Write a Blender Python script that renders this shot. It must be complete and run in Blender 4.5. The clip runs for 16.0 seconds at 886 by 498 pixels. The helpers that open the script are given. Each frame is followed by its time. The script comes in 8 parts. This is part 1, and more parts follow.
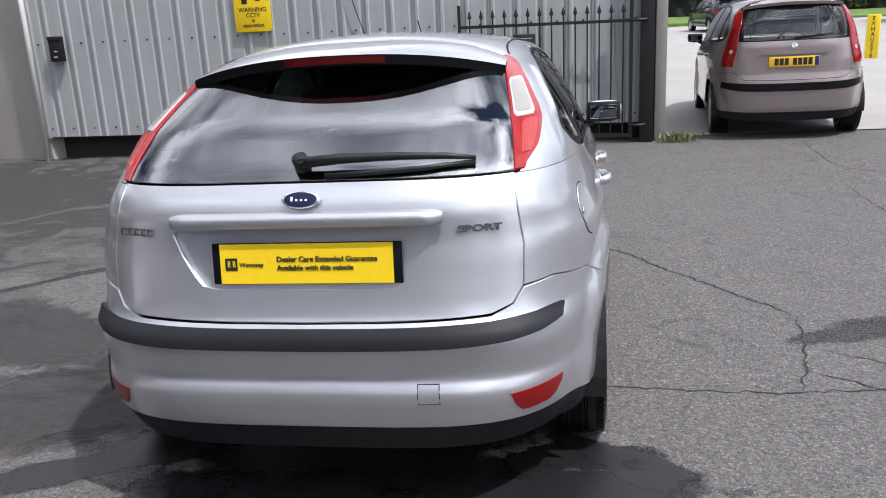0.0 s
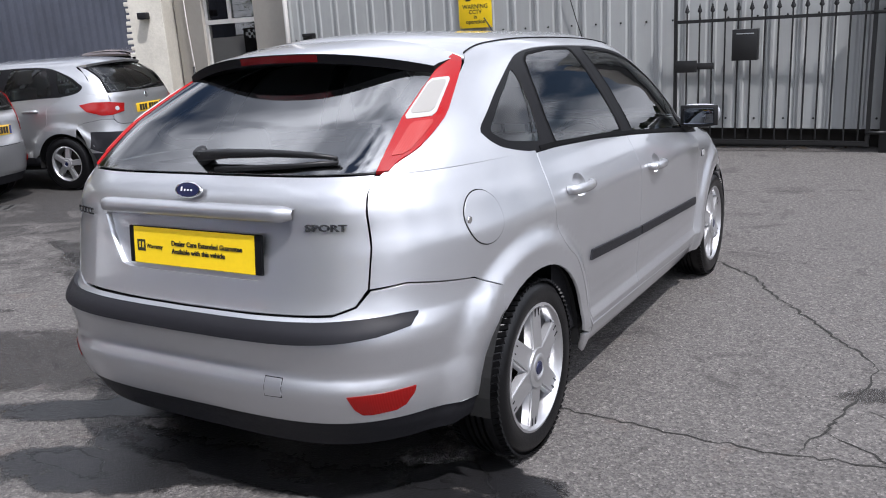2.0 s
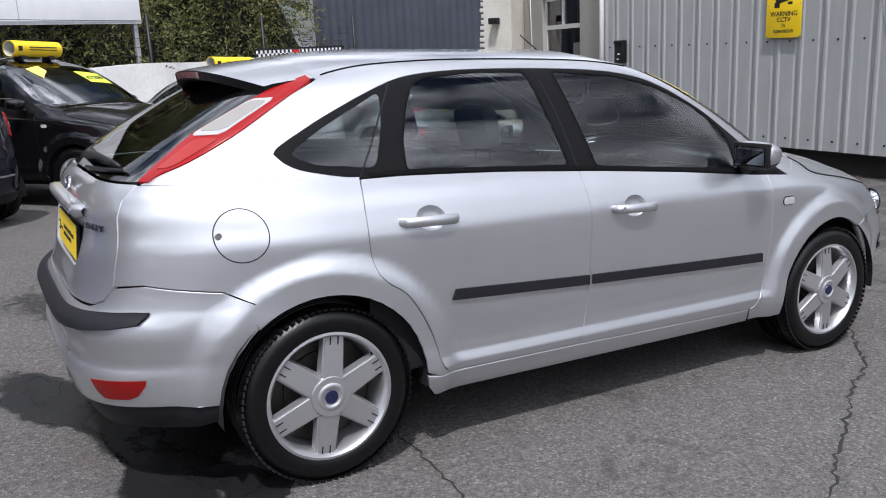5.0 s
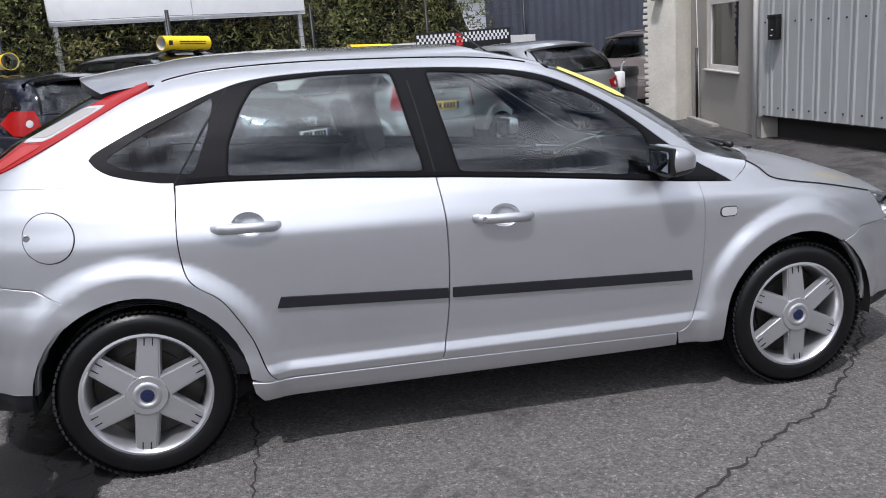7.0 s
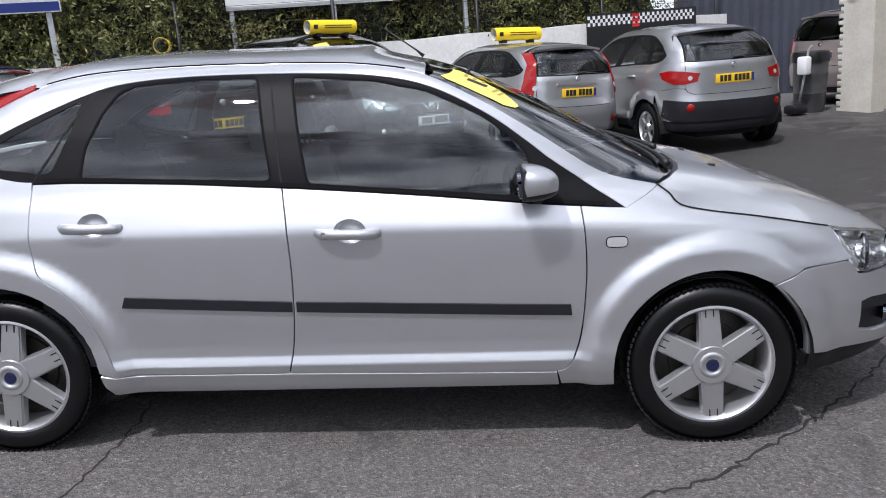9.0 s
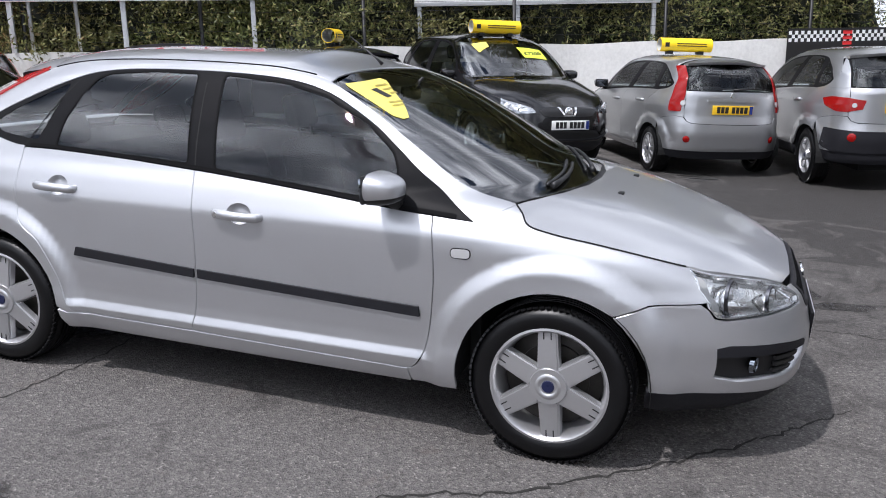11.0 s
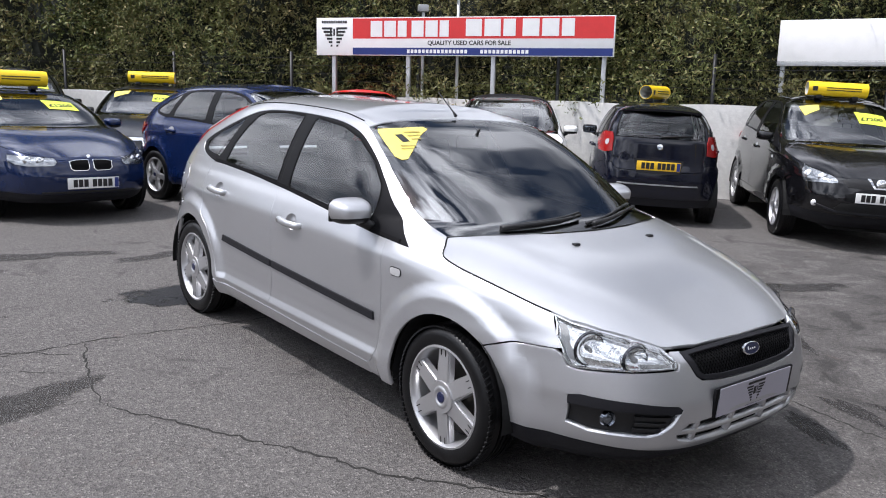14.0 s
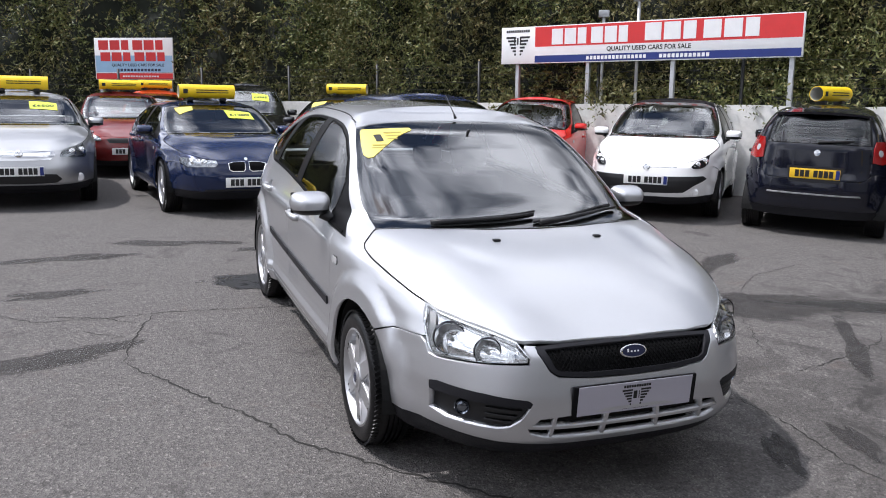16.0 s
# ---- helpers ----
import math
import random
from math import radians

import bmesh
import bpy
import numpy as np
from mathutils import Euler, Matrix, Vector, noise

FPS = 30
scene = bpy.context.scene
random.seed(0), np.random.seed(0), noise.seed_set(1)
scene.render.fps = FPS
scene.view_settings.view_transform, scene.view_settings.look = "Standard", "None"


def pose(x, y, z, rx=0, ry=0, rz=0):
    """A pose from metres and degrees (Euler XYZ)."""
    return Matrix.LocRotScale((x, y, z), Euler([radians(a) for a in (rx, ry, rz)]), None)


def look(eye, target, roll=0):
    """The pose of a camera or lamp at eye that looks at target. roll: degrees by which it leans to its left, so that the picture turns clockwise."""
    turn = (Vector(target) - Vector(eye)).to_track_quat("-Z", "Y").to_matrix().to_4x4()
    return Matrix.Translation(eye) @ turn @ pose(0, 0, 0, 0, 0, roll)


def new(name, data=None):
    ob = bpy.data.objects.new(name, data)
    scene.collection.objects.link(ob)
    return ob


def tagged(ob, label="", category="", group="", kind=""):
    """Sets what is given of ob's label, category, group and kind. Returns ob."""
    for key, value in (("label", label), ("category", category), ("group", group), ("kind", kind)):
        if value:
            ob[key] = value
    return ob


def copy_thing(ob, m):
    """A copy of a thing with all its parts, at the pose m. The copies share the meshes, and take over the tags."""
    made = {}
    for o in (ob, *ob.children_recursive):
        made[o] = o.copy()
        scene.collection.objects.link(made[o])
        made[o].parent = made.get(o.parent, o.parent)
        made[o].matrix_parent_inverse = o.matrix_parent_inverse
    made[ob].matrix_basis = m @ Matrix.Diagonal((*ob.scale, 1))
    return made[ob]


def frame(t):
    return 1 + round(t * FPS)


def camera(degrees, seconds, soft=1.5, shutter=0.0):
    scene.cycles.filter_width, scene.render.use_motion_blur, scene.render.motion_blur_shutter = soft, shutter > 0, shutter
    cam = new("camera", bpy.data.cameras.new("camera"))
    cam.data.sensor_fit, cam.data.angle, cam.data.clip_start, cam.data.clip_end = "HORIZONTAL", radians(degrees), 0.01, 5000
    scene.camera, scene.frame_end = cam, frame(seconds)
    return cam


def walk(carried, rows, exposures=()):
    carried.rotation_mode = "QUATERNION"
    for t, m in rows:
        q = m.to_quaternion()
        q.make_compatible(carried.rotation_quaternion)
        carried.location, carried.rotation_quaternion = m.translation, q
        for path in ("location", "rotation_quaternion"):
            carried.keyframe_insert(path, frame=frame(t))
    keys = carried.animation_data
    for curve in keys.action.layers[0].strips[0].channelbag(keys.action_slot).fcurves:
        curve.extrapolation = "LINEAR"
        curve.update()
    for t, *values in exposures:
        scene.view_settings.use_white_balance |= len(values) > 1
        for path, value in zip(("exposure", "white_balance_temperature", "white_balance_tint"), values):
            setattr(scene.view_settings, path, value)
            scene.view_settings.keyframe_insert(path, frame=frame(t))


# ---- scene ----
cam = camera(56.0, 16.0, 1.0)
PATH = [
    (0, (0.783, -4.234, 1.616), (0.468, -2.338, 1.06), -2.8),
    (0.5, (1.118, -4.126, 1.597), (0.584, -2.276, 1.056), -3.4),
    (1, (1.481, -4.069, 1.592), (0.775, -2.276, 1.056), -3.1),
    (1.5, (1.756, -3.944, 1.574), (0.898, -2.218, 1.039), -3.2),
    (2, (1.998, -3.763, 1.562), (1.006, -2.109, 1.033), -3.6),
    (2.5, (2.315, -3.588, 1.547), (1.19, -2.017, 1.033), -3.5),
    (3, (2.543, -3.355, 1.509), (1.317, -1.857, 1.005), -2.5),
    (3.2, (2.625, -3.259, 1.529), (1.351, -1.801, 1.026), -2.3),
    (5.3, (3.514, -2.057, 1.516), (1.783, -1.173, 1.043), -3.1),
    (5.5, (3.585, -1.925, 1.514), (1.838, -1.076, 1.037), -3.3),
    (6, (3.679, -1.582, 1.514), (1.888, -0.831, 1.038), -3.9),
    (6.5, (3.79, -1.232, 1.509), (1.936, -0.654, 1.031), -4.4),
    (7, (3.805, -0.878, 1.513), (1.916, -0.436, 1.027), -4.6),
    (7.5, (3.778, -0.536, 1.543), (1.858, -0.257, 1.058), -5.0),
    (8, (3.819, -0.186, 1.533), (1.89, -0.029, 1.029), -4.5),
    (8.5, (3.767, 0.182, 1.518), (1.833, 0.245, 1.011), -4.4),
    (9, (3.77, 0.533, 1.513), (1.836, 0.429, 1.016), -4.6),
    (11.3, (3.734, 2.163, 1.519), (1.939, 1.414, 1.054), -0.8),
    (11.5, (3.703, 2.309, 1.522), (1.936, 1.49, 1.069), -0.7),
    (12, (3.663, 2.709, 1.528), (1.975, 1.724, 1.103), 0.2),
    (12.5, (3.54, 3.03, 1.524), (1.92, 1.923, 1.136), 1.0),
    (13, (3.412, 3.363, 1.535), (1.906, 2.099, 1.167), 1.3),
    (13.5, (3.261, 3.702, 1.534), (1.888, 2.295, 1.165), 1.4),
    (14, (3.051, 3.972, 1.541), (1.805, 2.45, 1.179), 1.3),
    (14.5, (2.816, 4.293, 1.53), (1.741, 2.642, 1.182), 1.2),
    (15, (2.515, 4.501, 1.524), (1.546, 2.785, 1.182), 1.0),
    (15.5, (2.199, 4.714, 1.529), (1.357, 2.932, 1.191), 0.6),
    (16, (1.854, 4.924, 1.523), (1.138, 3.089, 1.174), 0.4),
]
walk(cam, [(t, look(eye, target, roll)) for t, eye, target, roll in PATH], [(0, .06, 6100, 15), (3, .02, 6100, 15), (5.5, -.22, 6050, 15), (9, -.26, 6050, 15), (11.5, -.12, 6100, 15), (16, -.05, 6150, 15)])

# ---- world and sun ----
SUN_EL, SUN_AZ = 61.0, 118.0   # degrees; azimuth clockwise from +y
world = bpy.data.worlds.new("sky")
scene.world = world
world.use_nodes = True
wn, wl = world.node_tree.nodes, world.node_tree.links
sky = wn.new("ShaderNodeTexSky")
sky.sky_type, sky.sun_disc = "NISHITA", False
sky.sun_elevation, sky.sun_rotation = radians(SUN_EL), radians(SUN_AZ)
sky.air_density, sky.dust_density, sky.ozone_density = 1.0, 1.2, 1.0
w_tc = wn.new("ShaderNodeTexCoord")
w_map = wn.new("ShaderNodeMapping")
w_map.inputs["Scale"].default_value = (1.0, 1.0, 1.7)
w_map.inputs["Location"].default_value = (1.0, 7.5, 2.5)
w_noise = wn.new("ShaderNodeTexNoise")
w_noise.inputs["Scale"].default_value, w_noise.inputs["Detail"].default_value, w_noise.inputs["Roughness"].default_value = 3.2, 5, 0.52
w_ramp = wn.new("ShaderNodeValToRGB")
w_ramp.color_ramp.elements[0].position, w_ramp.color_ramp.elements[1].position = 0.36, 0.49
w_grey = wn.new("ShaderNodeTexNoise")
w_grey.inputs["Scale"].default_value, w_grey.inputs["Detail"].default_value = 2.6, 6
w_gr = wn.new("ShaderNodeValToRGB")
w_gr.color_ramp.elements[0].position, w_gr.color_ramp.elements[1].position = 0.33, 0.62
w_gr.color_ramp.elements[0].color, w_gr.color_ramp.elements[1].color = (5.0, 5.5, 6.4, 1), (36, 37, 38, 1)
w_gr.color_ramp.elements.new(0.46).color = (14, 14.6, 15.6, 1)
w_mix = wn.new("ShaderNodeMix")
w_mix.data_type = "RGBA"
bg = wn["Background"]
bg.inputs["Strength"].default_value = 0.058
wl.new(w_tc.outputs["Generated"], w_map.inputs["Vector"])
wl.new(w_map.outputs["Vector"], w_noise.inputs["Vector"])
wl.new(w_map.outputs["Vector"], w_grey.inputs["Vector"])
wl.new(w_noise.outputs["Fac"], w_ramp.inputs["Fac"])
wl.new(w_grey.outputs["Fac"], w_gr.inputs["Fac"])
wl.new(w_ramp.outputs["Color"], w_mix.inputs["Factor"])
wl.new(sky.outputs["Color"], w_mix.inputs["A"])
# clouds brighten towards the sun
w_dot = wn.new("ShaderNodeVectorMath")
w_dot.operation = "DOT_PRODUCT"
w_dot.inputs[1].default_value = (math.sin(radians(SUN_AZ)) * math.cos(radians(SUN_EL)), math.cos(radians(SUN_AZ)) * math.cos(radians(SUN_EL)), math.sin(radians(SUN_EL)))
w_glow = wn.new("ShaderNodeMapRange")
w_glow.interpolation_type = "SMOOTHSTEP"
w_glow.inputs["From Min"].default_value, w_glow.inputs["From Max"].default_value = 0.35, 1.0
w_glow.inputs["To Min"].default_value, w_glow.inputs["To Max"].default_value = 0.85, 1.7
w_scale = wn.new("ShaderNodeVectorMath")
w_scale.operation = "SCALE"
wl.new(w_tc.outputs["Generated"], w_dot.inputs[0])
wl.new(w_dot.outputs["Value"], w_glow.inputs["Value"])
wl.new(w_gr.outputs["Color"], w_scale.inputs[0])
# and are thinner overhead, heavier towards the horizon
w_sep = wn.new("ShaderNodeSeparateXYZ")
w_high = wn.new("ShaderNodeMapRange")
w_high.interpolation_type = "SMOOTHSTEP"
w_high.inputs["From Min"].default_value, w_high.inputs["From Max"].default_value = 0.25, 0.85
w_high.inputs["To Min"].default_value, w_high.inputs["To Max"].default_value = 0.98, 1.12
w_mul = wn.new("ShaderNodeMath")
w_mul.operation = "MULTIPLY"
wl.new(w_tc.outputs["Generated"], w_sep.inputs["Vector"])
wl.new(w_sep.outputs["Z"], w_high.inputs["Value"])
wl.new(w_glow.outputs["Result"], w_mul.inputs[0])
wl.new(w_high.outputs["Result"], w_mul.inputs[1])
wl.new(w_mul.outputs["Value"], w_scale.inputs["Scale"])
wl.new(w_scale.outputs["Vector"], w_mix.inputs["B"])
wl.new(w_mix.outputs["Result"], bg.inputs["Color"])
sun = new("sun", bpy.data.lights.new("sun", "SUN"))
sun.data.energy, sun.data.angle, sun.data.color = 4.3, radians(1.2), (1.0, 0.965, 0.91)
sun_dir = Vector((math.sin(radians(SUN_AZ)) * math.cos(radians(SUN_EL)), math.cos(radians(SUN_AZ)) * math.cos(radians(SUN_EL)), math.sin(radians(SUN_EL))))
sun.matrix_world = look(sun_dir * 50, (0, 0, 0))

from mathutils.geometry import tessellate_polygon


# ---- materials ----
def ramp_of(nt, fac, stops):
    r = nt.nodes.new("ShaderNodeValToRGB")
    e = r.color_ramp.elements
    while len(e) < len(stops):
        e.new(0.5)
    for el, (p, c) in zip(e, stops):
        el.position, el.color = p, (*c, 1) if len(c) == 3 else c
    nt.links.new(fac, r.inputs["Fac"])
    return r.outputs["Color"]


def noise_of(nt, vec, scale, detail=4, rough=0.55, dist=0.0):
    n = nt.nodes.new("ShaderNodeTexNoise")
    n.inputs["Scale"].default_value, n.inputs["Detail"].default_value = scale, detail
    n.inputs["Roughness"].default_value, n.inputs["Distortion"].default_value = rough, dist
    nt.links.new(vec, n.inputs["Vector"])
    return n.outputs["Fac"]


def mixed(nt, fac, a, b, mode="MIX"):
    m = nt.nodes.new("ShaderNodeMix")
    m.data_type, m.blend_type = "RGBA", mode
    for sock, v in (("Factor", fac), ("A", a), ("B", b)):
        if isinstance(v, (int, float)):
            m.inputs[sock].default_value = v
        elif isinstance(v, tuple):
            m.inputs[sock].default_value = (*v, 1) if len(v) == 3 else v
        else:
            nt.links.new(v, m.inputs[sock])
    return m.outputs["Result"]


def bump_of(nt, height, strength, distance):
    b = nt.nodes.new("ShaderNodeBump")
    b.inputs["Strength"].default_value, b.inputs["Distance"].default_value = strength, distance
    nt.links.new(height, b.inputs["Height"])
    return b.outputs["Normal"]


def plain(name, col, rough=0.5, metal=0.0, var=0.12, scale=6.0, bump=0.0, bscale=80.0, coat=0.0, rvar=0.1, per_object=0.0):
    """A painted or moulded surface: broad blotches, fine grain, a little relief."""
    m = bpy.data.materials.new(name)
    m.use_nodes = True
    nt = m.node_tree
    p = nt.nodes["Principled BSDF"]
    tc = nt.nodes.new("ShaderNodeTexCoord").outputs["Object"]
    a, b = noise_of(nt, tc, scale, 5), noise_of(nt, tc, scale * 11, 3)
    lo, hi = tuple(c * (1 - var) for c in col), tuple(min(1, c * (1 + var)) for c in col)
    c1 = ramp_of(nt, a, [(0.3, lo), (0.7, hi)])
    c2 = mixed(nt, 0.35, c1, ramp_of(nt, b, [(0.35, lo), (0.65, hi)]))
    if per_object:
        info = nt.nodes.new("ShaderNodeObjectInfo").outputs["Random"]
        c2 = mixed(nt, per_object, c2, ramp_of(nt, info, [(0, tuple(c * 0.5 for c in col)), (1, tuple(min(1, c * 1.4) for c in col))]))
    nt.links.new(c2, p.inputs["Base Color"])
    p.inputs["Metallic"].default_value = metal
    r = nt.nodes.new("ShaderNodeMapRange")
    r.inputs["To Min"].default_value, r.inputs["To Max"].default_value = max(0.02, rough - rvar), min(1, rough + rvar)
    nt.links.new(b, r.inputs["Value"])
    nt.links.new(r.outputs["Result"], p.inputs["Roughness"])
    p.inputs["Coat Weight"].default_value, p.inputs["Coat Roughness"].default_value = coat, 0.04
    if bump:
        nt.links.new(bump_of(nt, noise_of(nt, tc, bscale, 3), 0.6, bump), p.inputs["Normal"])
    return m


def car_paint(name, col, metal=0.0, rough=0.32, dust=0.04):
    """Lacquered paint, with flakes where it is metallic and a film of dust."""
    m = bpy.data.materials.new(name)
    m.use_nodes = True
    nt = m.node_tree
    p = nt.nodes["Principled BSDF"]
    tc = nt.nodes.new("ShaderNodeTexCoord").outputs["Object"]
    grime = noise_of(nt, tc, 3.1, 6)
    flake = noise_of(nt, tc, 900, 1)
    c = ramp_of(nt, flake, [(0.35, tuple(v * (1 - 0.12 * metal) for v in col)), (0.65, tuple(min(1, v * (1 + 0.1 * metal)) for v in col))])
    c = mixed(nt, ramp_of(nt, grime, [(0.45, (0, 0, 0)), (0.8, (dust * 3, dust * 3, dust * 3))]), c, (0.3, 0.28, 0.25))
    nt.links.new(c, p.inputs["Base Color"])
    p.inputs["Metallic"].default_value, p.inputs["Roughness"].default_value = metal, rough
    p.inputs["Coat Weight"].default_value = 1.0
    p.inputs["Specular IOR Level"].default_value = 0.5 if metal > 0.5 else 0.1
    r = nt.nodes.new("ShaderNodeMapRange")
    r.inputs["To Min"].default_value, r.inputs["To Max"].default_value = 0.02, 0.10
    nt.links.new(grime, r.inputs["Value"])
    nt.links.new(r.outputs["Result"], p.inputs["Coat Roughness"])
    return m


def glass_pane(name, tint, ior=1.5, haze=0.0):
    """A thin pane: what is behind it, tinted, under the gloss that its angle gives."""
    m = bpy.data.materials.new(name)
    m.use_nodes = True
    nt = m.node_tree
    out = nt.nodes["Material Output"]
    nt.nodes.remove(nt.nodes["Principled BSDF"])
    tr, gl, fr = nt.nodes.new("ShaderNodeBsdfTransparent"), nt.nodes.new("ShaderNodeBsdfGlossy"), nt.nodes.new("ShaderNodeFresnel")
    tr.inputs["Color"].default_value = (*tint, 1)
    gl.inputs["Roughness"].default_value = haze
    fr.inputs["IOR"].default_value = ior
    mx = nt.nodes.new("ShaderNodeMixShader")
    nt.links.new(fr.outputs["Fac"], mx.inputs[0])
    nt.links.new(tr.outputs["BSDF"], mx.inputs[1])
    nt.links.new(gl.outputs["BSDF"], mx.inputs[2])
    nt.links.new(mx.outputs["Shader"], out.inputs["Surface"])
    return m


def lens_plastic(name, col, rough=0.08):
    m = bpy.data.materials.new(name)
    m.use_nodes = True
    nt = m.node_tree
    p = nt.nodes["Principled BSDF"]
    tc = nt.nodes.new("ShaderNodeTexCoord").outputs["Object"]
    w = nt.nodes.new("ShaderNodeTexWave")
    w.inputs["Scale"].default_value = 55
    nt.links.new(tc, w.inputs["Vector"])
    c = ramp_of(nt, w.outputs["Fac"], [(0.2, tuple(v * 0.93 for v in col)), (0.8, col)])
    nt.links.new(c, p.inputs["Base Color"])
    p.inputs["Roughness"].default_value, p.inputs["Coat Weight"].default_value = rough + 0.12, 0.35
    p.inputs["Specular IOR Level"].default_value = 0.25
    p.inputs["Coat Roughness"].default_value = 0.02
    nt.links.new(bump_of(nt, w.outputs["Fac"], 0.15, 0.002), p.inputs["Normal"])
    return m


M_BLACK = plain("black plastic", (0.006, 0.006, 0.0068), 0.45, bump=0.0006, bscale=500)
M_TRIM = plain("grey bumper plastic", (0.016, 0.016, 0.019), 0.5, bump=0.0006, bscale=500)
M_GLOSSBLACK = plain("satin black trim", (0.0085, 0.0085, 0.0095), 0.42, var=0.12, scale=14, rvar=0.05)
M_GLOSSBLACK.node_tree.nodes["Principled BSDF"].inputs["Specular IOR Level"].default_value = 0.06
M_RUBBER = plain("tyre rubber", (0.0035, 0.0035, 0.004), 0.36, var=0.3, scale=12, bump=0.0008, bscale=160)
M_ALLOY = plain("alloy wheel", (0.52, 0.52, 0.53), 0.34, metal=0.8, var=0.03, coat=0.2, rvar=0.03)
M_CHROME = plain("chrome", (0.8, 0.8, 0.8), 0.08, metal=1.0, var=0.02, rvar=0.03)
M_TRIM.node_tree.nodes["Principled BSDF"].inputs["Specular IOR Level"].default_value = 0.18
M_RUBBER.node_tree.nodes["Principled BSDF"].inputs["Specular IOR Level"].default_value = 0.3
M_MIRROR = plain("mirror glass", (0.20, 0.22, 0.25), 0.03, metal=1.0, var=0.01, rvar=0.01)
M_DISC = plain("brake disc steel", (0.06, 0.055, 0.05), 0.5, metal=0.6, var=0.3, scale=20)
# underbody black; also paints the shade behind grille and intake openings
M_DARK = plain("dark underbody and shade backing", (0.003, 0.003, 0.003), 0.85)
M_CLOTH = plain("seat cloth", (0.035, 0.036, 0.04), 0.9, var=0.25, scale=30, bump=0.001, bscale=400)
M_DASH = plain("dashboard plastic", (0.014, 0.014, 0.016), 0.85, bump=0.0006, bscale=300)
M_DASH.node_tree.nodes["Principled BSDF"].inputs["Specular IOR Level"].default_value = 0.15
M_GLASS = glass_pane("car window glass", (0.74, 0.81, 0.79), 1.8)
M_FARGLASS = glass_pane("far side window glass", (0.74, 0.81, 0.79), 1.5, 0.35)
M_REARGLASS = glass_pane("rear window glass", (0.55, 0.64, 0.61), 3.6)
M_FARSCREEN = glass_pane("clear windscreen glass", (0.86, 0.90, 0.88), 1.75)
M_GLASSDARK = glass_pane("tinted window glass", (0.16, 0.18, 0.18), 1.8)
M_SCREEN = glass_pane("windscreen glass", (0.80, 0.87, 0.84), 3.2)
M_CLEAR = glass_pane("headlamp lens", (0.95, 0.96, 0.96), 1.3)
M_RED = lens_plastic("red lamp lens", (0.27, 0.004, 0.003))
M_WHITELENS = lens_plastic("clear lamp lens", (0.44, 0.44, 0.44))
M_RIBLENS = lens_plastic("ribbed reversing lens", (0.30, 0.29, 0.27))
M_INNERRED = lens_plastic("red lamp chamber", (0.36, 0.035, 0.030))
M_REDCLEAR = lens_plastic("pale red lamp lens", (0.30, 0.003, 0.003))
M_DEEPRED = lens_plastic("dark red lens", (0.20, 0.004, 0.003))
M_REFLECT = plain("lamp reflector", (0.90, 0.90, 0.91), 0.22, metal=0.45, var=0.12, scale=40)
M_YELLOW = plain("yellow sign plastic", (0.90, 0.62, 0.008), 0.38, var=0.05)
M_STICKER = plain("pale yellow sticker", (0.80, 0.68, 0.14), 0.5, var=0.06)
M_PLATEY = plain("yellow number plate", (0.80, 0.50, 0.02), 0.35, var=0.05)
M_PLATEW = plain("white number plate", (0.78, 0.78, 0.76), 0.35, var=0.05)
M_INK = plain("black print", (0.012, 0.012, 0.012), 0.5)
M_BLUE = plain("blue print", (0.012, 0.028, 0.17), 0.4)
M_NAVY = plain("navy print", (0.01, 0.014, 0.05), 0.3)
M_WHITE = plain("white print", (0.8, 0.8, 0.8), 0.45, var=0.05)
M_REDPRINT = plain("red print", (0.62, 0.03, 0.03), 0.45, var=0.08)


# ---- mesh helpers ----
def mesh_of(name, verts, faces, normals=None, smooth=True):
    me = bpy.data.meshes.new(name)
    me.from_pydata([tuple(v) for v in verts], [], faces)
    me.update()
    if smooth:
        me.polygons.foreach_set("use_smooth", [True] * len(me.polygons))
    if normals is not None:
        me.normals_split_custom_set_from_vertices([tuple(n) for n in normals])
    return me


def part(name, data, material, parent=None, label="", m=None):
    """Links a bmesh or mesh as one object under a thing or a part."""
    if isinstance(data, bmesh.types.BMesh):
        me = bpy.data.meshes.new(name)
        data.to_mesh(me)
        data.free()
        data = me
    if material is not None and not data.materials:
        data.materials.append(material)
    ob = new(name, data)
    if parent is not None:
        ob.parent = parent
    if m is not None:
        ob.matrix_basis = m
    if label:
        ob["label"] = label
    return ob


def smooth_by_angle(bm, degrees=35):
    for f in bm.faces:
        f.smooth = True
    for e in bm.edges:
        if len(e.link_faces) == 2 and e.calc_face_angle(0) > radians(degrees):
            e.smooth = False
    return bm


def box(bm, x0, x1, y0, y1, z0, z1, bevel=0.0, m=None, seg=2):
    """A box, its edges rounded, added to a bmesh."""
    made = bmesh.ops.create_cube(bm, size=1.0)
    vs = made["verts"]
    bmesh.ops.transform(bm, verts=vs, matrix=Matrix.Translation(((x0 + x1) / 2, (y0 + y1) / 2, (z0 + z1) / 2)) @ Matrix.Diagonal((x1 - x0, y1 - y0, z1 - z0, 1)))
    if bevel:
        es = list({e for v in vs for e in v.link_edges})
        got = bmesh.ops.bevel(bm, geom=es, offset=bevel, segments=seg, affect="EDGES", profile=0.5)
        vs = list({v for f in got["faces"] for v in f.verts} | {v for v in vs if v.is_valid})
    if m is not None:
        bmesh.ops.transform(bm, verts=[v for v in vs if v.is_valid], matrix=m)
    return bm


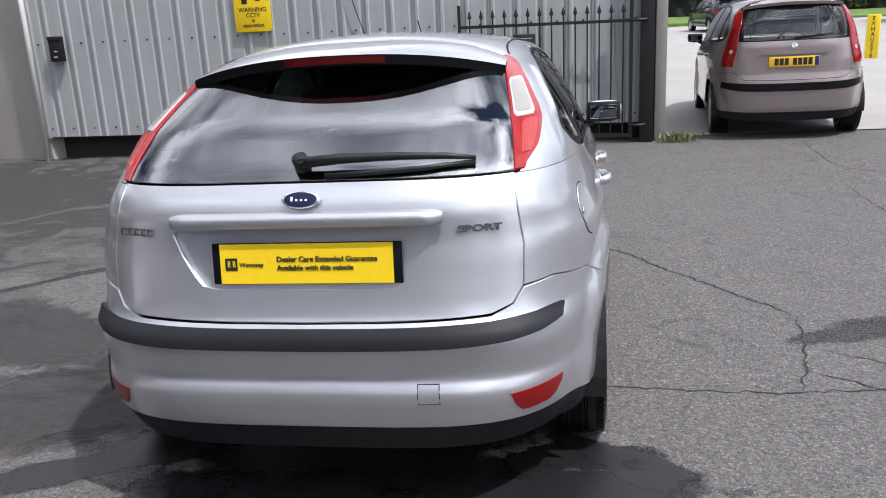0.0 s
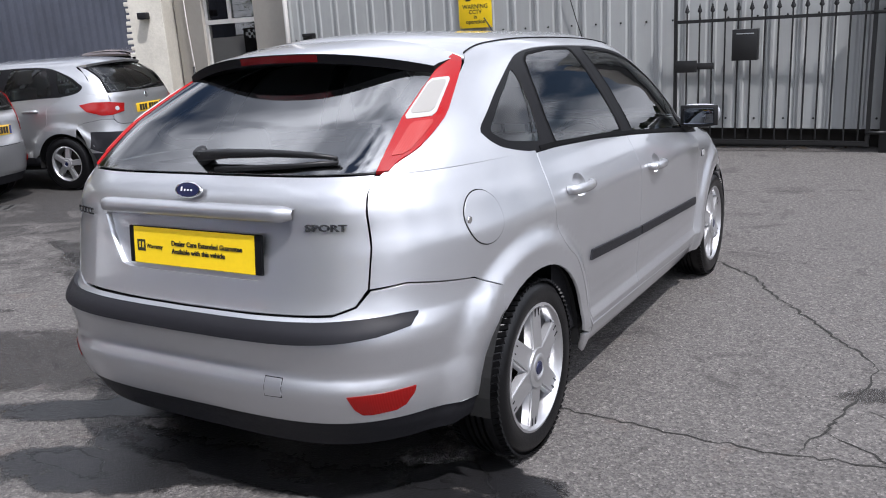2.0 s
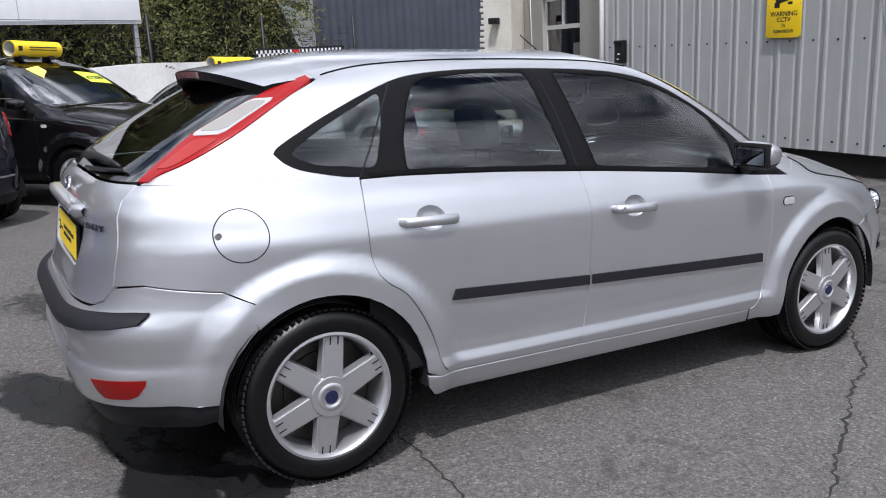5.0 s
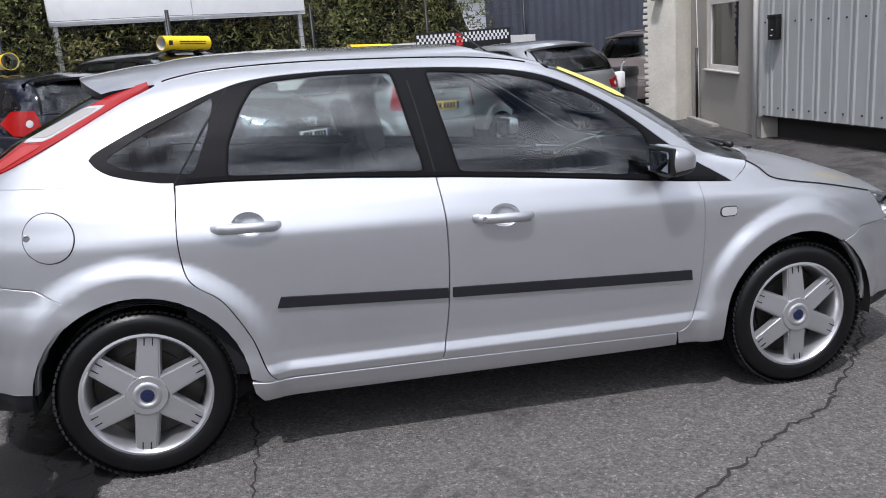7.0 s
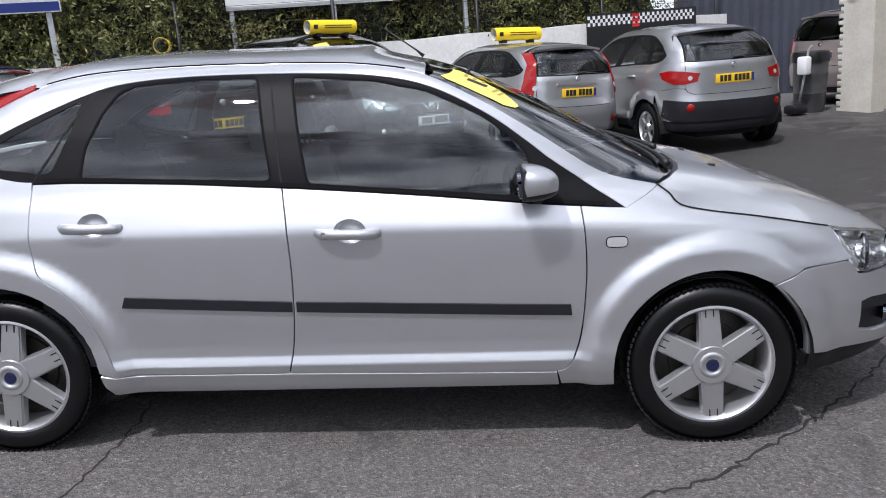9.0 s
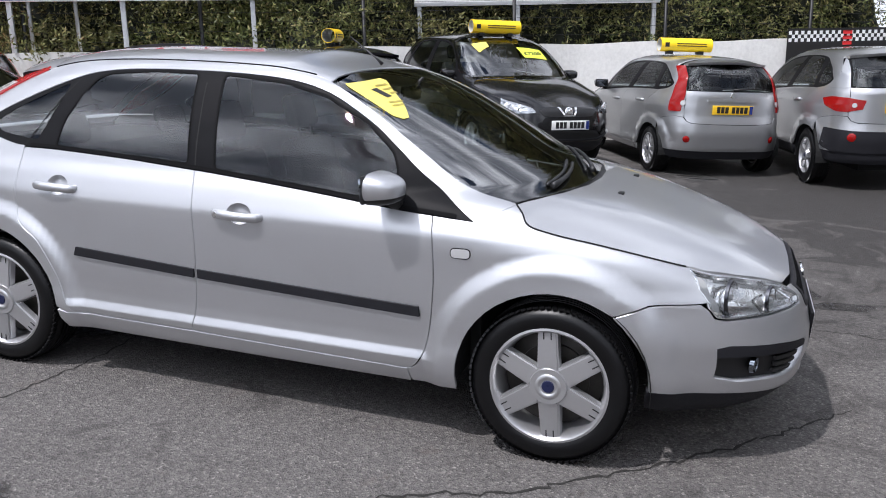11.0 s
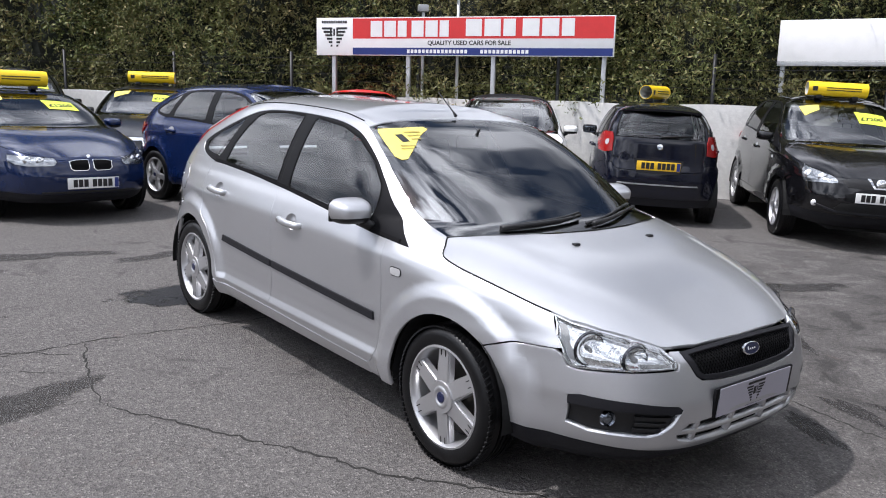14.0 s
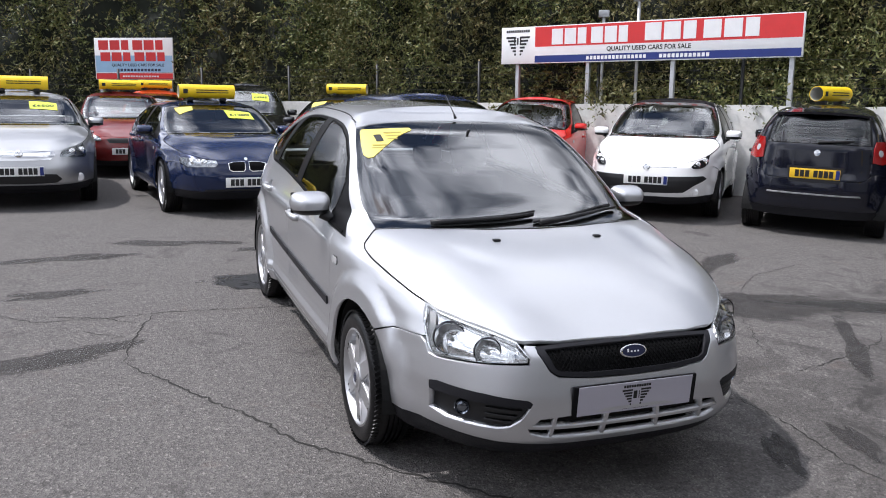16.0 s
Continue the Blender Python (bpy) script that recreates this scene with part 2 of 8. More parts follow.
def boxes(*specs, bevel=0.0):
    bm = bmesh.new()
    for s in specs:
        box(bm, *s, bevel=bevel)
    return smooth_by_angle(bm)


def tube(bm, pts, r, seg=8, caps=True, taper=None):
    """A round bar along points."""
    rings = []
    pts = [Vector(p) for p in pts]
    for i, p in enumerate(pts):
        d = (pts[min(i + 1, len(pts) - 1)] - pts[max(i - 1, 0)]).normalized()
        a = d.cross(Vector((0, 0, 1)))
        if a.length < 1e-3:
            a = d.cross(Vector((1, 0, 0)))
        a.normalize()
        b = d.cross(a).normalized()
        rr = r if taper is None else r * taper[i]
        rings.append([bm.verts.new(p + rr * (math.cos(t) * a + math.sin(t) * b)) for t in (2 * math.pi * k / seg for k in range(seg))])
    for r0, r1 in zip(rings, rings[1:]):
        for k in range(seg):
            bm.faces.new((r0[k], r0[(k + 1) % seg], r1[(k + 1) % seg], r1[k]))
    if caps:
        bm.faces.new(list(reversed(rings[0])))
        bm.faces.new(rings[-1])
    return bm


def lathe(profile, seg=48, axis="x"):
    """Turns (radius, along) pairs round an axis."""
    V, F = [], []
    n = len(profile)
    for k in range(seg):
        a = 2 * math.pi * k / seg
        for r, t in profile:
            V.append((t, r * math.cos(a), r * math.sin(a)) if axis == "x" else (r * math.cos(a), r * math.sin(a), t))
    for k in range(seg):
        for i in range(n - 1):
            a, b = k * n + i, ((k + 1) % seg) * n + i
            F.append((a, b, b + 1, a + 1))
    bm = bmesh.new()
    vs = [bm.verts.new(v) for v in V]
    for f in F:
        bm.faces.new([vs[i] for i in f])
    bmesh.ops.remove_doubles(bm, verts=bm.verts, dist=1e-5)
    bmesh.ops.recalc_face_normals(bm, faces=bm.faces)
    return smooth_by_angle(bm, 40)


def catmull(pts, k=5):
    """A smooth open line through points."""
    P = [np.array(p, float) for p in pts]
    P = [2 * P[0] - P[1]] + P + [2 * P[-1] - P[-2]]
    out = []
    for i in range(1, len(P) - 2):
        for j in range(k):
            t = j / k
            out.append(0.5 * (2 * P[i] + (P[i + 1] - P[i - 1]) * t + (2 * P[i - 1] - 5 * P[i] + 4 * P[i + 1] - P[i + 2]) * t * t
                              + (3 * P[i] - P[i - 1] - 3 * P[i + 1] + P[i + 2]) * t ** 3))
    out.append(P[-2])
    return [tuple(p) for p in out]


def rounded(pts, r, k=4):
    """A closed outline with its corners rounded."""
    out, n = [], len(pts)
    for i in range(n):
        p, a, b = np.array(pts[i], float), np.array(pts[i - 1], float), np.array(pts[(i + 1) % n], float)
        da, db = np.linalg.norm(a - p), np.linalg.norm(b - p)
        ra, rb = min(r, da * 0.45), min(r, db * 0.45)
        s, e = p + (a - p) / da * ra, p + (b - p) / db * rb
        for j in range(k + 1):
            t = j / k
            out.append(tuple((1 - t) ** 2 * s + 2 * t * (1 - t) * p + t * t * e))
    return out


def shrunk(poly, d):
    """A closed outline moved inwards by d."""
    P = np.array(poly, float)
    keep = [i for i in range(len(P)) if np.linalg.norm(P[i] - P[i - 1]) > 1e-5]
    P = P[keep]
    area = 0.5 * np.sum(P[:, 0] * np.roll(P[:, 1], -1) - np.roll(P[:, 0], -1) * P[:, 1])
    if area < 0:
        P = P[::-1]
    a, b = P - np.roll(P, 1, 0), np.roll(P, -1, 0) - P
    a, b = a / np.linalg.norm(a, axis=1)[:, None], b / np.linalg.norm(b, axis=1)[:, None]
    na, nb = np.stack([-a[:, 1], a[:, 0]], 1), np.stack([-b[:, 1], b[:, 0]], 1)
    m = na + nb
    q = np.maximum((m * m).sum(1), 0.5)
    return [tuple(p) for p in P + d * 2 * m / q[:, None]]


def text_mesh(words, size, align="CENTER", depth=0.001, bold=0.0):
    """Lettering in the built-in font as a mesh, lying in x and y."""
    cu = bpy.data.curves.new("lettering", "FONT")
    cu.body, cu.size, cu.align_x, cu.align_y, cu.extrude, cu.offset = words, size, align, "CENTER", depth, bold
    cu.resolution_u = 3
    ob = bpy.data.objects.new("lettering", cu)
    scene.collection.objects.link(ob)
    me = bpy.data.meshes.new_from_object(ob.evaluated_get(bpy.context.evaluated_depsgraph_get()))
    bpy.data.objects.remove(ob)
    return me


# ---- car bodies: every level slice is a rounded outline ----
class Shape:
    def __init__(self, w, f, r, nf, nr, wheels, flare=0.02, flare_r=(0.40, 0.50), smooth=9):
        """By height z: half width, front y, rear y, front and rear squareness."""
        self.z = np.linspace(w[0][0], w[-1][0], 420)
        cols = []
        for c in (w, f, r, nf, nr):
            T = np.array(c, float)
            v = np.interp(self.z, T[:, 0], T[:, 1])
            pad = np.pad(v, smooth, mode="reflect", reflect_type="odd")
            k = np.hanning(2 * smooth + 1)
            cols.append(np.convolve(pad, k / k.sum(), "valid"))
        self.w, self.f, self.r, self.nf, self.nr = cols
        self.wheels, self.flare, self.fr = wheels, flare, flare_r
        self.crease, self.sheet = None, None
        self.rows = np.stack(cols, 1).tolist()
        self.z0, self.dz = float(self.z[0]), float(self.z[1] - self.z[0])

    def at(self, z):
        u = min(max((z - self.z0) / self.dz, 0.0), 418.999)
        i = int(u)
        t = u - i
        return [a + (b - a) * t for a, b in zip(self.rows[i], self.rows[i + 1])]

    def bulge(self, y, z):
        b = 0.0
        for wy, wz in self.wheels:
            d = math.hypot(y - wy, z - wz)
            s = min(max((self.fr[1] - d) / (self.fr[1] - self.fr[0]), 0), 1)
            b = max(b, self.flare * s * s * (3 - 2 * s))
        return b

    def side(self, y, z):
        w, f, r, nf, nr = self.at(z)
        e, n = (f, nf) if y > 0 else (r, nr)
        u = min(abs(y / e), 0.9995)
        x = w * (1 - u ** n) ** (1 / n) + self.bulge(y, z)
        if self.crease and z < self.crease[0][-1]:      # a folded edge along the foot of the doors
            k = min(max((y + .97) / .10, 0), 1) * min(max((.90 - y) / .10, 0), 1)
            x += k * float(np.interp(z, *self.crease))
        return x

    def wrap(self, a, z, end):
        """a: 0 at the right flank, pi/2 at the middle of the end, pi at the left flank."""
        w, f, r, nf, nr = self.at(z)
        e, n = (f, nf) if end > 0 else (r, nr)
        c, s = math.cos(a), math.sin(a)
        x, y = w * abs(c) ** (2 / n) * (1 if c > 0 else -1), e * abs(s) ** (2 / n)
        return x + self.bulge(y, z) * max(-1.0, min(1.0, 1.6 * c)), y

    def angle(self, z, end, x=None, y=None):
        w, f, r, nf, nr = self.at(z)
        e, n = (f, nf) if end > 0 else (r, nr)
        if x is not None:
            a = math.acos(min(abs(x / w), 1) ** (n / 2))
            return a if x >= 0 else math.pi - a
        return math.asin(min(abs(y / e), 1) ** (n / 2))

    def top(self, x, y):
        e, n = (self.f, self.nf) if y > 0 else (self.r, self.nr)
        e = np.where(e * (1 if y > 0 else -1) < 0.02, 0.02 * (1 if y > 0 else -1), e)
        F = (abs(x) / np.maximum(self.w, 1e-4)) ** n + np.abs(y / e) ** n
        ok = np.nonzero(F <= 1)[0]
        if not len(ok):
            return float(self.z[0])
        i = ok[-1]
        if i == len(self.z) - 1:
            return float(self.z[-1])
        return float(self.z[i] + (self.z[i + 1] - self.z[i]) * (1 - F[i]) / max(F[i + 1] - F[i], 1e-9))

    def place(self, kind, p, q):
        if kind == "side":
            return np.array((self.side(p, q), p, q))
        if kind == "left":
            return np.array((-self.side(p, q), p, q))
        if kind == "top":
            return np.array((p, q, self.top(p, q)))
        x, y = self.wrap(p, q, 1 if kind == "front" else -1)
        return np.array((x, y, q))

    def ease_bonnet(self, y0, y1, half):
        """Fits one smooth sheet to the bonnet, so that its shading flows."""
        pts = [(x, y, self.top(x, y)) for y in np.linspace(y0, y1, 30) for x in np.linspace(0, half, 22)]
        pts = np.array([p for p in pts if p[2] > .69])
        t = (pts[:, 1] - y0) / (y1 - y0)
        A = np.stack([pts[:, 0] ** i * t ** j for i in (0, 2, 4) for j in range(5)], 1)
        self.sheet = (np.linalg.lstsq(A, pts[:, 2], rcond=None)[0], y0, y1)

    def normal(self, kind, p, q):
        if kind == "top" and self.sheet and q > self.sheet[1] - .1:
            co, y0, y1 = self.sheet
            t = (q - y0) / (y1 - y0)
            gx = sum(c * i * p ** max(i - 1, 0) * t ** j for c, (i, j) in zip(co, [(i, j) for i in (0, 2, 4) for j in range(5)]) if i)
            gy = sum(c * j * p ** i * t ** max(j - 1, 0) for c, (i, j) in zip(co, [(i, j) for i in (0, 2, 4) for j in range(5)]) if j) / (y1 - y0)
            n = np.array((-gx, -gy, 1.0))
            return n / np.linalg.norm(n)
        d = 0.004 if kind != "top" else 0.012
        a, b = self.place(kind, p + d, q) - self.place(kind, p - d, q), self.place(kind, p, q + d) - self.place(kind, p, q - d)
        n = np.cross(a, b)
        n = n / max(np.linalg.norm(n), 1e-9)
        o = {"side": (1, 0, 0), "left": (-1, 0, 0), "top": (0, 0, 1)}.get(kind)
        if o is None:
            x, y = self.wrap(p, q, 1 if kind == "front" else -1)
            o = (x, y * 0.6, 0)
        return n if n @ np.array(o) > 0 else -n

    def outline(self, kind, pts):
        """Turns ('x', x, z) and ('y', y, z) points into the angle and height of an end panel. A negative second sign is the left flank."""
        end = 1 if kind == "front" else -1
        out = []
        for how, v, z, *left in pts:
            if how == "x":
                out.append((self.angle(z, end, x=v), z))
            else:
                a = self.angle(z, end, y=v)
                out.append((math.pi - a if left else a, z))
        return out

    def panel(self, kind, outline, step=0.06, gap=0.0, depth=0.012, lift=0.0, holes=(), spacing=0.03):
        """A sheet of the body inside an outline (in the panel's own two coordinates), with its edges turned in."""
        poly = shrunk(outline, gap) if gap else list(outline)
        loops = []
        for l in [poly] + [list(h) for h in holes]:
            loops.append([p for i, p in enumerate(l) if math.hypot(p[0] - l[i - 1][0], p[1] - l[i - 1][1]) > 1e-4])
        flat = [v for l in loops for v in l]
        tris = tessellate_polygon([[Vector((a, b, 0)) for a, b in l] for l in loops])
        bm = bmesh.new()
        vs = [bm.verts.new((a, b, 0)) for a, b in flat]
        for t in tris:
            try:
                bm.faces.new([vs[i] for i in t])
            except ValueError:
                pass
        sx = step if kind in ("side", "left", "top") else step * 1.1
        arr = np.array(flat)
        for ax, st in ((0, sx), (1, step)):
            lo, hi = arr[:, ax].min(), arr[:, ax].max()
            k = max(1, int(round((hi - lo) / st)))
            for j in range(1, k):
                c = [0, 0, 0]
                c[ax] = lo + (hi - lo) * j / k
                nn = [0, 0, 0]
                nn[ax] = 1
                bmesh.ops.bisect_plane(bm, geom=bm.verts[:] + bm.edges[:] + bm.faces[:], plane_co=c, plane_no=nn, dist=1e-5)
        if self.crease and kind in ("side", "left"):
            for c in self.crease[0]:
                bmesh.ops.bisect_plane(bm, geom=bm.verts[:] + bm.edges[:] + bm.faces[:], plane_co=(0, c, 0), plane_no=(0, 1, 0), dist=1e-5)
        bmesh.ops.remove_doubles(bm, verts=bm.verts, dist=2e-5)
        bm.verts.index_update()
        V, N = [], []
        for v in bm.verts:
            n = self.normal(kind, v.co.x, v.co.y)
            V.append(self.place(kind, v.co.x, v.co.y) + lift * n)
            N.append(n)
        F = []
        for f in bm.faces:
            idx = [v.index for v in f.verts]
            c = np.cross(V[idx[1]] - V[idx[0]], V[idx[-1]] - V[idx[0]])
            F.append(idx if c @ N[idx[0]] >= 0 else idx[::-1])
        if depth:
            edges = [(e.verts[0].index, e.verts[1].index, e.link_faces[0]) for e in bm.edges if len(e.link_faces) == 1]
            for i, j, f in edges:
                mid = (V[i] + V[j]) / 2
                cen = sum(V[v.index] for v in f.verts) / len(f.verts)
                out = np.cross(V[j] - V[i], N[i])
                ln = np.linalg.norm(out)
                if ln < 1e-9:
                    continue
                out = out / ln
                if out @ (mid - cen) < 0:
                    out, i, j = -out, j, i
                b = len(V)
                V += [V[i], V[j], V[j] - depth * N[j], V[i] - depth * N[i]]
                N += [0.6 * out + 0.8 * N[i], 0.6 * out + 0.8 * N[j], out, out]
                q = [b, b + 1, b + 2, b + 3]
                c = np.cross(V[b + 1] - V[b], V[b + 3] - V[b])
                F.append(q if c @ out >= 0 else q[::-1])
        bm.free()
        return V, F, N


def arch(cy, cz, r, a0, a1, k=14):
    return [(cy + r * math.cos(radians(a0 + (a1 - a0) * i / k)), cz + r * math.sin(radians(a0 + (a1 - a0) * i / k))) for i in range(k + 1)]


def sheets(*raws):
    """Several panels as one mesh."""
    V, F, N = [], [], []
    for v, f, n in raws:
        b = len(V)
        V, N = V + list(v), N + list(n)
        F += [[i + b for i in q] for q in f]
    return mesh_of("panel", V, F, N)

# ---- ground ----
def soft_clamp(v, lo, hi, s=0.8):
    return lo + s * math.log1p(math.exp((v - lo) / s)) - s * math.log1p(math.exp((v - hi) / s)) if abs(v) < 60 else min(max(v, lo), hi)


def ground_z(x, y):
    """The yard falls gently towards the gate and levels off at both ends."""
    s = min(max((y - 2.8) / 3.2, 0), 1)
    return 0.0122 * max(min(x, 12), -14) - 0.0436 * soft_clamp(y, -4.0, 6.0, 0.5) + 0.2 * s * s * (3 - 2 * s)


def on_ground(x, y, heading, lift=0.0):
    """A pose on the ground; heading: degrees, anticlockwise, of the nose from +y."""
    h = radians(heading)
    f, r = Vector((-math.sin(h), math.cos(h), 0)), Vector((math.cos(h), math.sin(h), 0))
    z = {}
    for k, v in (("f", f * 1.3), ("b", f * -1.3), ("r", r * 0.75), ("l", r * -0.75)):
        z[k] = ground_z(x + v.x, y + v.y)
    f, r = (f + Vector((0, 0, (z["f"] - z["b"]) / 2.6))).normalized(), (r + Vector((0, 0, (z["r"] - z["l"]) / 1.5)))
    u = r.cross(f).normalized()
    r = f.cross(u)
    m = Matrix((r, f, u)).transposed().to_4x4()
    m.translation = (x, y, (z["f"] + z["b"] + z["r"] + z["l"]) / 4 + lift)
    return m


def asphalt():
    m = bpy.data.materials.new("worn asphalt")
    m.use_nodes = True
    nt = m.node_tree
    p = nt.nodes["Principled BSDF"]
    tc = nt.nodes.new("ShaderNodeTexCoord").outputs["Object"]
    grit = nt.nodes.new("ShaderNodeTexVoronoi")
    grit.inputs["Scale"].default_value = 125
    nt.links.new(tc, grit.inputs["Vector"])
    broad, mid, fine = noise_of(nt, tc, 0.35, 6), noise_of(nt, tc, 2.2, 8, 0.68), noise_of(nt, tc, 45, 6, 0.75)
    c = ramp_of(nt, mid, [(0.3, (0.066, 0.063, 0.062)), (0.5, (0.104, 0.099, 0.097)), (0.7, (0.138, 0.131, 0.127))])
    c = mixed(nt, ramp_of(nt, broad, [(0.4, (0, 0, 0)), (0.65, (0.6, 0.6, 0.6))]), c, (0.112, 0.106, 0.104))
    c = mixed(nt, 0.62, c, ramp_of(nt, grit.outputs["Color"], [(0.0, (0.012, 0.011, 0.011)), (0.45, (0.098, 0.091, 0.086)), (0.8, (0.21, 0.193, 0.181)), (1.0, (0.55, 0.51, 0.48))]))
    c = mixed(nt, 0.42, c, ramp_of(nt, fine, [(0.32, (0.016, 0.015, 0.015)), (0.5, (0.11, 0.104, 0.10)), (0.7, (0.25, 0.235, 0.222))]))
    # oil and tyre grime in crisp, frayed blots
    blot = noise_of(nt, tc, 2.1, 9, 0.68, 0.9)
    c = mixed(nt, ramp_of(nt, blot, [(0.60, (0, 0, 0)), (0.64, (0.42, 0.42, 0.42)), (0.74, (0.7, 0.7, 0.7))]), c, (0.042, 0.039, 0.038))
    rust = noise_of(nt, tc, 3.7, 5, 0.6, 0.4)
    c = mixed(nt, ramp_of(nt, rust, [(0.62, (0, 0, 0)), (0.74, (0.35, 0.35, 0.35))]), c, (0.13, 0.095, 0.078))
    # a wide damp stretch on the side of the yard towards the cream building
    mp = nt.nodes.new("ShaderNodeMapping")
    mp.inputs["Location"].default_value, mp.inputs["Scale"].default_value = (6.6 / 7.5, -3.4 / 4.8, 0), (1 / 7.5, 1 / 4.8, 0)
    nt.links.new(tc, mp.inputs["Vector"])
    ln = nt.nodes.new("ShaderNodeVectorMath")
    ln.operation = "LENGTH"
    nt.links.new(mp.outputs["Vector"], ln.inputs[0])
    ad = nt.nodes.new("ShaderNodeMath")
    ad.operation = "MULTIPLY_ADD"
    nt.links.new(noise_of(nt, tc, 1.9, 8, 0.62, 1.2), ad.inputs[0])
    ad.inputs[1].default_value = 1.9
    nt.links.new(ln.outputs["Value"], ad.inputs[2])
    wide = nt.nodes.new("ShaderNodeMapRange")
    wide.inputs["From Max"].default_value = 2.0
    nt.links.new(ad.outputs[0], wide.inputs["Value"])
    wet = ramp_of(nt, wide.outputs["Result"], [(0.0, (0.88, 0.88, 0.88)), (0.70, (0.82, 0.82, 0.82)), (0.75, (0.45, 0.45, 0.45)), (0.86, (0.30, 0.30, 0.30)), (0.91, (0, 0, 0))])
    c = mixed(nt, wet, c, (0.030, 0.028, 0.027))
    nt.links.new(c, p.inputs["Base Color"])
    nt.links.new(ramp_of(nt, wide.outputs["Result"], [(0.62, (0.72, 0.72, 0.72)), (0.78, (0.88, 0.88, 0.88))]), p.inputs["Roughness"])
    p.inputs["Specular IOR Level"].default_value = 0.25
    h = nt.nodes.new("ShaderNodeMath")
    h.operation = "ADD"
    nt.links.new(grit.outputs["Distance"], h.inputs[0])
    nt.links.new(fine, h.inputs[1])
    nt.links.new(bump_of(nt, h.outputs[0], 0.9, 0.006), p.inputs["Normal"])
    return m


M_ASPHALT = asphalt()


def stretched(lo, hi, fine, k):
    """Even steps near the middle, ever longer ones towards the horizon."""
    v = [0.0]
    while v[-1] < hi:
        v.append(v[-1] + fine * (1 if v[-1] < 12 else 1 + (v[-1] - 12) * k))
    n = [0.0]
    while n[-1] > lo:
        n.append(n[-1] - fine * (1 if n[-1] > -12 else 1 + (-12 - n[-1]) * k))
    return sorted(set(n[1:] + v))


gx, gy = stretched(-900, 900, 0.4, 0.25), stretched(-900, 900, 0.4, 0.25)
gv = [(x, y, ground_z(x, y)) for y in gy for x in gx]
gf = [(j * len(gx) + i, j * len(gx) + i + 1, (j + 1) * len(gx) + i + 1, (j + 1) * len(gx) + i) for j in range(len(gy) - 1) for i in range(len(gx) - 1)]
ground = tagged(part("ground", mesh_of("ground", gv, gf), M_ASPHALT), "worn grey asphalt yard with cracks and damp stains", "ground", kind="structure")

# ---- cars ----
def mirrored(pts):
    """An end outline, made whole: its right half and the same on the left."""
    left = [("x", -v, z) if how == "x" else ("y", v, z, 1) for how, v, z, *_ in reversed(pts)]
    return list(pts) + left


def side_frames(S):
    return (("side", 1), ("left", -1))


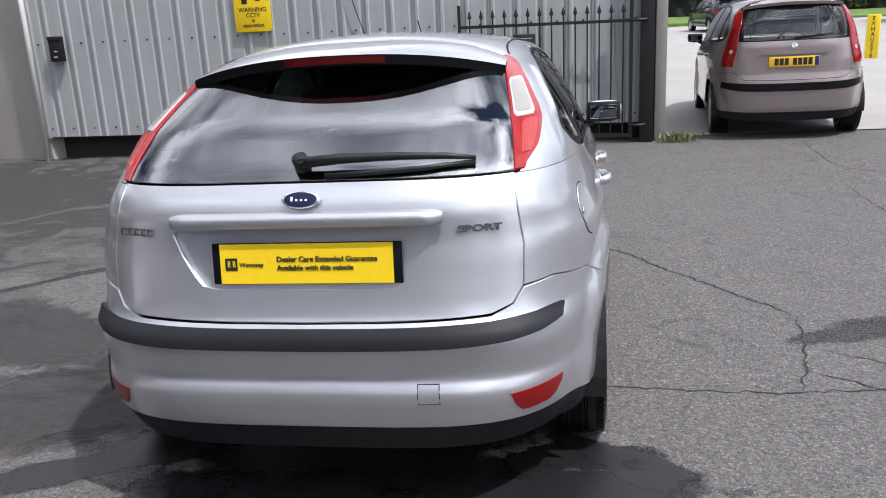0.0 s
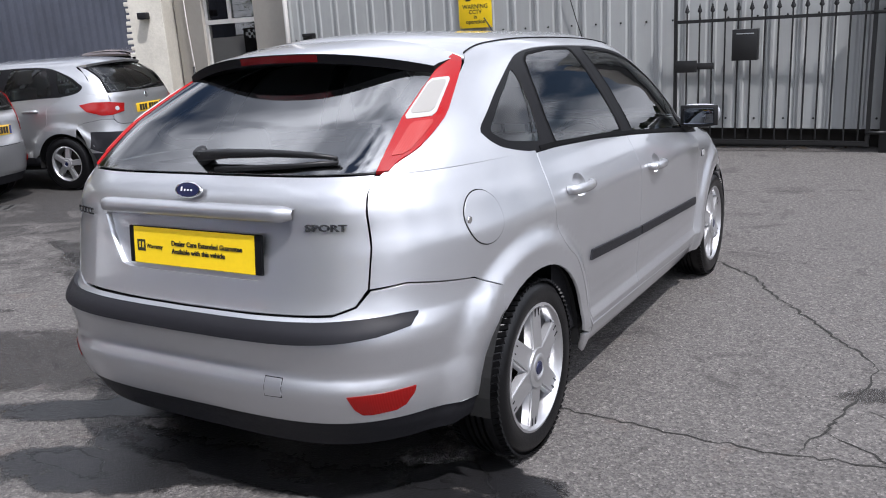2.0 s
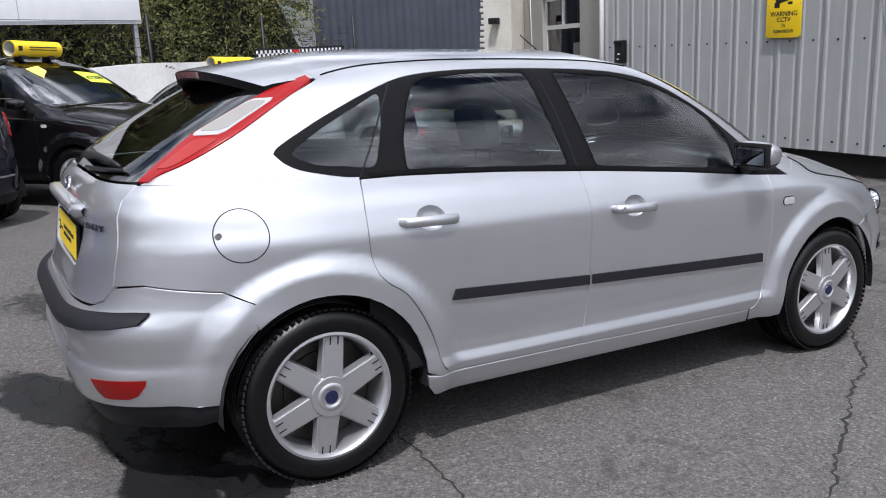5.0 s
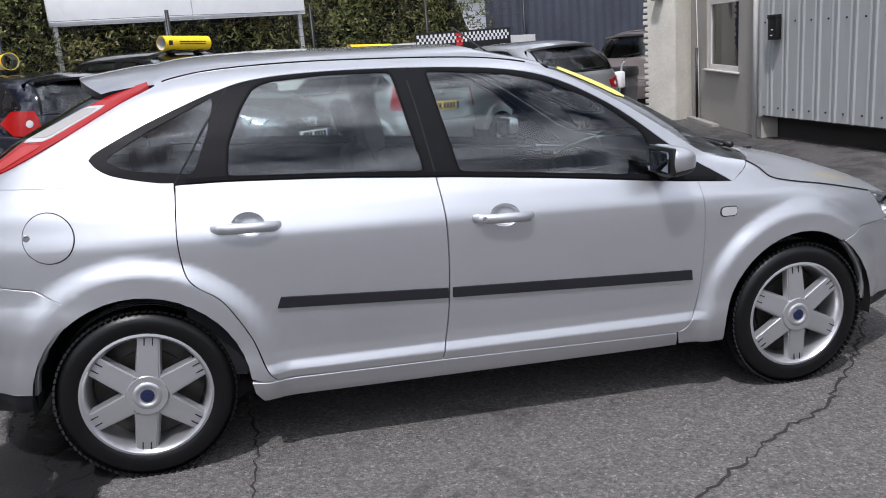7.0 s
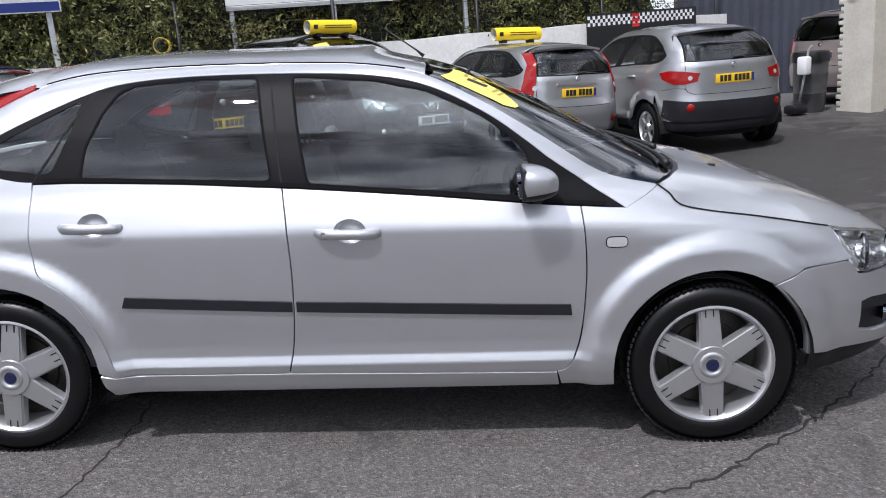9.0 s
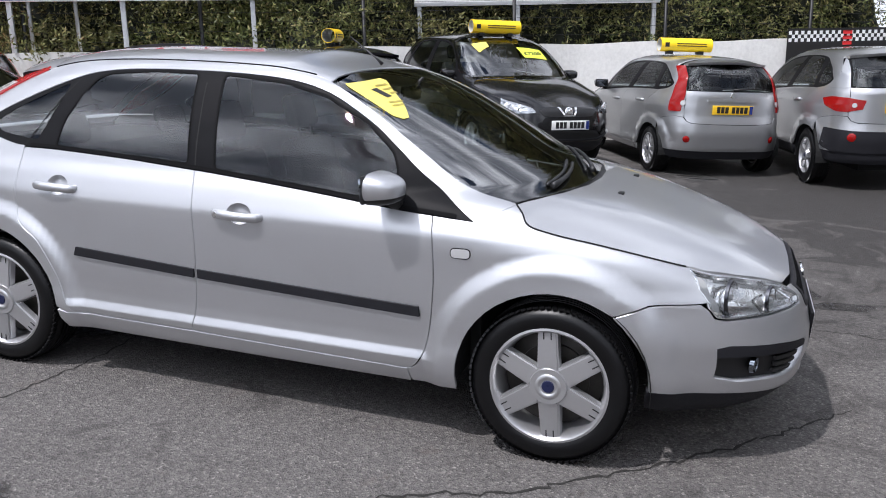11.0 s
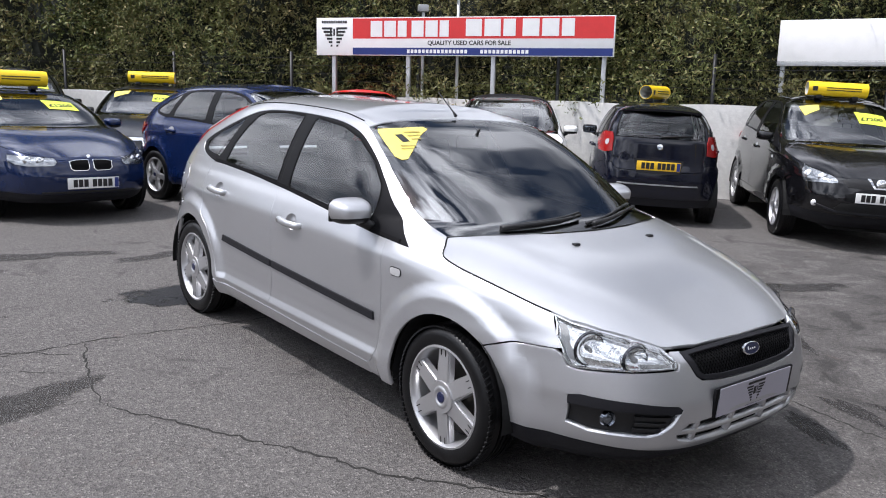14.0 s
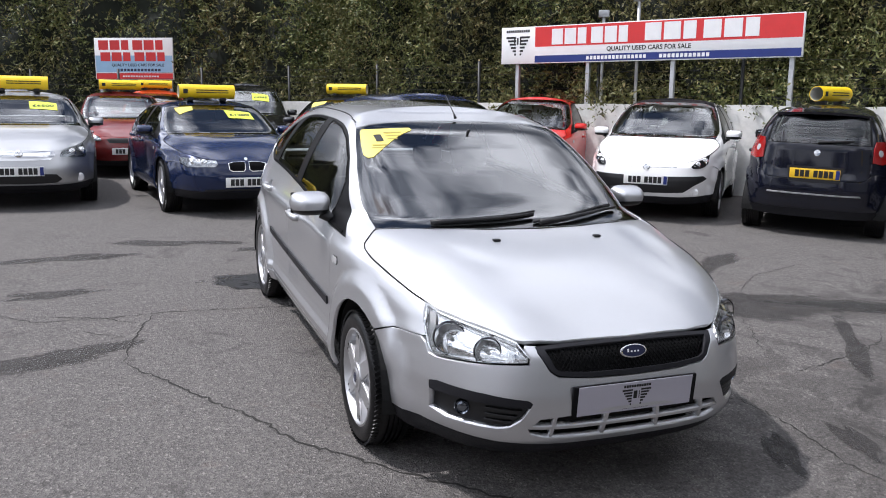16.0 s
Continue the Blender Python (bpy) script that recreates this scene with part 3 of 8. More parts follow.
def alloy_wheel(kind="six", r=0.316, rim=0.222, width=0.205):
    """Tyre, rim and disc, centred, with its face towards +x. Returns meshes by name."""
    h = width / 2
    prof = [(rim - 0.012, -h + 0.02), (rim + 0.012, -h + 0.004), (rim + 0.05, -h - 0.004), (r - 0.03, -h + 0.004), (r - 0.010, -h + 0.022), (r - 0.002, -h + 0.045)]
    for k in range(1, 5):
        c = -h + 0.045 + (width - 0.09) * k / 5
        prof += [(r, c - 0.006), (r - 0.009, c - 0.004), (r - 0.009, c + 0.004), (r, c + 0.006)]
    prof += [(r - 0.002, h - 0.045), (r - 0.010, h - 0.022), (r - 0.03, h - 0.004), (rim + 0.05, h + 0.004), (rim + 0.02, h - 0.001), (rim + 0.004, h - 0.006), (rim - 0.012, h - 0.02)]
    tyre, tread = lathe(prof, 64), bmesh.new()
    for k in range(80):      # cross grooves over both shoulders
        a = 2 * math.pi * k / 80
        for s in (-1, 1):
            m = Matrix.Rotation(a, 4, "X") @ Matrix.Translation((s * (h - 0.028), 0, r - 0.004)) @ Matrix.Rotation(s * 0.35, 4, "Z")
            box(tread, -0.024, 0.024, -0.0085, 0.0085, -0.009, -0.0012, m=m)
    bm = lathe([(rim - 0.014, -h + 0.03), (rim - 0.020, h - 0.05), (rim - 0.010, h - 0.018), (rim + 0.003, h - 0.010), (rim + 0.006, h - 0.004), (rim - 0.003, h - 0.002), (rim - 0.012, h - 0.012), (rim - 0.022, h - 0.05), (rim - 0.03, -h + 0.03)], 56)
    spokes = {"six": 6, "five": 5, "seven": 7, "ten": 10}[kind]
    for k in range(spokes):
        a = 2 * math.pi * k / spokes
        wi, wo = (0.041, 0.036) if kind == "six" else (0.030, 0.034) if kind == "five" else (0.022, 0.020)
        made = bmesh.ops.create_cube(bm, size=1.0)["verts"]
        for v in made:
            out = v.co.z > 0
            hw = wo if out else wi
            v.co = Vector((h - 0.012 - (0.0 if v.co.x > 0 else 0.030) - (0.004 if out else 0.0) + (0 if out else 0.006), hw * (1 if v.co.y > 0 else -1) * (1 if v.co.x > 0 else 1.15), rim - 0.008 if out else 0.062))
        es = [e for e in {e for v in made for e in v.link_edges} if all(v.co.x > h - 0.03 for v in e.verts)]
        got = bmesh.ops.bevel(bm, geom=es, offset=0.006, segments=2, affect="EDGES")
        vs = list({v for f in got["faces"] for v in f.verts} | {v for v in made if v.is_valid})
        vs = list({v for q in vs for f in q.link_faces for v in f.verts})
        bmesh.ops.transform(bm, verts=vs, matrix=Matrix.Rotation(a, 4, "X"))
    hub = bmesh.ops.create_cone(bm, cap_ends=True, segments=32, radius1=0.082, radius2=0.070, depth=0.035)["verts"]
    bmesh.ops.transform(bm, verts=hub, matrix=Matrix.Translation((h - 0.018, 0, 0)) @ Matrix.Rotation(math.pi / 2, 4, "Y"))
    smooth_by_angle(bm, 30)
    for r0, x0, x1 in ((0.050, h - 0.006, h + 0.004),):      # raised ring round the cap
        ringv = [[bm.verts.new((xx, rr * math.cos(2 * math.pi * k / 32), rr * math.sin(2 * math.pi * k / 32))) for k in range(32)] for rr, xx in ((r0, h - 0.0005), (r0 - 0.006, x1), (0.034, x1), (0.028, h - 0.003))]
        for ra_, rb_ in zip(ringv, ringv[1:]):
            for k in range(32):
                f_ = bm.faces.new((ra_[k], ra_[(k + 1) % 32], rb_[(k + 1) % 32], rb_[k]))
                f_.smooth = True
    disc = lathe([(0.05, h - 0.09), (0.14, h - 0.09), (0.14, h - 0.105), (rim - 0.03, h - 0.115), (rim - 0.03, -h + 0.02), (0.02, -h + 0.02)], 40)
    cap = lathe([(0.0, h + 0.004), (0.022, h + 0.003), (0.026, h - 0.003)], 28)
    slots = bmesh.new()
    if kind == "six":      # paired notches at each spoke's end
        for k in range(6):
            for s in (-1, 1):
                m = Matrix.Rotation(2 * math.pi * k / 6, 4, "X") @ Matrix.Translation((h - 0.0145, s * 0.014, rim - 0.026))
                box(slots, -0.002, 0.002, -0.002, 0.002, -0.015, 0.015, m=m)
    out = {}
    for n, b in (("tyre", tyre), ("tread", tread), ("rim", bm), ("brake_disc", disc), ("hub_cap", cap), ("rim_slot", slots)):
        if not b.verts:
            b.free()
            continue
        me = bpy.data.meshes.new(n)
        b.to_mesh(me)
        b.free()
        me.materials.append({"tyre": M_RUBBER, "tread": M_RUBBER, "rim": M_ALLOY, "brake_disc": M_DISC, "hub_cap": M_NAVY, "rim_slot": M_BLACK}[n])
        out[n] = me
    return out


WHEELS = {}


def add_wheels(car, style, r, rim, x, ys, z=None):
    key = (style, r, rim)
    if key not in WHEELS:
        WHEELS[key] = alloy_wheel(style, r, rim)
    spin = 0
    for y in ys:
        for s in (1, -1):
            spin += 1
            m = Matrix.Translation((s * (x - 0.1), y, z or r)) @ (Matrix.Identity(4) if s > 0 else Matrix.Rotation(math.pi, 4, "Z")) @ Matrix.Rotation(0.26 * spin + (0.0 if style != "six" else -0.26 * spin + (0.08 if y > 0 else -0.12)), 4, "X")
            w = part("wheel", WHEELS[key]["brake_disc"], None, car, m=m)
            for n in ("tyre", "tread", "rim", "hub_cap", "rim_slot"):
                if n in WHEELS[key]:
                    o = part(n, WHEELS[key][n], None, w)
                    if n in ("tread", "rim_slot"):
                        o["kind"] = "stuff"


def seat(car, x, y, z, w=0.5, back=0.62, rest=True, tilt=14):
    s = part("seat", smooth_by_angle(box(bmesh.new(), -w / 2, w / 2, -0.25, 0.27, 0, 0.16, bevel=0.06)), M_CLOTH, car, m=Matrix.Translation((x, y, z)))
    b = box(bmesh.new(), -w / 2 + 0.02, w / 2 - 0.02, -0.06, 0.06, 0, back, bevel=0.05)
    part("backrest", smooth_by_angle(b), M_CLOTH, s, m=Matrix.Translation((0, -0.24, 0.10)) @ Matrix.Rotation(radians(tilt), 4, "X"))
    if rest:
        h = box(bmesh.new(), -0.13, 0.13, -0.045, 0.045, 0, 0.19, bevel=0.04)
        tube(h, [(-0.06, 0, -0.1), (-0.06, 0, 0.03)], 0.008)
        tube(h, [(0.06, 0, -0.1), (0.06, 0, 0.03)], 0.008)
        part("headrest", smooth_by_angle(h), M_CLOTH, s, m=Matrix.Translation((0, -0.24, 0.10)) @ Matrix.Rotation(radians(tilt), 4, "X") @ Matrix.Translation((0, 0.0, back + 0.05)))
    return s


def dashboard(car, y, z, w, wheel_side=1):
    bm = box(bmesh.new(), -w, w, y - 0.32, y + 0.20, z - 0.34, z - 0.03, bevel=0.07)
    part("dashboard", smooth_by_angle(bm), M_DASH, car)
    bm = bmesh.new()
    m = Matrix.Translation((wheel_side * 0.36, y - 0.50, z - 0.07)) @ Matrix.Rotation(radians(65), 4, "X")
    ring = [(0.185 * math.cos(a), 0.185 * math.sin(a), 0) for a in (2 * math.pi * k / 28 for k in range(29))]
    tube(bm, ring, 0.016, 8, caps=False)
    bmesh.ops.create_cone(bm, cap_ends=True, segments=16, radius1=0.07, radius2=0.06, depth=0.04)
    for a in (0, 140, 220):
        tube(bm, [(0, 0, 0), (0.18 * math.sin(radians(a + 90)), 0.18 * math.cos(radians(a + 90)), 0)], 0.018, 6)
    bmesh.ops.transform(bm, verts=bm.verts, matrix=m)
    part("steering_wheel", smooth_by_angle(bm), M_DASH, car)


def plate(parent, m, face, w=0.52, h=0.111, bars=True, surround=True, band=True):
    """A number plate with bars for its writing, facing +y of the pose m."""
    b = part("number_plate", smooth_by_angle(box(bmesh.new(), -w / 2, w / 2, 0, 0.006, -h / 2, h / 2, bevel=0.002)), face, parent, m=m)
    if bars:
        bm = bmesh.new()
        x = -w / 2 + 0.07
        for k in range(7):
            if k == 4:
                x += 0.033
            box(bm, x, x + 0.043, 0.006, 0.0075, -0.038, 0.038)
            x += 0.053
        tagged(part("plate_writing", bm, M_INK, b), kind="stuff")
        if band:
            part("plate_band", box(bmesh.new(), -w / 2 + 0.004, -w / 2 + 0.045, 0.006, 0.0072, -h / 2 + 0.006, h / 2 - 0.006), M_BLUE, b)
    return b


def focus_shape():
    w = [(.19, .83), (.24, .872), (.30, .892), (.345, .8965), (.385, .8965), (.42, .8925), (.46, .893), (.55, .8985), (.65, .903), (.80, .9085), (.85, .9085), (.875, .902), (.94, .877), (1.0, .848), (1.05, .83), (1.1, .808), (1.2, .757),
         (1.3, .697), (1.37, .647), (1.41, .607), (1.44, .552), (1.465, .46), (1.485, .30), (1.495, .14), (1.5, .02)]
    f = [(.19, 2.08), (.25, 2.18), (.32, 2.235), (.42, 2.255), (.5, 2.25), (.6, 2.225), (.66, 2.205), (.70, 2.15), (.75, 2.06), (.80, 1.95), (.86, 1.79), (.91, 1.65), (.945, 1.52), (.965, 1.42),
         (.985, 1.28), (1.0, 1.20), (1.05, 1.10), (1.1, 1.01), (1.2, .82), (1.3, .61), (1.38, .42), (1.42, .28), (1.45, .13), (1.47, .06), (1.5, .03)]
    r = [(.19, -2.0), (.27, -2.04), (.33, -2.075), (.42, -2.098), (.45, -2.096), (.48, -2.074), (.52, -2.082), (.58, -2.10), (.62, -2.09), (.65, -2.05), (.70, -2.035), (.77, -2.02), (.88, -2.0), (.96, -1.995), (1.01, -1.975), (1.04, -1.94),
         (1.07, -1.905), (1.1, -1.865), (1.2, -1.72), (1.3, -1.54), (1.37, -1.41), (1.40, -1.35), (1.43, -1.30), (1.46, -1.22), (1.48, -1.12), (1.495, -.95), (1.5, -.75)]
    nf = [(.19, 3.7), (.5, 4.0), (.62, 3.9), (.7, 3.9), (.80, 4.3), (.85, 4.2), (.89, 3.8), (.96, 3.75), (1.0, 3.8), (1.05, 4.1), (1.12, 4.4), (1.2, 4.8), (1.35, 5.5), (1.42, 4.5), (1.5, 3)]
    nr = [(.19, 4.6), (.5, 5.2), (.7, 5.0), (.9, 5.0), (1.05, 5.4), (1.2, 6.5), (1.35, 6.0), (1.42, 4.5), (1.5, 3)]
    return w, f, r, nf, nr




BONNET_EDGE = [(1.13, .965), (1.165, .938), (1.20, .900), (1.30, .876), (1.45, .852), (1.60, .823), (1.72, .797), (1.765, .787)]


def focus_lines():
    """The seams of the flank, as (y, z)."""
    L = {}
    L["dlo_top"] = catmull([(1.0, .903), (.768, 1.054), (.652, 1.143), (.513, 1.240), (.308, 1.340), (.10, 1.385), (-.2, 1.403), (-.58, 1.404), (-.84, 1.386), (-1.0, 1.345), (-1.231, 1.25), (-1.40, 1.165), (-1.435, 1.135)])
    L["dlo_low"] = catmull([(-1.435, 1.135), (-1.40, 1.100), (-1.33, 1.072), (-1.16, 1.043), (-.97, 1.041), (-.6, 1.028), (-.316, 1.011), (-.137, 1.000), (.3, .966), (.697, .928), (1.0, .903)], 4)
    L["rail"] = catmull([(1.13, .965), (.935, 1.013), (.735, 1.137), (.52, 1.268), (.29, 1.380), (.10, 1.418), (-.108, 1.432), (-.42, 1.437), (-.73, 1.434), (-1.0, 1.418), (-1.15, 1.392), (-1.205, 1.372)])
    L["rear_cut"] = catmull([(-1.155, 1.04), (-1.163, .861), (-1.148, .745), (-1.11, .69), (-1.03, .63), (-.945, .49), (-.90, .36), (-.865, .316)], 5)
    L["mid_cut"] = catmull([(-.231, 1.006), (-.214, .87), (-.207, .70), (-.212, .52), (-.226, .40), (-.244, .312)], 4)
    L["front_cut"] = catmull([(.838, .917), (.852, .80), (.857, .66), (.845, .48), (.82, .37), (.785, .312), (.74, .294)], 4)
    return L


M_SEAL = plain("rubber seal", (0.004, 0.004, 0.0045), 0.75, var=0.1, rvar=0.05)
M_SEAL.node_tree.nodes["Principled BSDF"].inputs["Specular IOR Level"].default_value = 0.1
# darker silver that paints the shade of a handle hollow
M_CUPSHADE = plain("shaded silver", (0.40, 0.40, 0.41), 0.4, metal=0.6)


def pchip_map(src, dst):
    return lambda v: float(np.interp(v, src, dst)) if src[0] <= v <= src[-1] else (dst[0] + v - src[0] if v < src[0] else dst[-1] + v - src[-1])


def build_car(name, paint, spec=None, fine=1.0):
    """A five-door hatchback. spec: how another make differs from the main one."""
    sp = dict(Y=((-2.1, -1.32, 1.32, 2.255), (-2.1, -1.32, 1.32, 2.255)), Z=((0, .31, 1.0, 1.5), (0, .31, 1.0, 1.5)), width=1.84, r=None, f=None, nr=None, trim=M_TRIM, glass=M_GLASS,
              front="main", rear="main", strip=True, tyre=0.316, rim=0.222, style="six", sill=paint, mirror=paint, rear_plate=True, front_plate=True, spoiler=0.2, lean=0.0, seats=M_CLOTH)
    sp.update(spec or {})
    Y, Z, kx = pchip_map(*sp["Y"]), pchip_map(*sp["Z"]), sp["width"] / 1.84
    w, f, r, nf, nr = focus_shape()
    w = [(Z(z), v * kx) for z, v in w]
    f = sp["f"] or [(Z(z), Y(v)) for z, v in f]
    r = sp["r"] or [(Z(z), Y(v)) for z, v in r]
    wy = (Y(1.32), Y(-1.32))
    R = sp["tyre"]
    S = Shape(w, f, r, [(Z(z), v) for z, v in nf], sp["nr"] or [(Z(z), v) for z, v in nr], [(wy[0], R - 0.006), (wy[1], R - 0.006)], 0.028, (R + 0.112, R + 0.190))
    if sp["front"] == "main" and fine >= 1:
        S.crease = ([.290, .336, .342, .346, .378, .384, .392, .45, .50], [0, .0056, .0066, .0064, -.0050, -.0056, -.0052, -.001, 0])
    car = new(name)
    car.empty_display_size = 0.3
    st = 0.055 / fine
    Yu = pchip_map(*sp["Yup"]) if "Yup" in sp else Y
    hi = lambda z: min(max((z - .92) / .14, 0), 1)
    Yz = lambda a, b: Y(a) + (Yu(a) - Y(a)) * hi(b)
    wp = lambda pts: [(Yz(a, b), Z(b)) for a, b in pts]
    we = lambda pts: [("x", v * kx, Z(z)) if h == "x" else ("y", Yz(v, z), Z(z), *l) for h, v, z, *l in pts]
    fw = lambda pts: S.outline("front", we(pts))
    rw = lambda pts: S.outline("rear", we(pts))
    L = {k: wp(v) for k, v in focus_lines().items()}
    Ra = R + 0.046
    hz = R - 0.006
    zs, z1 = Z(.235), Z(.305)      # sill's lower and upper edge
    g = 0.0030
    main = sp["front"] == "main"

    # doors, with glass, handle and rubbing strip
    fa = [(wy[0] + Ra * math.cos(radians(a)), hz + Ra * math.sin(radians(a))) for a in np.linspace(190, 20, 22)]
    ra = [(wy[1] + Ra * math.cos(radians(a)), hz + Ra * math.sin(radians(a))) for a in np.linspace(170, -12, 24)]
    rc, mc, fc = L["rear_cut"], L["mid_cut"], L["front_cut"]
    low = [p for p in L["dlo_low"]]
    belt = lambda a, b: [p for p in low if a < p[0] < b]
    rear_door = rc + [mc[-1]] + list(reversed(mc))[1:] + list(reversed(belt(rc[0][0] + 0.02, mc[0][0] - 0.02)))
    front_door = mc + [fc[-1]] + list(reversed(fc))[1:] + list(reversed(belt(mc[0][0] + 0.02, fc[0][0] - 0.02)))
    # window outlines within the dark surround
    q_win = wp(rounded([(-1.385, 1.135), (-1.25, 1.215), (-1.000, 1.332), (-1.028, 1.22), (-1.09, 1.072), (-1.32, 1.098)], 0.03))
    r_win = wp(rounded([(-.973, 1.056), (-.962, 1.16), (-.912, 1.275), (-.86, 1.35), (-.80, 1.374), (-.58, 1.390), (-.345, 1.389), (-.31, 1.20), (-.275, 1.032), (-.6, 1.046)], 0.02))
    f_win = wp(rounded([(-.135, 1.020), (-.175, 1.21), (-.205, 1.388), (.10, 1.366), (.30, 1.322), (.50, 1.230), (.63, 1.128), (.66, 1.07), (.665, .955), (.3, .985)], 0.02))
    dlo = L["dlo_top"] + L["dlo_low"][1:-1]
    cups = [[(Y(hy) + .004 + .058 * math.cos(a), Z(hz2) + .004 + .043 * math.sin(a)) for a in (2 * math.pi * k / 28 for k in range(28))] for hy, hz2 in ((-.925, .888), (.01, .848))] if fine >= 1 else []
    for kind, s in side_frames(S):
        side = "side" if s > 0 else "left"
        rd = part("rear_door", sheets(S.panel(side, rear_door, st * .5 if fine >= 1 else st, g, .02, holes=[c[::-1] for c in cups[:1]])), paint, car)
        fd = part("front_door", sheets(S.panel(side, front_door, st * .6 if fine >= 1 else st, g, .02, holes=[c[::-1] for c in cups[1:]])), paint, car)
        pane = sp["glass"] if s > 0 or not main else M_FARGLASS
        part("window", sheets(S.panel(side, shrunk(r_win, -0.004), st, 0, 0.004, -0.004)), pane, rd, "tinted side window glass")
        part("window", sheets(S.panel(side, shrunk(f_win, -0.004), st, 0, 0.004, -0.004)), pane, fd, "tinted side window glass")
        if sp["strip"]:
            part("rubbing_strip", sheets(S.panel(side, wp([(-.845, .585), (-.215, .556), (-.215, .594), (-.83, .624)]), st, 0, 0.014, 0.010)), M_TRIM, rd, "dark grey rubbing strip")
            part("rubbing_strip", sheets(S.panel(side, wp([(-.197, .556), (.805, .520), (.80, .560), (-.197, .594)]), st, 0, 0.014, 0.010)), M_TRIM, fd, "dark grey rubbing strip")
        for door, hy, hz2 in ((rd, -.925, .888), (fd, .01, .848)):
            y, z = Y(hy), Z(hz2)
            x = S.side(y, z)
            n = S.normal(side, y, z)
            bm = bmesh.new()
            tube(bm, [(s * (x - 0.004), y - 0.115, z), (s * (x + 0.022), y - 0.095, z), (s * (x + 0.034), y - 0.04, z), (s * (x + 0.035), y + 0.04, z - 0.001), (s * (x + 0.022), y + 0.09, z - 0.003), (s * (x - 0.004), y + 0.108, z - 0.003)], 0.0165, 10, taper=[.8, 1, 1, 1, 1, .8])
            for v in bm.verts:
                v.co.x = s * (x + (abs(v.co.x) - x) * 0.9)
                v.co.z = z + (v.co.z - z) * 1.16
            hd = part("handle", smooth_by_angle(bm, 50), paint, door)
            if cups:      # a hollow bowl behind the grip
                cup = cups[0] if door is rd else cups[1]
                cy_, cz_ = y + .004, z + .004
                V, N, F, nc = [], [], [], len(cup)
                for fr_, dp in ((1.0, 0.0), (.95, .010), (.86, .019), (.70, .025), (.40, .029), (.05, .030)):
                    for a, b in cup:
                        pa, pb = cy_ + (a - cy_) * fr_, cz_ + (b - cz_) * fr_
                        V.append(S.place(side, pa, pb) - dp * S.normal(side, cy_, cz_))
                for i in range(5):
                    F += [(i * nc + k, i * nc + (k + 1) % nc, (i + 1) * nc + (k + 1) % nc, (i + 1) * nc + k) for k in range(nc)]
                F.append(tuple(range(5 * nc, 6 * nc)))
                part("handle_cup", mesh_of("handle_cup", V, F if s > 0 else [f[::-1] for f in F]), paint, door, "hollow silver handle recess")
            else:
                # no hollow here: a flat disc, its darker colour standing for the recess's shade
                cup = [(y + 0.062 * math.cos(a) + 0.004, z + 0.005 + 0.042 * math.sin(a)) for a in (2 * math.pi * k / 24 for k in range(24))]
                part("handle_cup", sheets(S.panel(side, cup, 0.02, 0, 0.0, 0.0012)), M_CUPSHADE, door)
            if door is fd and s > 0:
                bm = lathe([(0.0, 0.0), (0.010, 0.0), (0.012, -0.004)], 18)
                part("lock", bm, M_CHROME, hd, "chrome lock cylinder", m=Matrix.Translation((s * (x + 0.037), y - 0.085, z)))
        # dark window surround: quarter light, pillars, weather strips
        part("window_surround", sheets(S.panel(side, dlo, st, 0.001, 0.008, -0.003, [q_win, r_win, f_win])), M_GLOSSBLACK, car, "gloss black pillars and window surround")
        if fine >= 1:
            for line in ([(-.231, 1.008), (-.247, 1.11), (-.266, 1.24), (-.293, 1.402)], [(-1.155, 1.045), (-1.10, 1.13), (-1.03, 1.245), (-.948, 1.364)]):
                rim_ = [(a - .0032, b) for a, b in line] + [(a + .0032, b) for a, b in reversed(line)]
                part("door_gap", sheets(S.panel(side, wp(rim_), st, 0, 0, -.0018)), M_DARK, car)
            for win in (r_win, f_win):
                part("window_seal", sheets(S.panel(side, shrunk(win, -.009), st, 0, 0, -.0012, [shrunk(win, -.001)[::-1]])), M_SEAL, car, "black rubber window seal")
            belt_ = [p for p in L["dlo_low"] if Y(-1.14) < p[0] < Y(.93)]
            part("belt_seal", sheets(S.panel(side, [(a, b + .003) for a, b in belt_] + [(a, b + .017) for a, b in reversed(belt_)], st, 0, .006, .002)), M_SEAL, car, "black rubber belt seal")
        part("quarter_window", sheets(S.panel(side, shrunk(q_win, -0.003), st, 0, 0.003, -0.005)), pane, car, "dark fixed quarter window")
        # flank above the belt, roof rail and tail corner
        rail = L["rail"]
        low_rear = [p for p in L["dlo_low"] if p[0] < Yz(-1.165, 1.043)]
        upper = rail + [(S.at(Z(z))[2] + d, Z(z)) for z, d in ((1.292, .175), (1.192, .18), (1.118, .15), (1.085, .117), (1.052, .09))] + wp([(-1.45, 1.05), (-1.157, 1.045)]) + list(reversed(low_rear)) + list(reversed(L["dlo_top"]))
        hood_edge = catmull(BONNET_EDGE, 4)
        mx = (lambda pts: [(math.pi - a, z) for a, z in pts]) if s < 0 else (lambda pts: pts)
        tail_x = .6325
        q_low = rw([("y", a, b) for a, b in [(-1.157, 1.047), (-1.45, 1.05)]] + [("x", .70, 1.05)] + [("x", tail_x - .012, 1.05), ("x", tail_x, .95), ("x", tail_x + .013, .80), ("x", tail_x + .012, .735)]
                   + [("y", -1.87, .745), ("y", -1.65, .715), ("y", -1.56, .672)])
        q_low = mx(q_low)
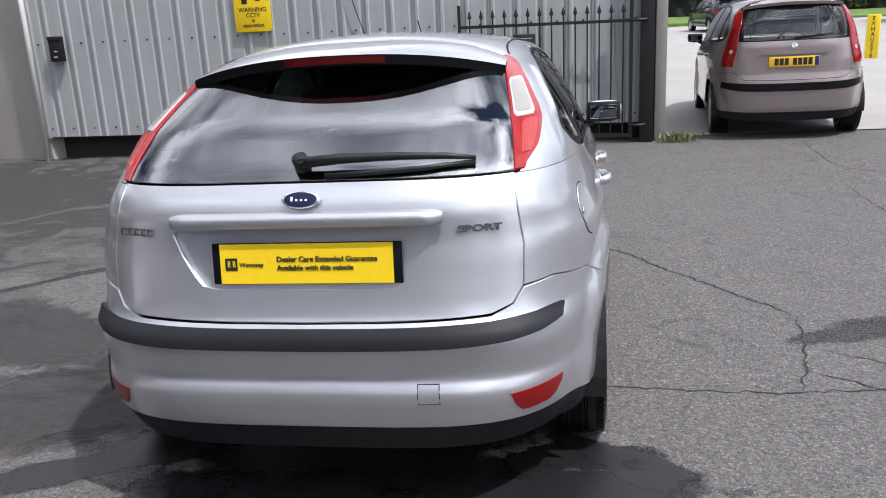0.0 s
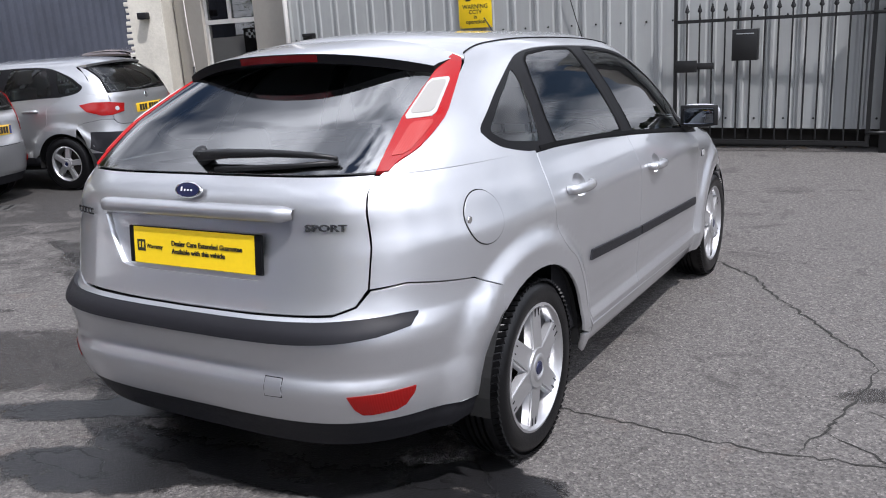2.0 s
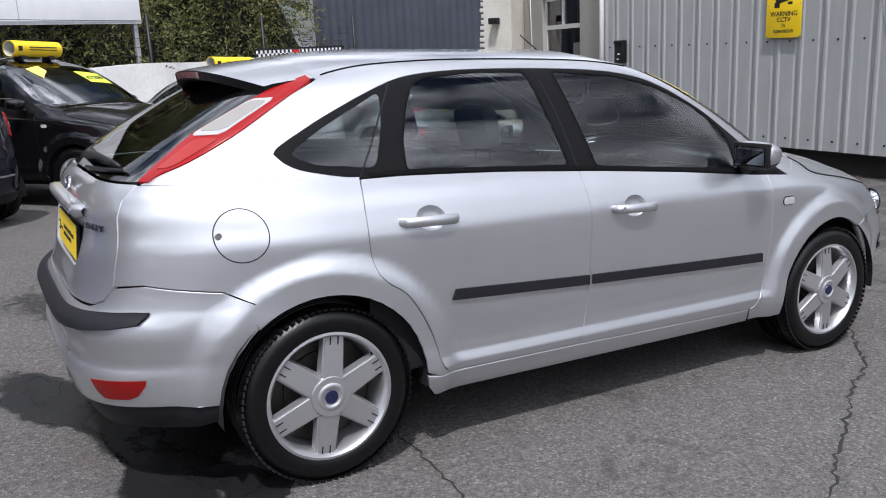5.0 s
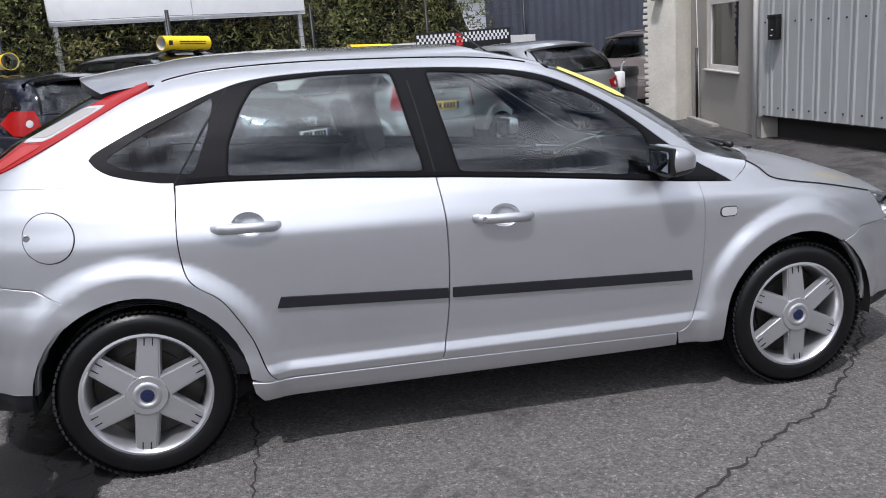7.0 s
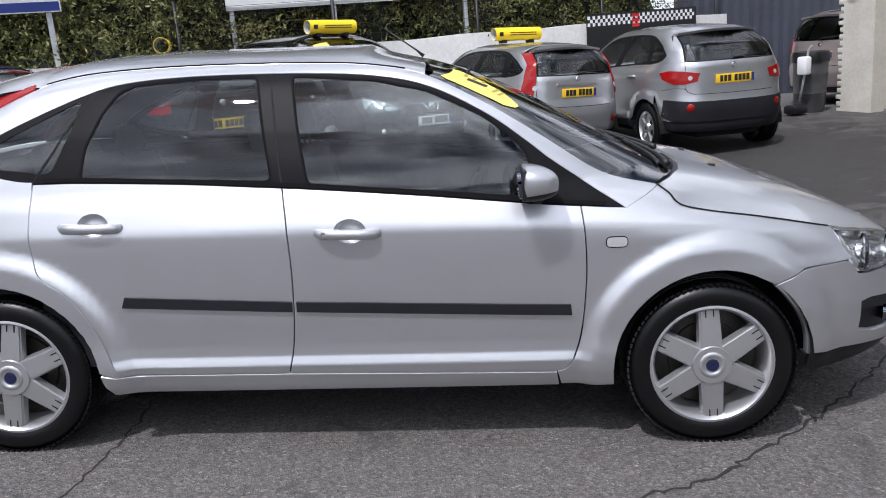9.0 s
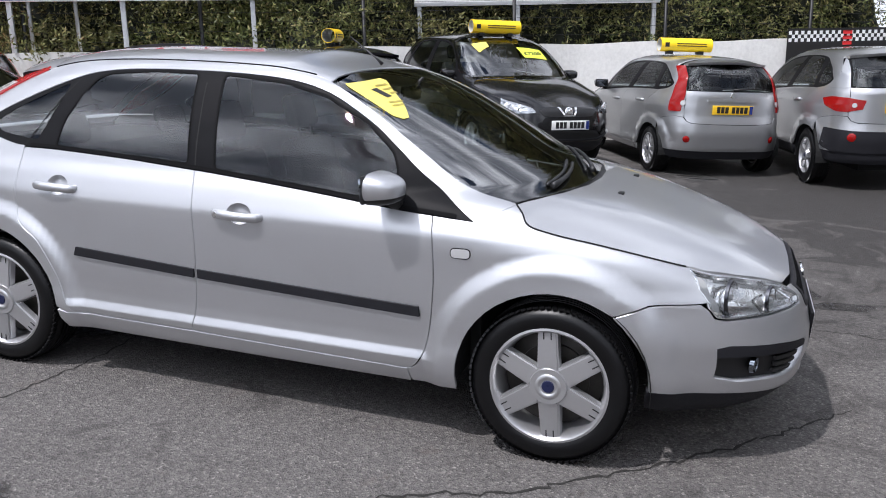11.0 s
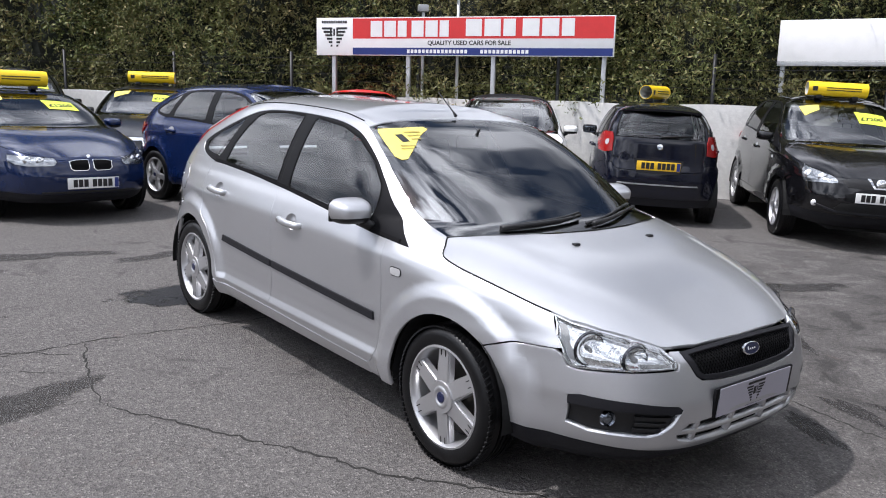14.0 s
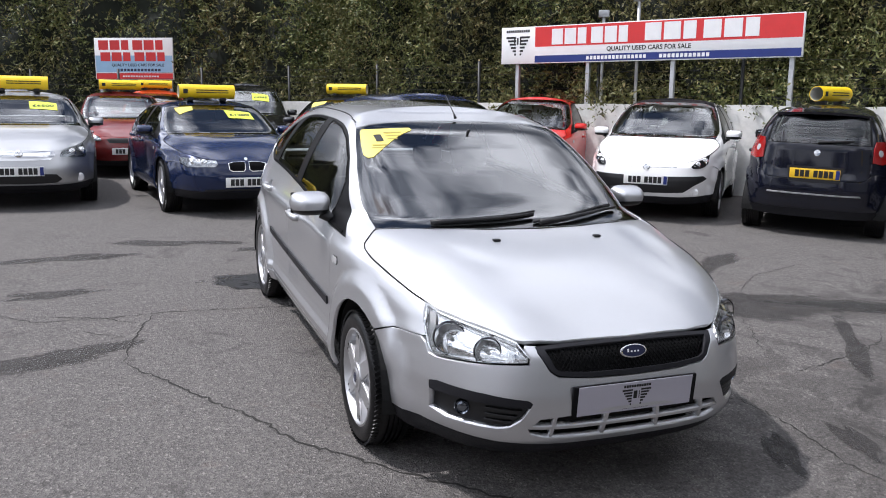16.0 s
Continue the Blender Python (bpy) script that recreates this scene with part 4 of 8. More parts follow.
        # joined to the arch and the door cut
        arc_w = [(S.angle(z, -1, y=y), z) for y, z in ra if y < Y(-.93) and z > Z(.31) and (y > Y(-1.56) or z > Z(.66)) and z > Z(.33)]
        arc_w = [p for p in arc_w]
        cut_w = [(S.angle(z, -1, y=y), z) for y, z in rc]
        # the cut's lower half runs forward of the arch down to the sill
        qp = q_low + mx(arc_w + [(S.angle(Z(.31), -1, y=Y(-.90)), Z(.31))] + list(reversed(cut_w))[:-1])
        qpan = part("quarter_panel", sheets(S.panel(side, upper, st, 0.0, 0.008), S.panel("rear", qp, st * .45 if fine >= 1 else st, 0.0009, 0.012)), paint, car)
        if s > 0 and fine >= 1:
            y, z = Y(-1.578), Z(.889)
            flap = [(S.angle(z + .082 * math.sin(a), -1, y=y + .083 * math.cos(a)), z + .082 * math.sin(a)) for a in (2 * math.pi * k / 36 for k in range(36))]
            ring = [(S.angle(z + .086 * math.sin(a), -1, y=y + .087 * math.cos(a)), z + .086 * math.sin(a)) for a in (2 * math.pi * k / 36 for k in range(36))]
            part("fuel_flap_gap", sheets(S.panel("rear", ring, 0.04, 0, 0, 0.0008)), M_DARK, qpan)
            part("fuel_flap", sheets(S.panel("rear", flap, 0.04, 0, 0.004, 0.0035)), paint, qpan)
            xx = S.side(y - .075, z)
            part("flap_catch", lathe([(0, .005), (.011, .004), (.013, 0)], 14), M_CHROME, qpan, m=Matrix.Translation((xx + .004, y - .070, z + .003)))
        # front wing
        wing = hood_edge[:-1]
        wing = wp(wing)
        hl_out = wp([(1.777, .785), (1.819, .716), (1.858, .669)])
        bseam = wp([(1.835, .6635), (1.654, .652), (1.535, .606)])
        fender = wing + hl_out + bseam[:1] + bseam[1:] + [p for p in reversed(fa) if p[0] < Y(1.53) and p[1] > Z(.246)] + wp([(.962, .240), (.768, .238), (.757, .298)]) + list(reversed(fc))[1:] + wp([(.92, .910), (1.0, .905)])
        fen = part("front_wing", sheets(S.panel(side, fender, st * .42 if fine >= 1 else st, 0.0026, 0.018)), paint, car)
        y, z = Y(.962), Z(.787)
        rep = rounded([(y - .036, z - .016), (y + .036, z - .016), (y + .036, z + .018), (y - .036, z + .018)], .016)
        part("repeater_rim", sheets(S.panel(side, shrunk(rep, -.004), .03, 0, .004, .003)), M_TRIM, fen)
        part("side_repeater", sheets(S.panel(side, rep, .03, 0, .006, .005)), M_WHITELENS, fen, "clear side indicator repeater")
        # sill
        part("sill", sheets(S.panel(side, [(Y(-.920), zs), (Y(.762), zs), (Y(.752), z1 - .012), (Y(-.244), z1 + .004), (Y(-.90), z1 + .006), (Y(-.957), z1 + .014), (Y(-.948), Z(.272))], st, 0.001, 0.02)), sp["sill"], car)
        # door mirror: a rounded shell, tapering forwards, on a black foot
        bm = bmesh.new()
        bmesh.ops.create_uvsphere(bm, u_segments=32, v_segments=20, radius=1.0)
        for v in bm.verts:
            x, y, z = v.co
            f_ = max(y, 0)
            x = math.copysign(abs(x) ** .58, x) * .104 * (1 - .14 * f_)
            z = math.copysign(abs(z) ** .56, z) * (.062 if z > 0 else .060) * (1 - .20 * f_) - .006 * f_
            y = f_ ** .72 * .112 if y > 0 else y * .02
            v.co = Vector((x * (1 - .16 * (z < 0) * abs(z) / .06), y, z))
        under = bm.copy()
        bmesh.ops.bisect_plane(bm, geom=bm.verts[:] + bm.edges[:] + bm.faces[:], plane_co=(0, 0, -.034), plane_no=(0, .12, -1), clear_outer=True)
        bmesh.ops.bisect_plane(under, geom=under.verts[:] + under.edges[:] + under.faces[:], plane_co=(0, 0, -.0355), plane_no=(0, .12, -1), clear_inner=True)
        for b_ in (bm, under):
            for fc_ in b_.faces:
                fc_.smooth = True
        mm = Matrix.Translation((s * (sp["width"] / 2 + .034), Y(.638), Z(1.0) + .018))
        mir = part("door_mirror", bm, sp["mirror"], car, m=mm)
        part("mirror_foot", under, M_BLACK, mir, "black lower mirror casing")
        bm = bmesh.new()
        box(bm, -.096, .096, -.018, -.001, -.050, .056, .006)
        tube(bm, [(-s * .05, .04, -.048), (-s * .10, .05, -.072), (-s * .15, .06, -.080)], .026, 10)
        part("mirror_base", smooth_by_angle(bm), M_BLACK, mir)
        part("mirror_glass", smooth_by_angle(box(bmesh.new(), -.078, .078, -.003, .0, -.042, .042, .008)), M_MIRROR, mir, m=Matrix.Translation((0, -.021, 0)) @ Matrix.Rotation(radians(6), 4, "X"))
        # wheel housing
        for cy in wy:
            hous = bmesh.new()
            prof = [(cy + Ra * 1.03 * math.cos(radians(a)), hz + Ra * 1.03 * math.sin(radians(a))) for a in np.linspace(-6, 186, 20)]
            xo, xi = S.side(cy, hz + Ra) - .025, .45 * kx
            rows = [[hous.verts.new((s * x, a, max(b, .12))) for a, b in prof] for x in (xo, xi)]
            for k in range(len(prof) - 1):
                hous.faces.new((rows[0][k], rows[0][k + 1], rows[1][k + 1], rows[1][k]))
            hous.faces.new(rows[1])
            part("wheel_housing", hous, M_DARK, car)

    # bonnet, screen, roof
    he = wp(catmull(BONNET_EDGE, 4))
    right = [(S.side(y, z), y) for y, z in he]
    lip_pts = [("y", 1.84, .7675), ("x", .62, .7465), ("x", .53, .7225), ("x", .470, .7005), ("x", .44, .6975), ("x", .30, .6960), ("x", 0, .6960)] if main else [("x", .60, .742), ("x", .46, .702), ("x", .30, .704), ("x", 0, .706)]
    nose = [(S.wrap(a, z, 1)) for a, z in fw(lip_pts)]
    cowl = [(x * kx, Y(y)) for x, y in [(.0, 1.33), (.25, 1.315), (.5, 1.26), (.66, 1.19)]]
    half = right + nose
    hood = half + [(-x, y) for x, y in reversed(half[:-1])] + [(-x, y) for x, y in reversed(cowl[1:])] + cowl
    if main:
        for s in (1, -1):
            # added dark tube on the surface, drawing the dark gap of the bonnet seam
            part("bonnet_seal", smooth_by_angle(tube(bmesh.new(), [(s * (x + .001), y, S.top(x - .002, y) + .0005) for x, y in right], .0032, 6)), M_DARK, car)
    S.ease_bonnet(Y(1.18), Y(2.12), .72 * kx)
    part("bonnet", sheets(S.panel("top", hood, st, 0.0042, 0.022)), paint, car)
    zt = lambda x, y: S.top(x * kx, Yz(y, 1.4 if y < .6 else .9))
    ytop = {.45: .285, .2: .262, 0: .255}
    scr = [("y", y, z) for y, z in reversed(focus_lines()["rail"][:21])]
    half = [("y", Yz(y, z), Z(z)) for _, y, z in scr] + [("x", x * kx, zt(x, y)) for x, y in ((.66, 1.19), (.5, 1.26), (.25, 1.315), (0, 1.33))]
    tophalf = [("x", x * kx, zt(x, ytop[x])) for x in (0, .2, .45)]
    outl = S.outline("front", tophalf + half)
    whole = outl + [(math.pi - a, z) for a, z in reversed(outl[1:-1])]
    part("windscreen", sheets(S.panel("front", whole, 0.05 / fine, 0.004, 0.004, -0.002)), M_SCREEN if main else M_FARSCREEN, car, "large raked windscreen")
    rl = [p for p in focus_lines()["rail"] if p[0] <= .291]
    edge = [(S.side(Yz(y, z), Z(z)), Yz(y, z)) for y, z in rl]
    back = [(.40 * kx, Y(-1.235)), (0, Y(-1.25))] if sp["r"] is None else [(.40 * kx, edge[-1][1] - .02), (0, edge[-1][1] - .03)]
    fr = [(0, Yu(.255)), (.2 * kx, Yu(.262)), (.45 * kx, Yu(.285))]
    half = fr + edge + back
    roof = half + [(-x, y) for x, y in reversed(half[1:-1])]
    part("roof", sheets(S.panel("top", roof, 0.07 / fine, 0.002, 0.012)), sp.get("roof", paint), car)
    return car, S, Y, Z, kx, wp, fw, rw, st, L, sp



# ---- the silver hatchback ----
M_SILVER = car_paint("silver metallic paint", (0.57, 0.577, 0.595), 0.86, 0.40)
M_FADED = plain("faded sticker print", (0.38, 0.31, 0.06), 0.5)
M_BADGE = plain("dulled chrome lettering", (0.16, 0.16, 0.17), 0.25, metal=0.9, var=0.1)
M_CREAM = plain("grey roof lining", (0.14, 0.14, 0.135), 0.9)
M_SMOKED = lens_plastic("smoked red lens", (0.11, 0.004, 0.004))
M_SILVERPLATE = plain("silver show plate", (0.50, 0.49, 0.56), 0.3, metal=0.4, var=0.02, rvar=0.03)
car, S, Y, Z, kx, wp, fw, rw, st, L, _ = build_car("silver_hatchback", M_SILVER)
add_wheels(car, "six", 0.316, 0.222, 0.885, (1.32, -1.32), 0.31)


def end_panel(kind, half, **kw):
    """A whole end panel from its right half."""
    return S.panel(kind, S.outline(kind, mirrored(half)), **kw)


def flip(pts):
    return [(math.pi - a, z) for a, z in pts]


# tailgate with its recess, grip, badges and show plate
gate_half = [("x", 0, 1.050), ("x", .3, 1.050), ("x", .618, 1.053), ("x", .628, .95), ("x", .642, .80), ("x", .640, .735), ("x", .61, .688), ("x", .55, .666), ("x", .3, .657), ("x", 0, .654)]
recess = [("x", 0, .922), ("x", .40, .922), ("x", .415, .912), ("x", .345, .785), ("x", .32, .757), ("x", .28, .748), ("x", 0, .746)]
gate = part("tailgate", sheets(S.panel("rear", S.outline("rear", mirrored(gate_half)), step=.05, gap=.0011, depth=.024, holes=[S.outline("rear", mirrored(recess)[::-1])])), M_SILVER, car)
part("plate_recess", sheets(end_panel("rear", recess, step=.06, depth=0, lift=-.022)), M_SILVER, gate)
gb_ = bmesh.new()
prev = None
for x in np.linspace(-.418, .418, 29):
    e = max(0.0, (abs(x) - .385) / .033)
    yy = -S.wrap(S.angle(.95, -1, x=x), .95, -1)[1]
    o = 1 - .75 * e * e
    sec = [(-.02, .972 - .010 * e), (.010 * o, .975 - .010 * e), (.028 * o, .970 - .010 * e), (.036 * o, .958), (.034 * o, .940 + .004 * e), (.026 * o, .930 + .008 * e), (.008 * o, .927 + .010 * e), (-.02, .928 + .010 * e)]
    ring = [gb_.verts.new((x, -yy - d, z)) for d, z in sec]
    if prev:
        for k in range(7):
            gb_.faces.new((prev[k], prev[k + 1], ring[k + 1], ring[k]))
    prev = ring
bmesh.ops.recalc_face_normals(gb_, faces=gb_.faces)
if sum(f.normal.y * f.calc_area() for f in gb_.faces) > 0:
    bmesh.ops.reverse_faces(gb_, faces=gb_.faces)
part("tailgate_grip", smooth_by_angle(gb_, 50), M_SILVER, gate)
yb = -2.003
mt = Matrix.Translation((.004, yb - .004, .822)) @ Matrix.Rotation(math.pi, 4, "Z") @ Matrix.Rotation(radians(5), 4, "X")
show = part("show_plate", smooth_by_angle(box(bmesh.new(), -.292, .292, -.012, 0, -.062, .062, .003)), M_GLOSSBLACK, gate, "yellow warranty show plate with black print", m=mt)
part("plate_face", box(bmesh.new(), -.266, .266, 0, .003, -.060, .060), M_YELLOW, show)
face = Matrix.Translation((0, .0045, 0)) @ Matrix.Rotation(math.pi / 2, 4, "X") @ Matrix.Rotation(math.pi, 4, "Y")


def letter(parent, words, size, x, z, material, depth=.0006, base=None, align="LEFT", bold=0.0):
    """Words on a face whose pose is base: x to the reader's right, z up."""
    m = (base if base is not None else face) @ Matrix.Translation((x, z, 0))
    return part("lettering", text_mesh(words, size, align, depth, bold), material, parent, m=m)


letter(show, "Dealer Care Extended Guarantee", .0225, -.088, .013, M_INK, bold=.0006)
letter(show, "Available with this vehicle", .0225, -.088, -.013, M_INK, bold=.0006)
letter(show, "Warranty", .019, -.205, -.003, M_INK, bold=.0004)
part("plate_emblem", box(bmesh.new(), .212, .250, .003, .0042, -.020, .018), M_INK, show)
emb = bmesh.new()
for x in (.238, .222):
    for d in (-.005, .005):
        box(emb, x - .0012, x + .0012, .0042, .0050, -.009, .010, m=Matrix.Translation((d * .5, 0, 0)))
part("emblem_mark", emb, M_YELLOW, show)


def oval_badge(parent, m, w=.058, h=.026):
    b = part("badge", lathe([(1.0, 0), (1.0, .006), (.93, .009), (.86, .0085)], 36, "z"), M_CHROME, parent, "chrome-edged oval badge", m=m @ Matrix.Diagonal((w, h, 1, 1)))
    part("badge_centre", lathe([(0, .0095), (.6, .0092), (.88, .0082)], 36, "z"), M_NAVY, b)
    sq = bmesh.new()
    for k in range(4):
        box(sq, -.50 + .25 * k, -.38 + .25 * k, -.16, .34 if k == 0 else .08, .0096, .0102)
    part("badge_mark", sq, M_WHITE, b)


oval_badge(gate, Matrix.Translation((0, -1.985, 1.008)) @ Matrix.Rotation(radians(90 - 18), 4, "X"))


def on_tail(x, z, lift=.003):
    a = S.angle(z, -1, x=x)
    p, n = S.place("rear", a, z), S.normal("rear", a, z)
    nn = Vector(n)
    up = Vector((0, 0, 1)) - nn * nn.z
    up.normalize()
    rt = up.cross(nn)
    m = Matrix((rt, up, nn)).transposed().to_4x4()
    m.translation = Vector(p) + nn * lift
    return m


part("model_badge", text_mesh("SPORT", .034, "CENTER", .0025, .0012), M_BADGE, gate, m=on_tail(.522, .912) @ Matrix.Diagonal((1.28, .8, 1, 1)))
bars = bmesh.new()
for k in range(5):
    box(bars, -.066 + .028 * k, -.046 + .028 * k, -.011, -.006, 0, .004)
    box(bars, -.066 + .028 * k, -.061 + .028 * k, -.011, .011, 0, .004)
    box(bars, -.066 + .028 * k, -.046 + .028 * k, .006, .011, 0, .004)
part("name_badge", bars, M_BADGE, gate, "chrome name badge", m=on_tail(-.54, .917))

# rear window, wiper, lamps, spoiler
def rounded_run(run, n=4):
    """A smooth line through the given edge points."""
    p = [np.array(q[1:]) for q in run]
    p = [2 * p[0] - p[1]] + p + [2 * p[-1] - p[-2]]
    fine = []
    for a, b, c, d in zip(p, p[1:], p[2:], p[3:]):
        for u in np.linspace(0, 1, n, endpoint=False):
            q = .5 * (2 * b + (c - a) * u + (2 * a - 5 * b + 4 * c - d) * u * u + (3 * b - a - 3 * c + d) * u ** 3)
            fine.append((run[0][0], float(q[0]), float(q[1])))
    return fine + [run[-1]]


inner = [(1.058, .618), (1.12, .612), (1.20, .598), (1.28, .578), (1.34, .560), (1.385, .545)]
glass_half = [("x", 0, 1.392), ("x", .3, 1.392), ("x", .50, 1.390)] + [("x", x, z) for z, x in reversed(inner)] + [("x", .3, 1.054), ("x", 0, 1.054)]
rg = part("rear_window", sheets(end_panel("rear", glass_half, step=.05, gap=.003, depth=.004, lift=-.001)), M_REARGLASS, car, "curved rear window glass")
frit = [("x", 0, 1.085), ("x", .3, 1.083), ("x", .575, 1.095), ("x", .617, 1.060), ("x", .3, 1.054), ("x", 0, 1.054)]
part("window_border", sheets(end_panel("rear", frit, step=.05, gap=.003, depth=0, lift=-.004)), M_BLACK, rg)
for s in (1, -1):
    bd = S.outline("rear", [("x", x - .001, z) for z, x in inner] + [("x", x - .05, z) for z, x in reversed(inner)])
    part("window_border", sheets(S.panel("rear", bd if s > 0 else flip(bd), .05, 0, 0, -.004)), M_BLACK, rg)
    outer = [("y", -1.815, 1.058), ("y", -1.775, 1.083), ("y", -1.69, 1.118), ("y", -1.545, 1.192), ("y", -1.365, 1.294), ("y", -1.222, 1.372)]
    outer = rounded_run(outer)
    lamp = S.outline("rear", [("x", x, z) for z, x in inner[::-1]] + outer)
    lamp = lamp if s > 0 else flip(lamp)
    tl = part("tail_lamp", sheets(S.panel("rear", lamp, .04, .0012, .02, .006)), M_REDCLEAR, car, "red tail lamp with a clear band")
    # bright-framed reversing lens above; chamber below, sunlit haze put into its paler red
    def band(z, k0, k1):
        zi, xi = zip(*inner)
        yo, zo = zip(*[(q[1], q[2]) for q in outer])
        a = S.outline("rear", [("x", float(np.interp(z, zi, xi)), z)])[0]
        b = S.outline("rear", [("y", float(np.interp(z + .006, zo, yo)), z + .006)])[0]
        return [(a[0] + (b[0] - a[0]) * k, a[1] + (b[1] - a[1]) * k) for k in (k0, k1)]

    def ring(z0, z1, k0, k1, r=.010, rk=.07):
        lo, lo2, hi2, hi = band(z0, k0 + rk, k1 - rk), band(z0 + r, k0, k1), band(z1 - r, k0, k1), band(z1, k0 + rk, k1 - rk)
        p = [hi[0], hi2[0], lo2[0], lo[0], lo[1], lo2[1], hi2[1], hi[1]]
        return p if s > 0 else flip(p)

    part("lens_frame", sheets(S.panel("rear", ring(1.192, 1.306, .06, .74), .04, .001, .004, .0085)), M_WHITELENS, tl, "bright plastic lens frame")
    part("reversing_lens", sheets(S.panel("rear", ring(1.204, 1.297, .12, .66), .04, .001, .004, .0105)), M_RIBLENS, tl, "clear ribbed lens")
    part("lamp_chamber", sheets(S.panel("rear", ring(1.094, 1.184, .26, .80), .04, .001, .004, .0085)), M_INNERRED, tl, "paler red inner lamp lens")
V, F = [], []
xs = np.linspace(-.565, .565, 29)
for x in xs:
    u = (abs(x) / .565) ** 2.4
    y0, z0 = -1.20 + .01 * u, S.top(x, -1.20) + .002
    yt, zt_ = -1.525 + .135 * u, 1.418 - .062 * u
    sec = [(y0 + .04, z0 - .002), (y0 - .09, z0 - .012), (yt + .03, zt_ + .004), (yt, zt_ - .004), (yt + .006, zt_ - .036), (yt + .06, zt_ - .044), (-1.36 + .03 * u, 1.398 - .045 * u), (y0 + .04, z0 - .03)]
    V += [(x, a, b) for a, b in sec]
n = 8
for i in range(len(xs) - 1):
    F += [(i * n + k, i * n + (k + 1) % n, (i + 1) * n + (k + 1) % n, (i + 1) * n + k) for k in range(n)]
F += [tuple(range(n)), tuple((len(xs) - 1) * n + k for k in reversed(range(n)))]
bm = bmesh.new()
vv = [bm.verts.new(v) for v in V]
for q in F:
    bm.faces.new([vv[i] for i in q])
bmesh.ops.recalc_face_normals(bm, faces=bm.faces)
me = bpy.data.meshes.new("spoiler")
smooth_by_angle(bm, 38).to_mesh(me)
bm.free()
me.materials.append(M_SILVER)
me.materials.append(M_GLOSSBLACK)
for p in me.polygons:
    if p.normal.z < .3 and p.center.y < -1.2:
        p.material_index = 1
spo = part("roof_spoiler", me, None, car, "silver roof spoiler with a black underside")
bm = bmesh.new()
vs = []
for x in np.linspace(-.175, .175, 13):
    u = (abs(x) / .565) ** 2.4
    y = -1.522 + .135 * u
    vs.append([bm.verts.new((x, y - .004, 1.410 - .062 * u)), bm.verts.new((x, y + .001, 1.386 - .062 * u)), bm.verts.new((x, y + .012, 1.386 - .062 * u)), bm.verts.new((x, y + .012, 1.410 - .062 * u))])
for a, b in zip(vs, vs[1:]):
    for k in range(4):
        bm.faces.new((a[k], b[k], b[(k + 1) % 4], a[(k + 1) % 4]))
bm.faces.new(vs[0])
bm.faces.new(vs[-1][::-1])
part("brake_lamp", bm, M_SMOKED, spo, "dark red high brake lamp")


def on_body(kind, a, z, lift):
    p, nn = S.place(kind, a, z), S.normal(kind, a, z)
    return Vector(p) + lift * Vector(nn)


arm = bmesh.new()
pts = [on_body("rear", S.angle(z, -1, x=x), z, l) for x, z, l in ((-.02, 1.083, .030), (.10, 1.088, .034), (.28, 1.090, .034), (.42, 1.090, .028), (.505, 1.086, .022))]
tube(arm, pts, .012, 8, taper=[1.5, 1.3, 1.0, .8, .5])
pts = [on_body("rear", S.angle(z, -1, x=x), z, .010) for x, z in ((.06, 1.060), (.2, 1.066), (.35, 1.073), (.505, 1.083))]
tube(arm, pts, .008, 6)
tube(arm, [on_body("rear", S.angle(1.088, -1, x=-.02), 1.088, .0), on_body("rear", S.angle(1.088, -1, x=-.02), 1.088, .045)], .024, 12)
part("rear_wiper", smooth_by_angle(arm, 50), M_BLACK, rg)

# rear bumper
arc = [("y", -1.556, .668), ("y", -1.556, .590), ("y", -1.598, .540), ("y", -1.629, .50), ("y", -1.656, .45), ("y", -1.672, .40), ("y", -1.680, .345)]
bump_half = [("x", 0, .648), ("x", .3, .651), ("x", .55, .660), ("x", .615, .684), ("x", .647, .729), ("y", -1.87, .741), ("y", -1.65, .711)] + arc + [("y", -1.75, .345), ("x", .76, .345), ("x", .5, .335), ("x", .2, .330), ("x", 0, .330)]
rb = part("rear_bumper", sheets(end_panel("rear", bump_half, step=.045, gap=.0009, depth=.03)), M_SILVER, car)
strip_half = [("x", 0, .632), ("x", .3, .634), ("x", .55, .642), ("x", .66, .652), ("y", -1.90, .660), ("y", -1.862, .660), ("y", -1.866, .650), ("y", -1.90, .622), ("x", .68, .606), ("x", .60, .596), ("x", .45, .588), ("x", .2, .584), ("x", 0, .583)]
part("bumper_strip", sheets(end_panel("rear", strip_half, step=.03, depth=.03, lift=.015)), M_TRIM, rb, "dark grey bumper strip")
val_half = [("x", 0, .331), ("x", .2, .331), ("x", .5, .336), ("x", .76, .346), ("y", -1.75, .346), ("y", -1.678, .346), ("y", -1.69, .28), ("y", -1.75, .262), ("x", .7, .250), ("x", .4, .235), ("x", 0, .232)]
part("rear_valance", sheets(end_panel("rear", val_half, step=.05, depth=.04, lift=-.004)), M_TRIM, rb, "dark grey lower valance")
for s in (1, -1):
    fog = S.outline("rear", [("x", .600, .430), ("x", .68, .434), ("x", .748, .439), ("x", .744, .418), ("x", .725, .385), ("x", .705, .372), ("x", .65, .366), ("x", .630, .368), ("x", .615, .386)])
    part("rear_reflector", sheets(S.panel("rear", fog if s > 0 else flip(fog), .03, 0, .006, .003)), M_DEEPRED, rb, "red rear reflector")
tow = S.outline("rear", [("x", .335, .470), ("x", .395, .470), ("x", .397, .418), ("x", .337, .416)])
tow_o = S.outline("rear", [("x", .332, .473), ("x", .398, .473), ("x", .400, .415), ("x", .334, .413)])
